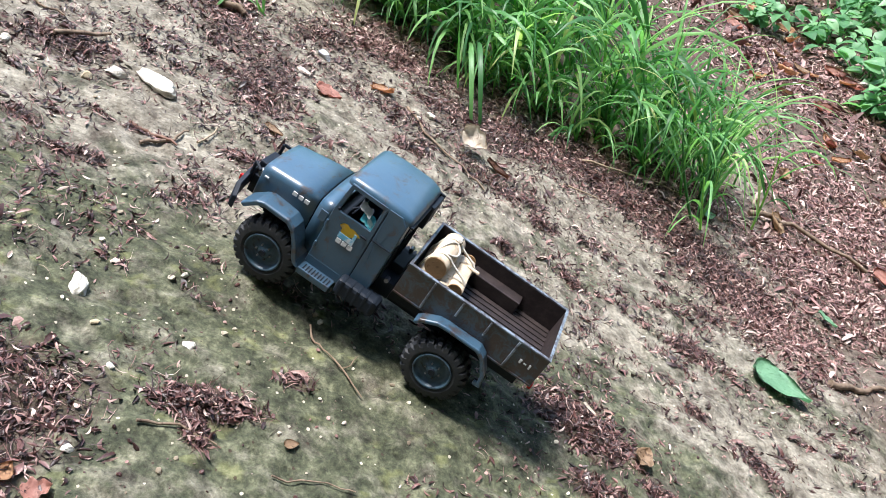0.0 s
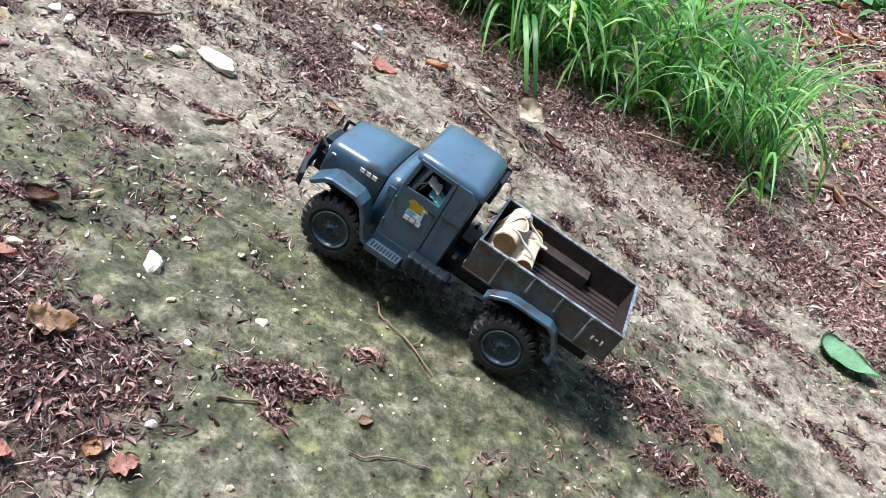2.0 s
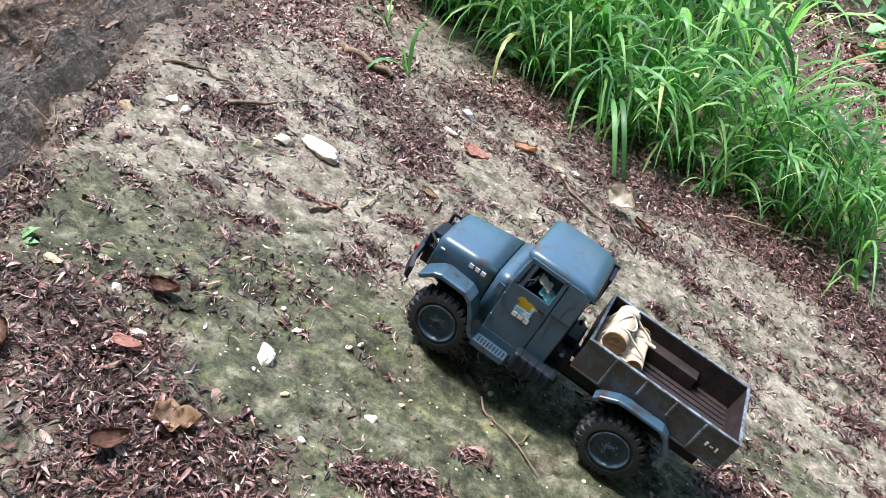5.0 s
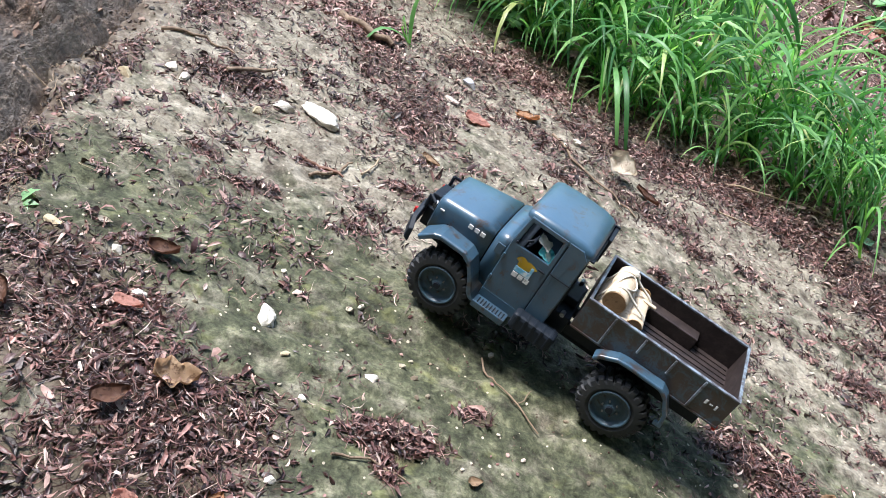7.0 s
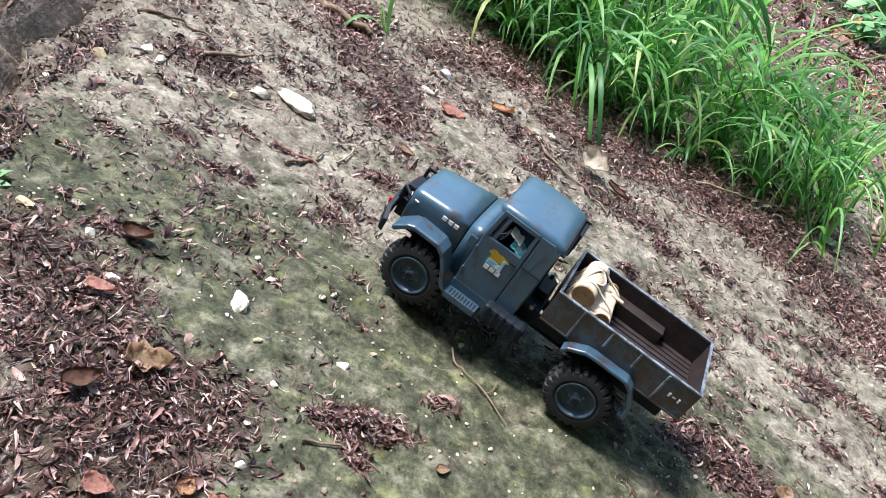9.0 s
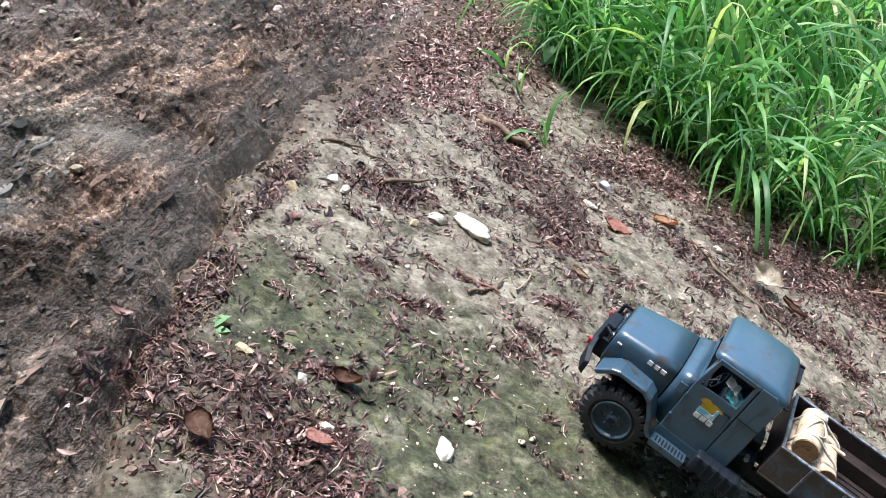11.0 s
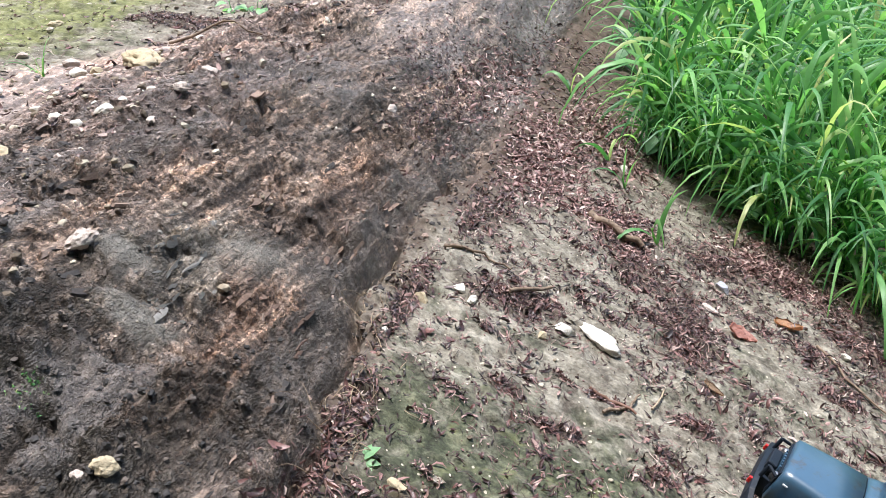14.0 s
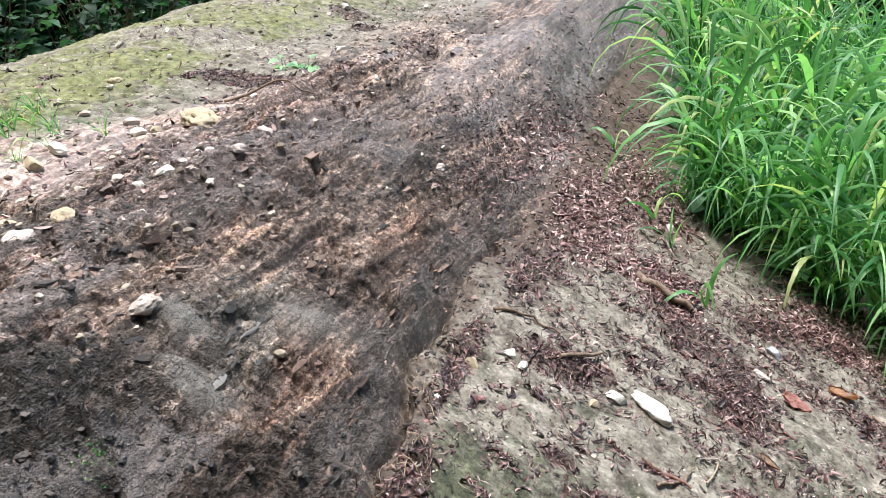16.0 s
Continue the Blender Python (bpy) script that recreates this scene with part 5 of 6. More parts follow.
rng = random.Random(5)
back, front, low = [], [], []
while len(back) < 280:
    x, y = rng.uniform(-0.45, 0.8), rng.uniform(1.1, 3.0)
    e = float(grass_edge(np.array([x]))[0])
    if y > e + 0.10 and x < 0.38 + 0.12 * (y - 1.2):
        back.append((x, y, min(1.0, 0.50 + 0.75 * (y - e))))
while len(front) < 96:
    x = rng.uniform(-0.30, 0.46)
    if x > 0.12 and rng.random() < 0.5:
        continue
    e = float(grass_edge(np.array([x]))[0])
    front.append((x, e + rng.uniform(0.0, 0.16), rng.uniform(0.5, 1.0)))
while len(low) < 64:
    x = rng.uniform(-0.30, 0.52)
    e = float(grass_edge(np.array([x]))[0])
    low.append((x, e + rng.uniform(-0.05, 0.10), rng.uniform(0.4, 1.0)))
grass_plants("tall_grass", back, 0.40, 0.26, 0.0105, 8, 1, "dense tall bright green grass with arching blades")
grass_plants("grass_fringe", front, 0.15, 0.19, 0.0080, 6, 2, "arching green grass blades hanging over the bank", Vector((0, -0.5, 0)))
grass_plants("short_grass", low, 0.07, 0.12, 0.0050, 6, 3, "short fine grass tufts at the edge of the litter")
tuft = [(rng.gauss(0.45, 0.05), rng.gauss(1.25, 0.08), rng.uniform(0.6, 1.0)) for _ in range(36)]
grass_plants("fine_grass_tuft", tuft, 0.20, 0.20, 0.0048, 6, 4, "tuft of fine light green grass at the end of the bank", Vector((0.0, -0.25, 0)))
few = [(-1.05 + rng.gauss(0, 0.05), 0.80 + rng.gauss(0, 0.05), rng.uniform(0.4, 1)) for _ in range(48)]
grass_plants("sparse_grass", few, 0.012, 0.042, 0.0010, 4, 6, "thin sparse grass on the muddy hilltop")
sprigs = [(-0.300, 1.235, 0.5), (-0.420, 1.55, 0.5), (-0.245, 1.09, 0.55), (-0.33, 1.30, 0.35)]
grass_plants("grass_sprigs", sprigs, 0.06, 0.10, 0.0075, 3, 7, "single drooping grass shoots growing through litter")
# fine rootlets that hang in the crack
V, F = [], []
for _ in range(110):
    y = rng.uniform(0.34, 0.78)
    x = float(ledge(np.array([y]))[0]) + rng.gauss(0.008, 0.012)
    g, reach = rng.uniform(0, 6.28), rng.uniform(0.008, 0.026)
    a, b = Vector((x, y, at(x, y) + 0.001)), Vector((x + math.cos(g) * reach, y + math.sin(g) * reach, 0))
    b.z = at(b.x, b.y) + 0.001
    stalk(V, F, a, b, Vector((rng.uniform(-0.5, 0.5), rng.uniform(-0.5, 0.5), 0.6)) * reach * 0.4, rng.uniform(0.0003, 0.0007), 8)
tagged(new("rootlets", mesh_of("rootlets", V, F, DRY_STEM)), "thin curled brown roots along the earth crack", "roots", kind="stuff")
moss = [(-0.617 + rng.gauss(0, 0.005), 0.390 + rng.gauss(0, 0.006), rng.uniform(0.4, 1)) for _ in range(150)]
grass_plants("moss_tuft", moss, 0.002, 0.004, 0.0009, 5, 9, "small bright green moss tuft between clay lumps")
# two long blades that hang over the bank
V, F = [], []
for bx, bz in ((0.044, 0.082), (0.057, 0.088)):
    ribbon(V, F, Vector((bx, 1.16, at(bx, 1.16) + bz)), Vector((0, -0.4, -0.4)), Vector((0, -1, 0.75)).normalized(), 0.225, 0.0075, 5.6, 0.1, 12)
ribbon(V, F, Vector((0.026, 1.15, at(0.026, 1.15))), Vector((0, -0.6, 0)), Vector((0, 0, 1)), 0.13, 0.004, 0.6, 0.1, 6)
tagged(new("hanging_grass_blade", mesh_of("hanging_grass_blade", V, F, GRASS)), "pair of grass blades hanging straight down the bank", "grass")


# ---- broad-leaved weeds and bushes ----
def leaf_patch(V, F, p, way, up, length, width):
    """A small pointed leaf, folded along its midrib."""
    b0 = len(V)
    side = way.cross(up).normalized()
    for s, w, dz in ((0.0, 0.10, 0.0), (0.3, 1.0, 0.06), (0.62, 0.85, 0.05), (1.0, 0.04, -0.10)):
        c = p + way * (length * s) + up * (length * dz)
        V.append((c - side * width * w * 0.5 + up * width * 0.12 * w)[:])
        V.append(c[:])
        V.append((c + side * width * w * 0.5 + up * width * 0.12 * w)[:])
    for i in range(3):
        a = b0 + i * 3
        F.append((a, a + 1, a + 4, a + 3))
        F.append((a + 1, a + 2, a + 5, a + 4))


def leafy(name, x, y, wide, high, stems, per, size, mat, seed, label, category, base=None):
    """Stems that fan out from one foot, with leaves along them."""
    rng = random.Random(seed)
    SV, SF, V, F = [], [], [], []
    z0 = at(x, y) - 0.01 if base is None else base
    for i in range(stems):
        a = Vector((x + rng.uniform(-0.3, 0.3) * wide, y + rng.uniform(-0.3, 0.3) * wide, z0))
        g = rng.uniform(0, 6.28)
        reach = wide * math.sqrt(rng.random())
        b = Vector((x + math.cos(g) * reach, y + math.sin(g) * reach, z0 + high * rng.uniform(0.35, 1.0)))
        bow = Vector((0, 0, high * 0.12))
        stalk(SV, SF, a, b, bow, size * 0.05)
        for j in range(per):
            s = 0.15 + 0.85 * (j + rng.random()) / per
            p = a.lerp(b, s) + bow * math.sin(s * math.pi)
            g2 = rng.uniform(0, 6.28)
            way = Vector((math.cos(g2), math.sin(g2), rng.uniform(-0.55, 0.35))).normalized()
            up = (Vector((rng.uniform(-0.35, 0.35), rng.uniform(-0.35, 0.35), 1)) - way * way.z).normalized()
            k = size * rng.uniform(0.55, 1.2)
            leaf_patch(V, F, p + way * size * 0.25, way, up, k, k * rng.uniform(0.5, 0.75))
    ob = root(name, Matrix.Identity(4))
    c = new("crown", mesh_of("crown", V, F, mat))
    c.parent = ob
    t = new("stem", mesh_of("stem", SV, SF, TWIG_BARK if high > 0.5 else mat))
    t.parent = ob
    c["kind"] = t["kind"] = "stuff"
    return tagged(ob, label, category, category + " plants")


for i, (x, y, w, h, s) in enumerate(((-0.22, 1.42, 0.05, 0.10, 0.035), (-0.24, 1.62, 0.07, 0.20, 0.045), (-0.10, 1.36, 0.06, 0.14, 0.035), (-0.27, 1.95, 0.08, 0.24, 0.055),
                                     (-0.16, 1.55, 0.08, 0.22, 0.045), (0.12, 1.30, 0.06, 0.14, 0.030), (0.40, 1.35, 0.07, 0.12, 0.028), (-0.30, 2.25, 0.10, 0.28, 0.060))):
    leafy("weed", x, y, w, h, 6, 5, s, WEED, 60 + i, "low broad-leaved green weed among the grass", "weed")
for i, (x, y, w, h, s) in enumerate(((1.42, 2.35, 0.16, 0.22, 0.075), (1.60, 2.75, 0.20, 0.25, 0.08), (1.25, 3.05, 0.15, 0.18, 0.07), (1.50, 2.05, 0.12, 0.12, 0.065), (1.9, 3.2, 0.3, 0.4, 0.09),
                                     (1.45, 3.5, 0.3, 0.4, 0.09), (1.15, 3.6, 0.3, 0.35, 0.08), (1.35, 1.75, 0.08, 0.06, 0.05), (1.75, 3.35, 0.3, 0.3, 0.09), (2.1, 3.7, 0.35, 0.4, 0.10), (1.9, 2.9, 0.25, 0.25, 0.085), (1.55, 3.15, 0.2, 0.15, 0.07), (2.4, 3.4, 0.35, 0.4, 0.10), (1.7, 4.0, 0.4, 0.5, 0.10), (2.3, 4.2, 0.4, 0.5, 0.11))):
    leafy("weed", x, y, w, h, 10, 6, s, WEED, 80 + i, "broad-leaved green weed growing from dead leaves", "weed")
for i, (x, y) in enumerate(((-0.905, 1.30), (-0.93, 1.27), (-0.86, 1.25))):
    leafy("seedling", x, y, 0.012, 0.028, 3, 3, 0.020, WEED, 95 + i, "tiny bright green seedling on the hilltop", "seedling")
leafy("seedling", -0.447, 0.485, 0.008, 0.010, 3, 3, 0.014, WEED, 99, "tiny light green sprig beside the crack", "seedling")
leafy("seedling", 0.145, 0.535, 0.006, 0.012, 2, 3, 0.012, WEED, 98, "tiny green shoot in bark litter", "seedling")

# dark bushes behind the hill and all round the clearing
r = random.Random(31)
for i in range(15):
    x = -2.1 - r.uniform(0, 1.3)
    y = 0.4 + i * 0.27 + r.uniform(-0.15, 0.15)
    leafy("bush", x, y, r.uniform(0.35, 0.55), r.uniform(0.75, 1.15) + 0.35 * max(0, -2.2 - x), 44, 24, r.uniform(0.045, 0.075), BUSH, 200 + i, "dark green leafy bush behind the hilltop", "bush", base=at(x, y) - 0.05)
for i in range(13):
    g = radians(62 - i * 12)
    x, y = 0.6 + 4.2 * math.cos(g) + r.uniform(-0.4, 0.4), 1.6 + 3.6 * math.sin(g) + r.uniform(-0.4, 0.4)
    if y < 0.2:
        continue
    leafy("bush", x, y, r.uniform(0.6, 0.9), r.uniform(0.9, 1.5), 40, 15, r.uniform(0.09, 0.14), BUSH, 230 + i, "dark green leafy bush at the edge of the clearing", "bush")
for i in range(7):
    x, y = -1.9 + i * 0.55 + r.uniform(-0.2, 0.2), 4.4 + r.uniform(-0.4, 0.5)
    leafy("bush", x, y, 0.7, r.uniform(0.8, 1.3), 40, 15, r.uniform(0.09, 0.13), BUSH, 260 + i, "dark green leafy bush beyond the grass", "bush")


# added woods that close the clearing: higher behind the camera, low beyond the grass
# mostly out of view; their heights are set to block or admit low skylight
def woods(name, a0, a1, near, far, high, count, size, seed, label):
    r = random.Random(seed)
    V, F = [], []
    for i in range(count):
        g = radians(r.uniform(a0, a1))
        d = r.uniform(near, far)
        h = high * (1 + 0.25 * math.sin(g * 9 + seed) + 0.2 * math.sin(g * 23)) * r.random() ** 0.8
        p = Vector((-0.2 + d * math.cos(g), 0.8 + d * math.sin(g), -1.5 + h))
        g2 = r.uniform(0, 6.28)
        way = Vector((math.cos(g2), math.sin(g2), r.uniform(-0.7, 0.2))).normalized()
        up = (Vector((r.uniform(-0.6, 0.6), r.uniform(-0.6, 0.6), 1)) - way * way.z).normalized()
        k = size * r.uniform(0.6, 1.3)
        leaf_patch(V, F, p, way, up, k, k * 0.7)
    return tagged(new(name, mesh_of(name, V, F, BUSH)), label, "woods", kind="stuff")


woods("added_woods", 130, 205, 5.0, 7.5, 6.0, 8000, 0.5, 1, "added dark foliage behind the hill that limits low skylight")
woods("added_woods", 205, 350, 4.5, 7.5, 11.0, 13000, 0.58, 2, "added unseen tall foliage behind the slope that blocks low skylight")
woods("added_woods", -10, 130, 6.5, 9.0, 2.4, 6000, 0.42, 3, "added dark foliage beyond the grass, kept low to admit skylight")

# ---- the model truck ----
def box(bm, x0, x1, y0, y1, z0, z1, bevel=0.0, seg=2):
    """Adds a box to bm, its edges rounded."""
    g = bmesh.ops.create_cube(bm, size=1)["verts"]
    for v in g:
        v.co = Vector(((x0 + x1) / 2 + v.co.x * (x1 - x0), (y0 + y1) / 2 + v.co.y * (y1 - y0), (z0 + z1) / 2 + v.co.z * (z1 - z0)))
    if bevel:
        e = list({k for v in g for k in v.link_edges})
        bmesh.ops.bevel(bm, geom=e, offset=bevel, segments=seg, profile=0.5, affect="EDGES")


def boxed(*rows, bevel=0.0006):
    bm = bmesh.new()
    for row in rows:
        box(bm, *row, bevel=bevel)
    return bm


def tube(bm, a, b, r, sides=12, r2=None):
    """A round bar from a to b."""
    a, b = Vector(a), Vector(b)
    m = Matrix.Translation((a + b) / 2) @ (b - a).to_track_quat("Z", "Y").to_matrix().to_4x4()
    bmesh.ops.create_cone(bm, cap_ends=True, segments=sides, radius1=r, radius2=r if r2 is None else r2, depth=(b - a).length, matrix=m)


def tubed(*rows, sides=12):
    bm = bmesh.new()
    for a, b, r in rows:
        tube(bm, a, b, r, sides)
    return bm


def rounded(hw, z0, z1, rad, crown=0.0, n=5, flare=0.0):
    """A section across the truck: flat bottom, straight sides, rounded shoulders and a crowned top, as (y, z)."""
    pts = [(-hw - flare, z0)]
    for i in range(n + 1):
        a = math.pi - i * math.pi / 2 / n
        pts.append((-hw + rad + rad * math.cos(a), z1 - rad + rad * math.sin(a)))
    pts += [(-0.5 * (hw - rad), z1 + crown * 0.75), (0.0, z1 + crown), (0.5 * (hw - rad), z1 + crown * 0.75)]
    for i in range(n + 1):
        a = math.pi / 2 - i * math.pi / 2 / n
        pts.append((hw - rad + rad * math.cos(a), z1 - rad + rad * math.sin(a)))
    return pts + [(hw + flare, z0)]


def loft(sections):
    """A shell through sections of (x, points), closed at both ends."""
    bm = bmesh.new()
    rings = [[bm.verts.new((x, y, z)) for y, z in pts] for x, pts in sections]
    k = len(rings[0])
    for a, b in zip(rings[:-1], rings[1:]):
        for i in range(k):
            bm.faces.new((a[i], a[(i + 1) % k], b[(i + 1) % k], b[i])).smooth = True
    bm.faces.new(rings[0])
    bm.faces.new(rings[-1])
    return bm


def plate(outline, hole, y0, y1, bevel=0.0005):
    """A plate in the side plane with an outline and a hole of as many corners, both (x, z), from y0 to y1."""
    bm = bmesh.new()
    rows = [[bm.verts.new((x, y, z)) for x, z in ring] for y in (y0, y1) for ring in (outline, hole)]
    o0, h0, o1, h1 = rows
    k = len(outline)
    for i in range(k):
        j = (i + 1) % k
        bm.faces.new((o0[i], o0[j], h0[j], h0[i]))
        bm.faces.new((o1[i], o1[j], h1[j], h1[i]))
        bm.faces.new((o0[i], o0[j], o1[j], o1[i]))
        bm.faces.new((h0[i], h0[j], h1[j], h1[i]))
    bmesh.ops.bevel(bm, geom=bm.edges[:], offset=bevel, segments=1, affect="EDGES")
    return bm


def bent(path, y0, y1, thick, lip=0.0):
    """A bent sheet: (x, z) points swept across from y0 to y1, with a turned-down lip along the outer edge."""
    bm = bmesh.new()
    top = [[bm.verts.new((x, y, z)) for x, z in path] for y in (y0, y0 + (y1 - y0) * 0.93, y1)]
    for v in top[2]:
        v.co.z -= thick * 0.6
    rows = top
    if lip:
        cx = sum(p[0] for p in path) / len(path)
        edge = []
        for x, z in path:
            k = 1 - lip / max(0.02, math.hypot(x - cx, z - 0.03))
            edge.append(bm.verts.new((cx + (x - cx) * k, y1, 0.03 + (z - 0.03) * k)))
        rows = top + [edge]
    for a, b in zip(rows[:-1], rows[1:]):
        for i in range(len(path) - 1):
            bm.faces.new((a[i], a[i + 1], b[i + 1], b[i]))
    bmesh.ops.recalc_face_normals(bm, faces=bm.faces[:])
    bmesh.ops.solidify(bm, geom=bm.faces[:], thickness=thick)
    bmesh.ops.bevel(bm, geom=[e for e in bm.edges if e.is_manifold and e.calc_face_angle(0) > 0.5], offset=thick * 0.3, segments=1, affect="EDGES")
    return bm


def lathe(profile, sides=40):
    """A body of revolution round the y axis from (radius, y) points."""
    bm = bmesh.new()
    rings = []
    for i in range(sides):
        a = i / sides * 2 * math.pi
        rings.append([bm.verts.new((r * math.cos(a), y, r * math.sin(a))) for r, y in profile])
    for i in range(sides):
        a, b = rings[i], rings[(i + 1) % sides]
        for j in range(len(profile) - 1):
            bm.faces.new((a[j], a[j + 1], b[j + 1], b[j])).smooth = True
    bmesh.ops.remove_doubles(bm, verts=bm.verts[:], dist=1e-6)
    return bm


def build_wheel(truck, x, y, sign):
    """A knobbly tyre on a dished steel wheel; sign is the outer side."""
    R, T = 0.0300, 0.0235
    hub = part("wheel", lathe([(0.0, -0.010), (0.012, -0.010), (0.012, 0.004), (0.0, 0.004)], 20), PLASTIC, truck)
    # tread blocks are raised out of the tyre's own skin
    side_pts = [(0.0165, T / 2 - 0.002), (0.0200, T / 2), (0.0235, T / 2 - 0.0004), (0.0255, T / 2 - 0.0012)]
    prof = [(r, -y) for r, y in side_pts] + [(0.0284 - 0.0022 * abs(q) ** 4, q * (T / 2 - 0.0022)) for q in (-1, -0.82, -0.78, -0.36, -0.32, -0.28, 0.28, 0.32, 0.36, 0.78, 0.82, 1)] + side_pts[::-1]
    tyre = lathe(prof, 144)
    for v in tyre.verts:
        rr = math.hypot(v.co.x, v.co.z)
        if rr < 0.0250:
            continue
        q = v.co.y / (T / 2)
        a = math.atan2(v.co.z, v.co.x) / (2 * math.pi) * 24
        shift = 0.5 if abs(q) < 0.30 else (0.18 if q > 0 else -0.18) + 0.25 * abs(q)
        on = ((a + shift) % 1.0) < 0.62 and not 0.28 < abs(q) < 0.33
        v.co.x, v.co.z = (v.co.x * (rr + 0.0018) / rr, v.co.z * (rr + 0.0018) / rr) if on else (v.co.x * (rr - 0.0006) / rr, v.co.z * (rr - 0.0006) / rr)
    for f in tyre.faces:
        f.smooth = False
    part("tyre", tyre, RUBBER, hub, "knobbly black rubber tyre dusted with mud")
    o = T / 2
    rim = lathe([(0.0172, -o + 0.003), (0.0172, o - 0.0005), (0.0163, o + 0.0002), (0.0152, o - 0.0010), (0.0145, o - 0.0045), (0.0105, o - 0.0055), (0.0085, o - 0.0035), (0.0058, o - 0.0030), (0.0045, o - 0.0012), (0.0, o - 0.0010)], 40)
    part("rim", rim, RIM, hub, "dished blue-grey wheel rim")
    bolts = bmesh.new()
    for i in range(6):
        a = i * math.pi / 3
        tube(bolts, (0.0068 * math.cos(a), o - 0.004, 0.0068 * math.sin(a)), (0.0068 * math.cos(a), o - 0.0012, 0.0068 * math.sin(a)), 0.0008, 6)
    part("wheel_bolts", bolts, STEEL, hub)
    part("hub_cap", tubed(((0, o - 0.002, 0), (0, o + 0.0008, 0), 0.0030), sides=10), PLASTIC, hub)
    hub.matrix_local = Matrix.Translation((x, y, 0.029)) @ Matrix.Rotation(0 if sign > 0 else math.pi, 4, "Z")
    return hub


TRUCK_POSE = Matrix(((-0.8238, -0.2984, 0.4819, -0.0716), (0.3694, -0.9275, 0.0573, 0.5504), (0.4299, 0.2252, 0.8743, 0.1045), (0, 0, 0, 1)))


def build_truck():
    t = root("toy_truck", Matrix.Identity(4))
    for x in (0.086, -0.086):
        for s in (1, -1):
            build_wheel(t, x, s * 0.0422, s)
        part("axle", tubed(((x, -0.034, 0.029), (x, 0.034, 0.029), 0.0035), ((x - 0.008, 0.004, 0.029), (x + 0.008, 0.004, 0.029), 0.0085)), PLASTIC, t)
        for s in (0.020, -0.020):
            spring = boxed((x - 0.026, x + 0.026, s - 0.0025, s + 0.0025, 0.0345, 0.0358), (x - 0.020, x + 0.020, s - 0.0025, s + 0.0025, 0.0332, 0.0345), (x - 0.013, x + 0.013, s - 0.0025, s + 0.0025, 0.0319, 0.0332), bevel=0.0003)
            part("leaf_spring", spring, PLASTIC, t)
    for s in (0.014, -0.014):
        part("frame_rail", boxed((-0.150, 0.122, s - 0.003, s + 0.003, 0.040, 0.050)), PLASTIC, t)
    part("drive_shaft", tubed(((-0.078, 0.004, 0.031), (0.078, 0.004, 0.031), 0.0022)), PLASTIC, t)
    part("gearbox", boxed((-0.012, 0.020, -0.013, 0.013, 0.026, 0.044), bevel=0.002), PLASTIC, t)
    part("radio_box", boxed((-0.020, 0.000, -0.030, 0.030, 0.046, 0.062), (-0.018, -0.006, -0.012, 0.012, 0.062, 0.070), bevel=0.001), PLASTIC, t)
    for s in (1, -1):
        part("cross_bolt", tubed(((-0.012, s * 0.028, 0.064), (-0.012, s * 0.034, 0.064), 0.0022), sides=6), STEEL, t)

    # bonnet, grille and front bumper
    part("bonnet", loft([(0.1235, rounded(0.0290, 0.058, 0.0860, 0.006, 0.0012)), (0.1222, rounded(0.0312, 0.056, 0.0886, 0.007, 0.0015)), (0.116, rounded(0.0322, 0.056, 0.0898, 0.007, 0.0018)),
                         (0.092, rounded(0.0345, 0.056, 0.0928, 0.007, 0.0022)), (0.0685, rounded(0.0366, 0.056, 0.0952, 0.0075, 0.0024))]), PAINT, t, "blue-grey bonnet with scuffed paint")
    part("bonnet_seam", loft([(0.0685, rounded(0.0360, 0.058, 0.0944, 0.0075, 0.0022)), (0.0672, rounded(0.0360, 0.058, 0.0944, 0.0075, 0.0022))]), PLASTIC, t)
    part("cowl", loft([(0.0672, rounded(0.0367, 0.050, 0.0953, 0.0075, 0.0024)), (0.0600, rounded(0.0385, 0.048, 0.0975, 0.008, 0.0022)), (0.0535, rounded(0.0395, 0.046, 0.0985, 0.006, 0.002))]), PAINT, t)
    grille = boxed((0.1232, 0.1248, -0.026, 0.026, 0.058, 0.083), bevel=0.0005)
    part("grille", grille, PLASTIC, t)
    for i in range(7):
        y = -0.0135 + i * 0.0045
        part("grille_bar", boxed((0.1245, 0.1262, y - 0.0010, y + 0.0010, 0.060, 0.081), bevel=0.0003), PAINT, t)
    for s in (1, -1):
        head = part("headlight", lathe([(0.0, 0.0030), (0.0030, 0.0026), (0.0042, 0.0014), (0.0048, 0.0), (0.0048, -0.003)], 20), STEEL, t)
        head.matrix_local = Matrix.Translation((0.1255, s * 0.0205, 0.0735)) @ Matrix.Rotation(-math.pi / 2, 4, "Z")
        part("side_marker", boxed((0.1150, 0.1190, s * 0.0327 - 0.0006, s * 0.0327 + 0.0006, 0.0790, 0.0805), bevel=0.0003), WHITE_MARK, t)
    bar = bmesh.new()
    rows = [[bar.verts.new(p) for p in ((x, y, z0), (x + 0.0045, y, z0 + 0.002), (x + 0.0045, y, z1 - 0.002), (x, y, z1))]
            for x, y, z0, z1 in ((0.1270, -0.0500, 0.0450, 0.0590), (0.1315, -0.0400, 0.0490, 0.0660), (0.1335, -0.0200, 0.0540, 0.0705), (0.1335, 0.0200, 0.0540, 0.0705), (0.1315, 0.0400, 0.0490, 0.0660), (0.1270, 0.0500, 0.0450, 0.0590))]
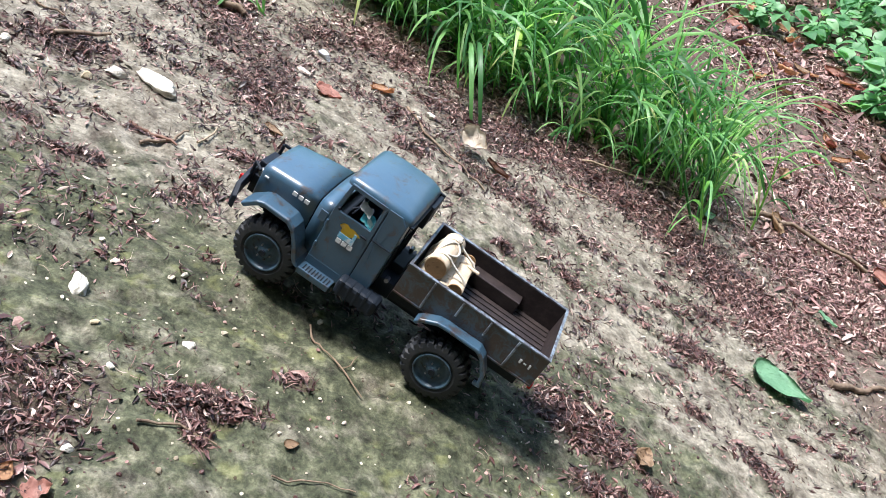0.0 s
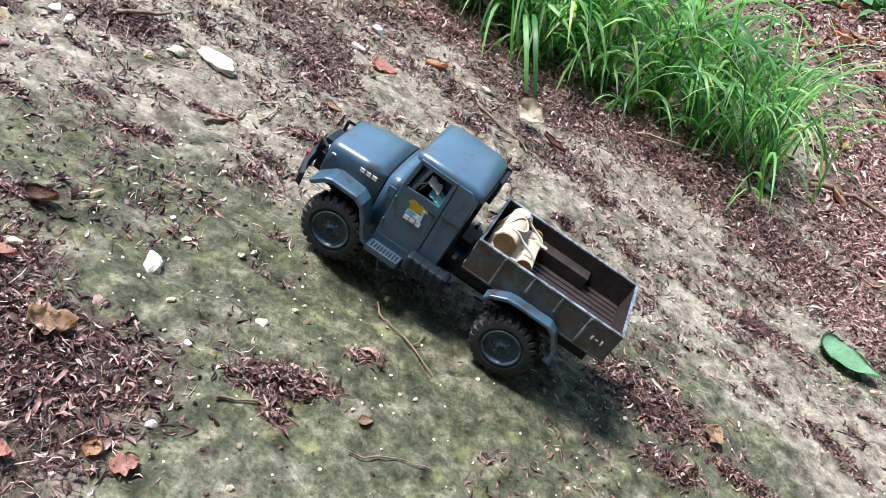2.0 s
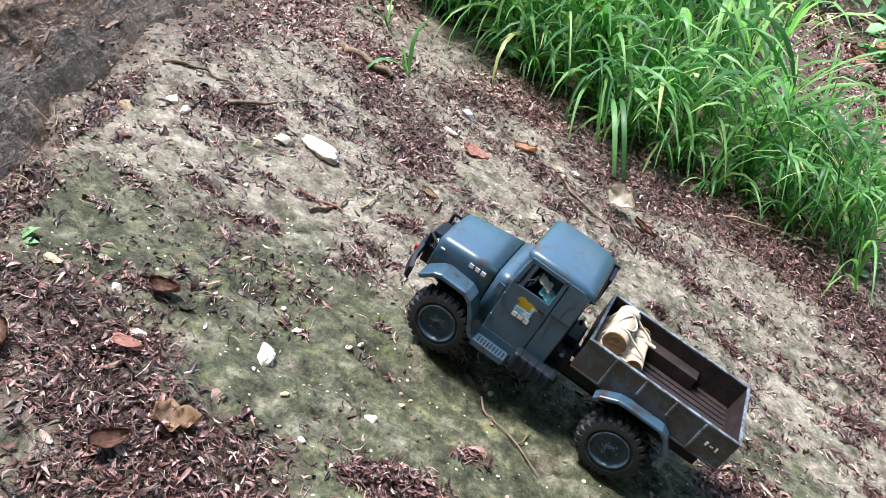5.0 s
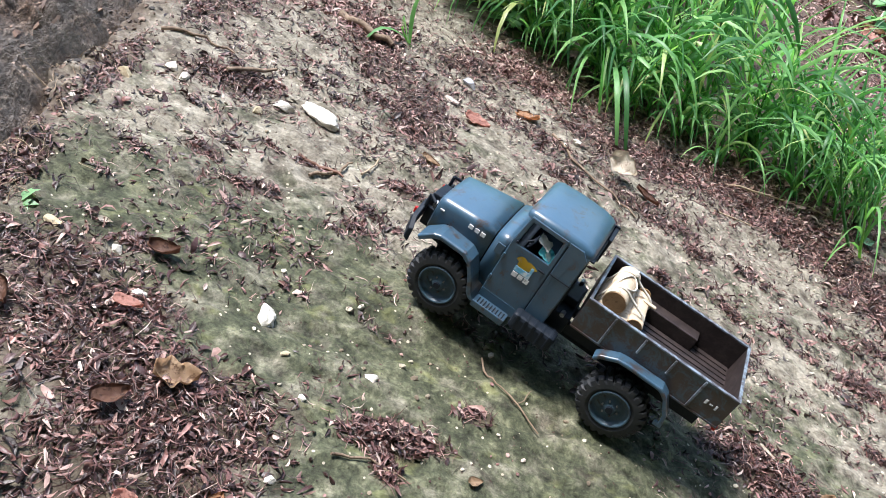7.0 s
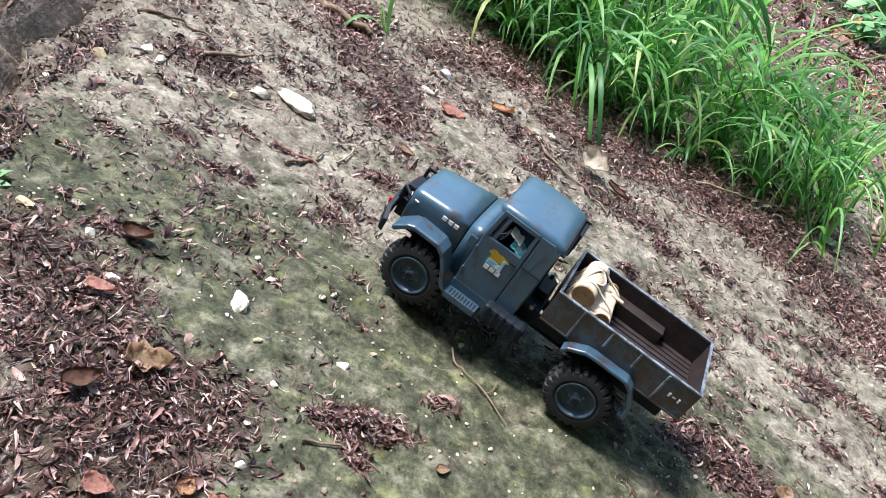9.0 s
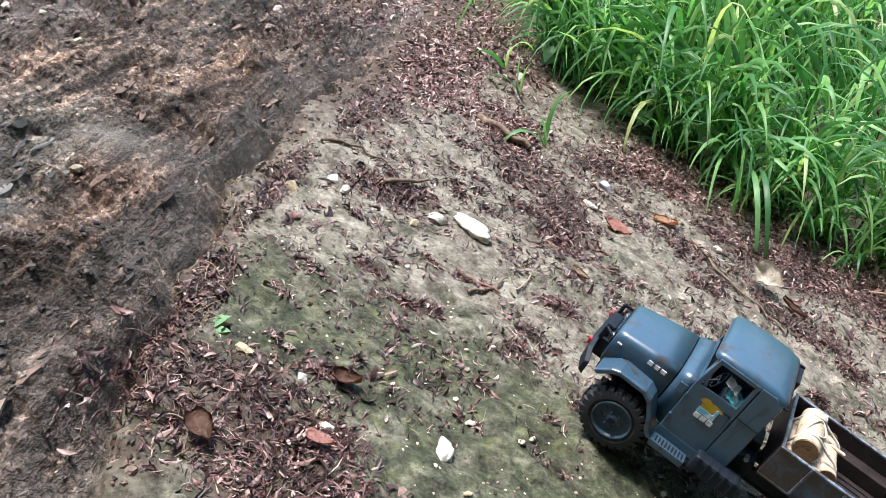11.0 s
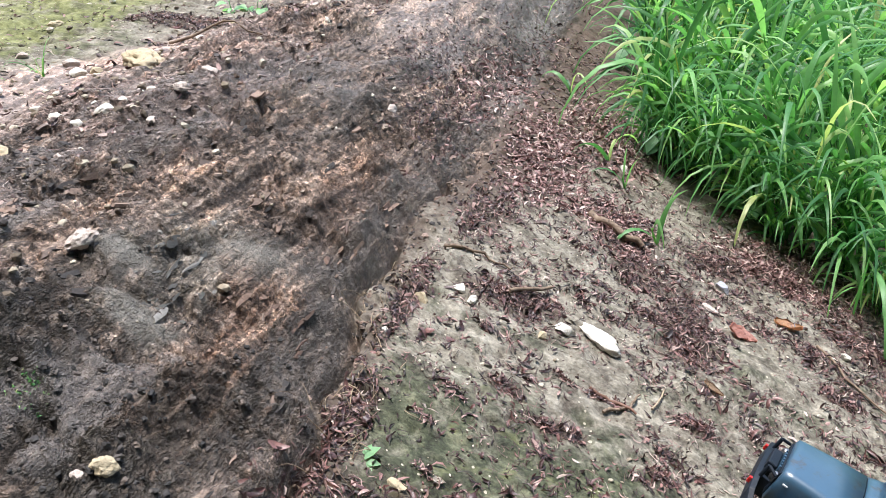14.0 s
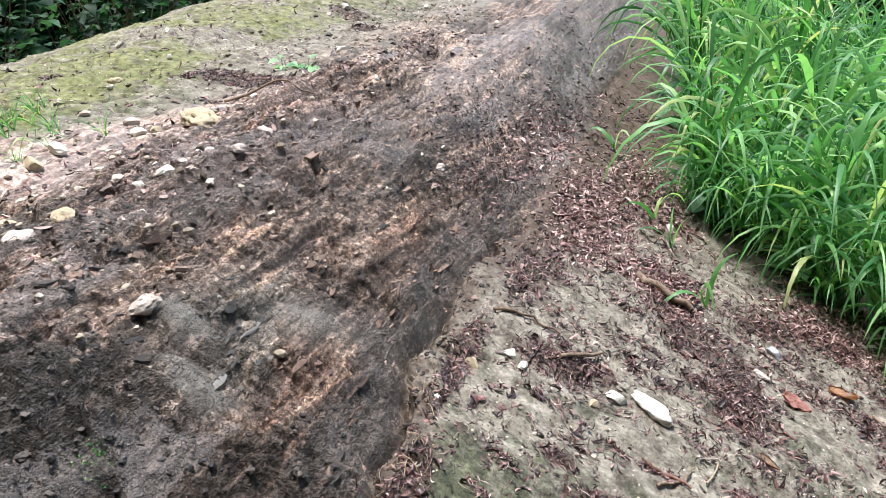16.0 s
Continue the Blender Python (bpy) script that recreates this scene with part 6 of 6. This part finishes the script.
    for a, b in zip(rows[:-1], rows[1:]):
        for i in range(4):
            bar.faces.new((a[i], a[(i + 1) % 4], b[(i + 1) % 4], b[i]))
    bar.faces.new(rows[0])
    bar.faces.new(rows[-1])
    bmesh.ops.recalc_face_normals(bar, faces=bar.faces[:])
    bmesh.ops.bevel(bar, geom=bar.edges[:], offset=0.0006, segments=1, affect="EDGES")
    bumper = part("bumper", bar, PLASTIC, t, "dark blue-grey front bumper with swept ends")
    part("winch", boxed((0.1265, 0.1345, -0.0125, 0.0125, 0.0690, 0.0775), bevel=0.0012), PLASTIC, bumper)
    for s in (1, -1):
        part("bumper_bracket", boxed((0.118, 0.133, s * 0.016 - 0.002, s * 0.016 + 0.002, 0.048, 0.066)), PLASTIC, bumper)
        part("tow_hook", boxed((0.1335, 0.1395, s * 0.0285 - 0.0015, s * 0.0285 + 0.0015, 0.0600, 0.0660), bevel=0.0008), RED_LENS, bumper, "small red tow hook")
        guard = tubed(((0.1335, s * 0.024, 0.068), (0.1330, s * 0.024, 0.0810), 0.0016), ((0.1330, s * 0.024, 0.0810), (0.1255, s * 0.028, 0.0790), 0.0014))
        part("brush_guard", guard, PLASTIC, bumper)

    # cab: doors with open windows, pillars, roof, back wall
    lower = [(0.0535, 0.0445), (0.0535, 0.0985), (0.0500, 0.1010), (0.0170, 0.1010), (0.0, 0.1010), (-0.0030, 0.0985), (-0.0030, 0.0560), (0.0040, 0.0445)]
    door_o = [(0.0545, 0.0450), (0.0545, 0.0975), (0.0505, 0.1265), (0.0160, 0.1265), (0.0155, 0.0450)]
    door_h = [(0.0500, 0.0985), (0.0500, 0.1000), (0.0475, 0.1225), (0.0195, 0.1225), (0.0195, 0.0990)]
    rear_o = [(0.0150, 0.0450), (0.0150, 0.1265), (0.0030, 0.1265), (-0.0035, 0.1200), (-0.0035, 0.0500)]
    rear_h = [(0.0100, 0.0700), (0.0100, 0.0701), (0.0099, 0.0701), (0.0099, 0.0700), (0.0100, 0.0699)]
    for s, side in ((1, "near"), (-1, "far")):
        y0, y1 = s * 0.0385, s * 0.0408
        door = part("door", plate(door_o, door_h, y0, y1), PAINT, t, "blue-grey cab door with an open window")
        part("door_seam", boxed((0.0148, 0.0157, min(y0, y1) + 0.0004, max(y0, y1) - 0.0004, 0.0455, 0.1255), bevel=0.0), PLASTIC, t)
        part("cab_corner", plate(rear_o, rear_h, y0, y1), PAINT, t)
        part("door_handle", boxed((0.0185, 0.0245, s * 0.0415 - 0.0008, s * 0.0415 + 0.0008, 0.0900, 0.0916), bevel=0.0004), PLASTIC, door)
        part("belt_line", boxed((-0.0035, 0.0150, s * 0.0411 - 0.0005, s * 0.0411 + 0.0005, 0.0930, 0.0938), bevel=0.0002), PLASTIC, t)
        part("hinge", boxed((0.0530, 0.0550, s * 0.0412 - 0.0009, s * 0.0412 + 0.0009, 0.0800, 0.0860), (0.0530, 0.0550, s * 0.0412 - 0.0009, s * 0.0412 + 0.0009, 0.0560, 0.0620), bevel=0.0004), PAINT, door)
        part("vent_panel", boxed((0.0560, 0.0630, s * 0.0395 - 0.0006, s * 0.0395 + 0.0006, 0.0800, 0.0900), bevel=0.0004), PAINT, t)
        part("pillar", loft([(0.0545, [(s * 0.0392, 0.097), (s * 0.0362, 0.097), (s * 0.0362, 0.0985), (s * 0.0392, 0.0985)]), (0.0505, [(s * 0.0390, 0.124), (s * 0.0365, 0.124), (s * 0.0365, 0.127), (s * 0.0390, 0.127)])]), PAINT, t)
        part("mirror", boxed((0.0490, 0.0510, s * 0.0415, s * 0.0440, 0.1005, 0.1030), bevel=0.0006), PLASTIC, door)
        if s > 0:
            mark = bmesh.new()
            bmesh.ops.create_circle(mark, cap_ends=True, segments=18, radius=1)
            for v in mark.verts:
                a = math.atan2(v.co.y, v.co.x)
                k = 0.0072 * (1 + 0.22 * math.sin(3 * a + 0.6) + 0.12 * math.sin(7 * a))
                v.co = Vector((0.0345 - k * 1.15 * math.cos(a), 0.0412, 0.0872 + k * 0.72 * math.sin(a)))
            bmesh.ops.solidify(mark, geom=mark.faces[:], thickness=0.0002)
            part("sticker", mark, YELLOW_MARK, door, "worn yellow and blue sticker")
            part("sticker", boxed((0.0265, 0.0290, 0.0409, 0.0414, 0.0770, 0.0885), (0.0290, 0.0410, 0.0409, 0.0414, 0.0775, 0.0825), bevel=0.0001), CYAN_MARK, door, "pale blue part of a worn sticker")
            part("lettering_bars", boxed(*[(0.0250 + i * 0.0055, 0.0295 + i * 0.0055, 0.0410, 0.0416, 0.0725, 0.0768) for i in range(3)], bevel=0.0001), WHITE_MARK, door, "white unreadable lettering under the sticker")
            for i, (x, z) in enumerate(((0.0890, 0.0835), (0.0830, 0.0840), (0.0770, 0.0845))):
                part("lettering_bar", boxed((x - 0.0021, x + 0.0021, 0.0349 + 0.0008 * i, 0.0358 + 0.0008 * i, z - 0.0014, z + 0.0022), bevel=0.0001), WHITE_MARK, t, "small white painted marking")
    part("back_wall", boxed((-0.0040, -0.0015, -0.0395, 0.0395, 0.0560, 0.1225), bevel=0.0006), PAINT, t)
    part("rear_window", boxed((-0.0050, -0.0038, -0.0220, 0.0220, 0.1010, 0.1180), bevel=0.0004), PLASTIC, t)
    for i in range(5):
        part("back_rib", boxed((-0.0058, -0.0040, -0.030 + i * 0.015 - 0.001, -0.030 + i * 0.015 + 0.001, 0.060, 0.097), bevel=0.0004), PLASTIC, t)
    part("roof", loft([(0.0560, rounded(0.0345, 0.1240, 0.1262, 0.0020, 0.0008)), (0.0545, rounded(0.0375, 0.1235, 0.1285, 0.0040, 0.0012)), (0.0500, rounded(0.0395, 0.1230, 0.1305, 0.0055, 0.0016)), (0.0300, rounded(0.0405, 0.1225, 0.1315, 0.0062, 0.0022)),
                       (0.0060, rounded(0.0405, 0.1220, 0.1308, 0.0062, 0.0020)), (-0.0030, rounded(0.0392, 0.1215, 0.1285, 0.0060, 0.0014)), (-0.0062, rounded(0.0370, 0.1215, 0.1255, 0.0036, 0.0008))]), PAINT, t, "pale blue-grey sheen on a smooth cab roof")
    part("rear_rack", boxed((-0.0110, -0.0070, -0.0360, -0.0080, 0.1000, 0.1235), (-0.0110, -0.0045, -0.0362, -0.0345, 0.0950, 0.1255)), PLASTIC, t)
    part("roof_lip", boxed((-0.0085, -0.0040, -0.0380, 0.0380, 0.1205, 0.1225), bevel=0.0007), PLASTIC, t)
    wind = plate([(-0.0372, 0.0985), (-0.0355, 0.1250), (0.0355, 0.1250), (0.0372, 0.0985)], [(-0.0335, 0.1015), (-0.0320, 0.1215), (0.0320, 0.1215), (0.0335, 0.1015)], -0.0010, 0.0010)
    bmesh.ops.transform(wind, matrix=Matrix(((0, 1, -0.14, 0.0675), (1, 0, 0, 0), (0, 0, 1, 0), (0, 0, 0, 1))), verts=wind.verts[:])
    part("windscreen_frame", wind, PAINT, t)
    part("cab_floor", boxed((-0.0015, 0.0535, -0.0383, 0.0383, 0.0500, 0.0525)), PLASTIC, t)
    part("dashboard", boxed((0.0440, 0.0530, -0.0370, 0.0370, 0.0780, 0.0940), bevel=0.002), PLASTIC, t)
    part("seat", boxed((0.0050, 0.0260, -0.0340, 0.0340, 0.0525, 0.0700), (0.0020, 0.0090, -0.0340, 0.0340, 0.0700, 0.1040), bevel=0.002), PLASTIC, t)
    ring = bmesh.new()
    for i in range(20):
        a, b = i / 20 * 2 * math.pi, (i + 1) / 20 * 2 * math.pi
        tube(ring, (0.0395 - 0.003 * math.sin(a), 0.018 + 0.0085 * math.cos(a), 0.0985 + 0.0080 * math.sin(a)), (0.0395 - 0.003 * math.sin(b), 0.018 + 0.0085 * math.cos(b), 0.0985 + 0.0080 * math.sin(b)), 0.0009, 6)
    tube(ring, (0.0395, 0.018, 0.0985), (0.046, 0.018, 0.092), 0.0012, 6)
    tube(ring, (0.0395, 0.0095, 0.0985), (0.0395, 0.0265, 0.0985), 0.0008, 6)
    part("steering_wheel", ring, PLASTIC, t)
    for name, mat, x0, z0, ln, seed in (("white_wrapper", WHITE_PAPER, 0.0375, 0.1150, 0.012, 1), ("cyan_wrapper", CYAN_PAPER, 0.0320, 0.1075, 0.014, 2)):
        bm = bmesh.new()
        g = [[bm.verts.new((x0 - ln * i / 7 + 0.0012 * noise.noise(Vector((i, j, seed))), 0.0392 - 0.0030 * j / 4 + 0.003 * noise.noise(Vector((i * 0.7, j * 0.9, seed * 5))), z0 - 0.40 * ln * i / 7 + (0.0065 + 0.004 * (seed - 1)) * (j / 4 - 0.5) + 0.0015 * noise.noise(Vector((i * 1.1, j, seed * 9))))) for j in range(5)] for i in range(8)]
        for i in range(7):
            for j in range(4):
                bm.faces.new((g[i][j], g[i + 1][j], g[i + 1][j + 1], g[i][j + 1])).smooth = True
        bmesh.ops.solidify(bm, geom=bm.faces[:], thickness=0.0003)
        part(name, bm, mat, t, "crumpled " + ("white" if seed == 1 else "white and cyan") + " wrapper inside the cab")

    # front fenders, running boards and side boxes
    for s in (1, -1):
        path = [(0.1210, 0.0600), (0.1165, 0.0640), (0.1095, 0.0700), (0.1035, 0.0725), (0.0790, 0.0722), (0.0720, 0.0680), (0.0640, 0.0560), (0.0580, 0.0430), (0.0540, 0.0385)]
        f = part("front_fender", bent(path, s * 0.0330, s * 0.0545, 0.0016, 0.0045), FENDER, t, "angular blue-grey front fender")
        part("inner_guard", boxed((0.062, 0.108, s * 0.0325 - 0.001, s * 0.0325 + 0.001, 0.050, 0.072)), PLASTIC, f)
        board = part("running_board", boxed((0.0235, 0.0545, min(s * 0.039, s * 0.0535), max(s * 0.039, s * 0.0535), 0.0360, 0.0385), (0.0235, 0.0545, s * 0.0530 - 0.0008, s * 0.0530 + 0.0008, 0.0330, 0.0390)), FENDER, t)
        for i in range(9):
            x = 0.0265 + i * 0.0030
            part("tread_bar", boxed((x - 0.0006, x + 0.0006, min(s * 0.044, s * 0.0525), max(s * 0.044, s * 0.0525), 0.0384, 0.0392), bevel=0.0002), PLASTIC, board)
        part("kick_plate", boxed((0.0160, 0.0545, s * 0.0400 - 0.0010, s * 0.0400 + 0.0010, 0.0370, 0.0470)), PAINT, t)
        box_part = part("side_box", boxed((-0.0190, 0.0205, min(s * 0.036, s * 0.0525), max(s * 0.036, s * 0.0525), 0.0360, 0.0515), bevel=0.0030), PLASTIC, t, "ribbed dark box below the cab")
        for i in range(5):
            x = -0.0145 + i * 0.0075
            part("box_rib", boxed((x - 0.0012, x + 0.0012, min(s * 0.037, s * 0.0528), max(s * 0.037, s * 0.0528), 0.0362, 0.0518), bevel=0.0004), PLASTIC, box_part)

    # cargo bed: plates, ribs, rim, slatted floor
    x0, x1, w, z0, z1 = -0.0213, -0.1574, 0.0432, 0.0675, 0.0976
    bed = part("cargo_bed", boxed((x1 + 0.001, x0 - 0.001, -w + 0.001, w - 0.001, z0 + 0.0005, z0 + 0.0025)), BED_INSIDE, t, "rusty brown open cargo bed with scuffed rims")
    for i in range(11):
        y = -0.0375 + i * 0.0075
        part("floor_slat", boxed((x1 + 0.003, x0 - 0.003, y - 0.0028, y + 0.0028, z0 + 0.0024, z0 + 0.0038), bevel=0.0004), BED_INSIDE, bed)
    for s in (1, -1):
        part("bed_side", boxed((x1, x0, min(s * w, s * (w - 0.0018)), max(s * w, s * (w - 0.0018)), z0, z1), bevel=0.0003), BED_PAINT, bed, "blue-grey bed side worn to dark brown")
        part("bed_lining", boxed((x1 + 0.002, x0 - 0.002, s * (w - 0.0021) - 0.0002, s * (w - 0.0021) + 0.0002, z0 + 0.0030, z1 - 0.0010), bevel=0.0), BED_INSIDE, bed)
        part("bed_rim", boxed((x1 - 0.0004, x0 + 0.0004, s * (w - 0.0006) - 0.0016, s * (w - 0.0006) + 0.0016, z1 - 0.0008, z1 + 0.0008), bevel=0.0004), EDGE, bed)
        for x in (-0.0475, -0.0750, -0.1020, -0.1290):
            part("bed_rib", boxed((x - 0.0010, x + 0.0010, min(s * w, s * (w + 0.0014)), max(s * w, s * (w + 0.0014)), z0 + (0.001 if x in (-0.0475, -0.1290) else 0.014), z1 - 0.001), bevel=0.0004), EDGE, bed)
        part("bottom_rail", boxed((x1, x0, s * (w - 0.0006) - 0.0014, s * (w - 0.0006) + 0.0014, z0 - 0.0012, z0 + 0.0006), bevel=0.0004), BED_PAINT, bed)
        path = [(-0.0490, 0.0620), (-0.0530, 0.0668), (-0.0660, 0.0735), (-0.0740, 0.0745), (-0.1060, 0.0745), (-0.1130, 0.0700), (-0.1220, 0.0560), (-0.1245, 0.0450)]
        part("rear_fender", bent(path, s * 0.0425, s * 0.0545, 0.0016, 0.0035), FENDER, bed, "angular blue-grey rear fender")
        part("fender_foot", boxed((-0.1250, -0.1180, s * 0.0500 - 0.0014, s * 0.0500 + 0.0014, 0.0410, 0.0450), bevel=0.0005), FENDER, bed)
        part("white_dashes", boxed((-0.1395, -0.1375, s * 0.0436 - 0.0003, s * 0.0436 + 0.0003, 0.0800, 0.0840), (-0.1440, -0.1415, s * 0.0436 - 0.0003, s * 0.0436 + 0.0003, 0.0812, 0.0824), (-0.1480, -0.1465, s * 0.0436 - 0.0003, s * 0.0436 + 0.0003, 0.0795, 0.0840), bevel=0.0001), WHITE_MARK, bed, "small white painted dashes")
    part("front_board", boxed((x0 - 0.0018, x0, -w + 0.0018, w - 0.0018, z0, z1), bevel=0.0003), BED_INSIDE, bed)
    part("front_rim", boxed((x0 - 0.0022, x0 + 0.0004, -w + 0.0010, w - 0.0010, z1 - 0.0008, z1 + 0.0008), bevel=0.0004), EDGE, bed)
    gate = part("tailgate", boxed((x1, x1 + 0.0018, -w + 0.0018, w - 0.0018, z0, z1), bevel=0.0003), BED_INSIDE, bed, "dark brown tailgate with scuffed rim")
    part("tailgate_rim", boxed((x1 - 0.0004, x1 + 0.0022, -w + 0.0010, w - 0.0010, z1 - 0.0008, z1 + 0.0008), bevel=0.0004), EDGE, bed)
    part("wheel_well", boxed((-0.1180, -0.0680, -0.0410, -0.0270, z0 + 0.003, z0 + 0.0160), bevel=0.0008), BED_INSIDE, bed, "dark box along the bed wall")
    for s in (0.014, -0.014):
        part("bed_support", boxed((-0.148, -0.026, s - 0.003, s + 0.003, 0.050, z0 - 0.001)), PLASTIC, bed)
        part("tail_lamp", boxed((x1 - 0.0030, x1 + 0.0005, s * 2.4 - 0.003, s * 2.4 + 0.003, 0.0590, 0.0650), bevel=0.0008), RED_LENS, bed)
    t.matrix_world = TRUCK_POSE
    return tagged(t, "weathered blue-grey toy military truck climbing the mossy slope", "toy truck")


truck = build_truck()


# ---- the tied logs in the cargo bed ----
def log_bm(length, radius, seed, split=False):
    bm = bmesh.new()
    k = 18
    rings = []
    for i in range(9):
        s = i / 8 - 0.5
        ring = []
        for j in range(k):
            a = j / k * 2 * math.pi
            rr = radius * (1 + 0.06 * noise.noise(Vector((math.cos(a) * 2, math.sin(a) * 2, s * 3 + seed))) + (0.16 * noise.noise(Vector((math.cos(a) * 4, math.sin(a) * 4, s * 2 + seed * 3))) if split else 0))
            x, z = rr * math.cos(a), rr * math.sin(a)
            if split and z > 0.25 * radius:
                z = 0.25 * radius + 0.25 * (z - 0.25 * radius)
            ring.append(bm.verts.new((x, s * length + (0.0015 * noise.noise(Vector((a, seed, 0))) if i in (0, 8) else 0), z)))
        rings.append(ring)
    for a, b in zip(rings[:-1], rings[1:]):
        for j in range(k):
            bm.faces.new((a[j], a[(j + 1) % k], b[(j + 1) % k], b[j])).smooth = True
    bm.faces.new(rings[0])
    bm.faces.new(rings[-1])
    return bm


bundle = root("log_bundle", Matrix.Identity(4))
for x, y, z, ln, rad, split in ((-0.0400, -0.002, 0.0960, 0.052, 0.0100, False), (-0.0345, 0.000, 0.0795, 0.054, 0.0085, False), (-0.0525, -0.001, 0.0805, 0.056, 0.0092, False), (-0.0610, -0.002, 0.0885, 0.054, 0.0070, True)):
    log = part("log", log_bm(ln, rad, x * 900, split), LOG_WOOD, bundle)
    log.matrix_local = Matrix.Translation((x, y, z)) @ Matrix.Rotation(radians(4 * math.sin(x * 700)), 4, "Z")
    for e in (1, -1):
        end = part("cut_end", tubed(((0, e * (ln / 2 - 0.0005), 0), (0, e * (ln / 2 + 0.0006), 0), rad * 0.93), sides=18), LOG_END, log, "brown cut face")
part("splinter", boxed((-0.0730, -0.0600, -0.018, -0.014, 0.0900, 0.0925), bevel=0.0010), LOG_WOOD, bundle, "jagged splinter of pale wood")


def cord(name, pts, r):
    cu = bpy.data.curves.new(name, "CURVE")
    cu.dimensions, cu.bevel_depth, cu.bevel_resolution = "3D", r, 2
    sp = cu.splines.new("NURBS")
    sp.points.add(len(pts) - 1)
    for i, p in enumerate(pts):
        sp.points[i].co = (*p, 1)
    sp.use_cyclic_u, sp.order_u = True, 3
    tmp = bpy.data.objects.new("tmp", cu)
    me = bpy.data.meshes.new_from_object(tmp)
    bpy.data.objects.remove(tmp)
    me.materials.clear()
    me.materials.append(ROPE)
    ob = new(name, me)
    ob.parent = bundle
    return ob


for y in (0.014, -0.017):
    j = lambda k: 0.0012 * math.sin(k * 5 + y * 400)
    cord("rope", [(-0.0255, y + j(1), 0.079), (-0.0285, y + j(2), 0.092), (-0.0330, y + j(3), 0.1045), (-0.0420, y + j(4), 0.1072), (-0.0520, y + j(5), 0.1000), (-0.0660, y + j(6), 0.0945), (-0.0690, y + j(7), 0.0870), (-0.0600, y + j(8), 0.0725), (-0.0450, y + j(9), 0.0708), (-0.0300, y + j(10), 0.0708)], 0.0011)
cord("rope", [(-0.0300, 0.014, 0.0990), (-0.0350, 0.0, 0.1068), (-0.0420, -0.014, 0.1070), (-0.0500, -0.008, 0.1020), (-0.0480, 0.006, 0.1040), (-0.0400, 0.013, 0.1070)], 0.0009)
knot = bmesh.new()
bmesh.ops.create_icosphere(knot, subdivisions=2, radius=0.0030)
for v in knot.verts:
    v.co = Vector((-0.0430, -0.0165, 0.1075)) + v.co * (1 + 0.5 * noise.noise(v.co * 900))
part("knot", knot, ROPE, bundle)
bundle.matrix_world = TRUCK_POSE
tagged(bundle, "small bundle of peeled logs tied with rope in the truck bed", "logs")
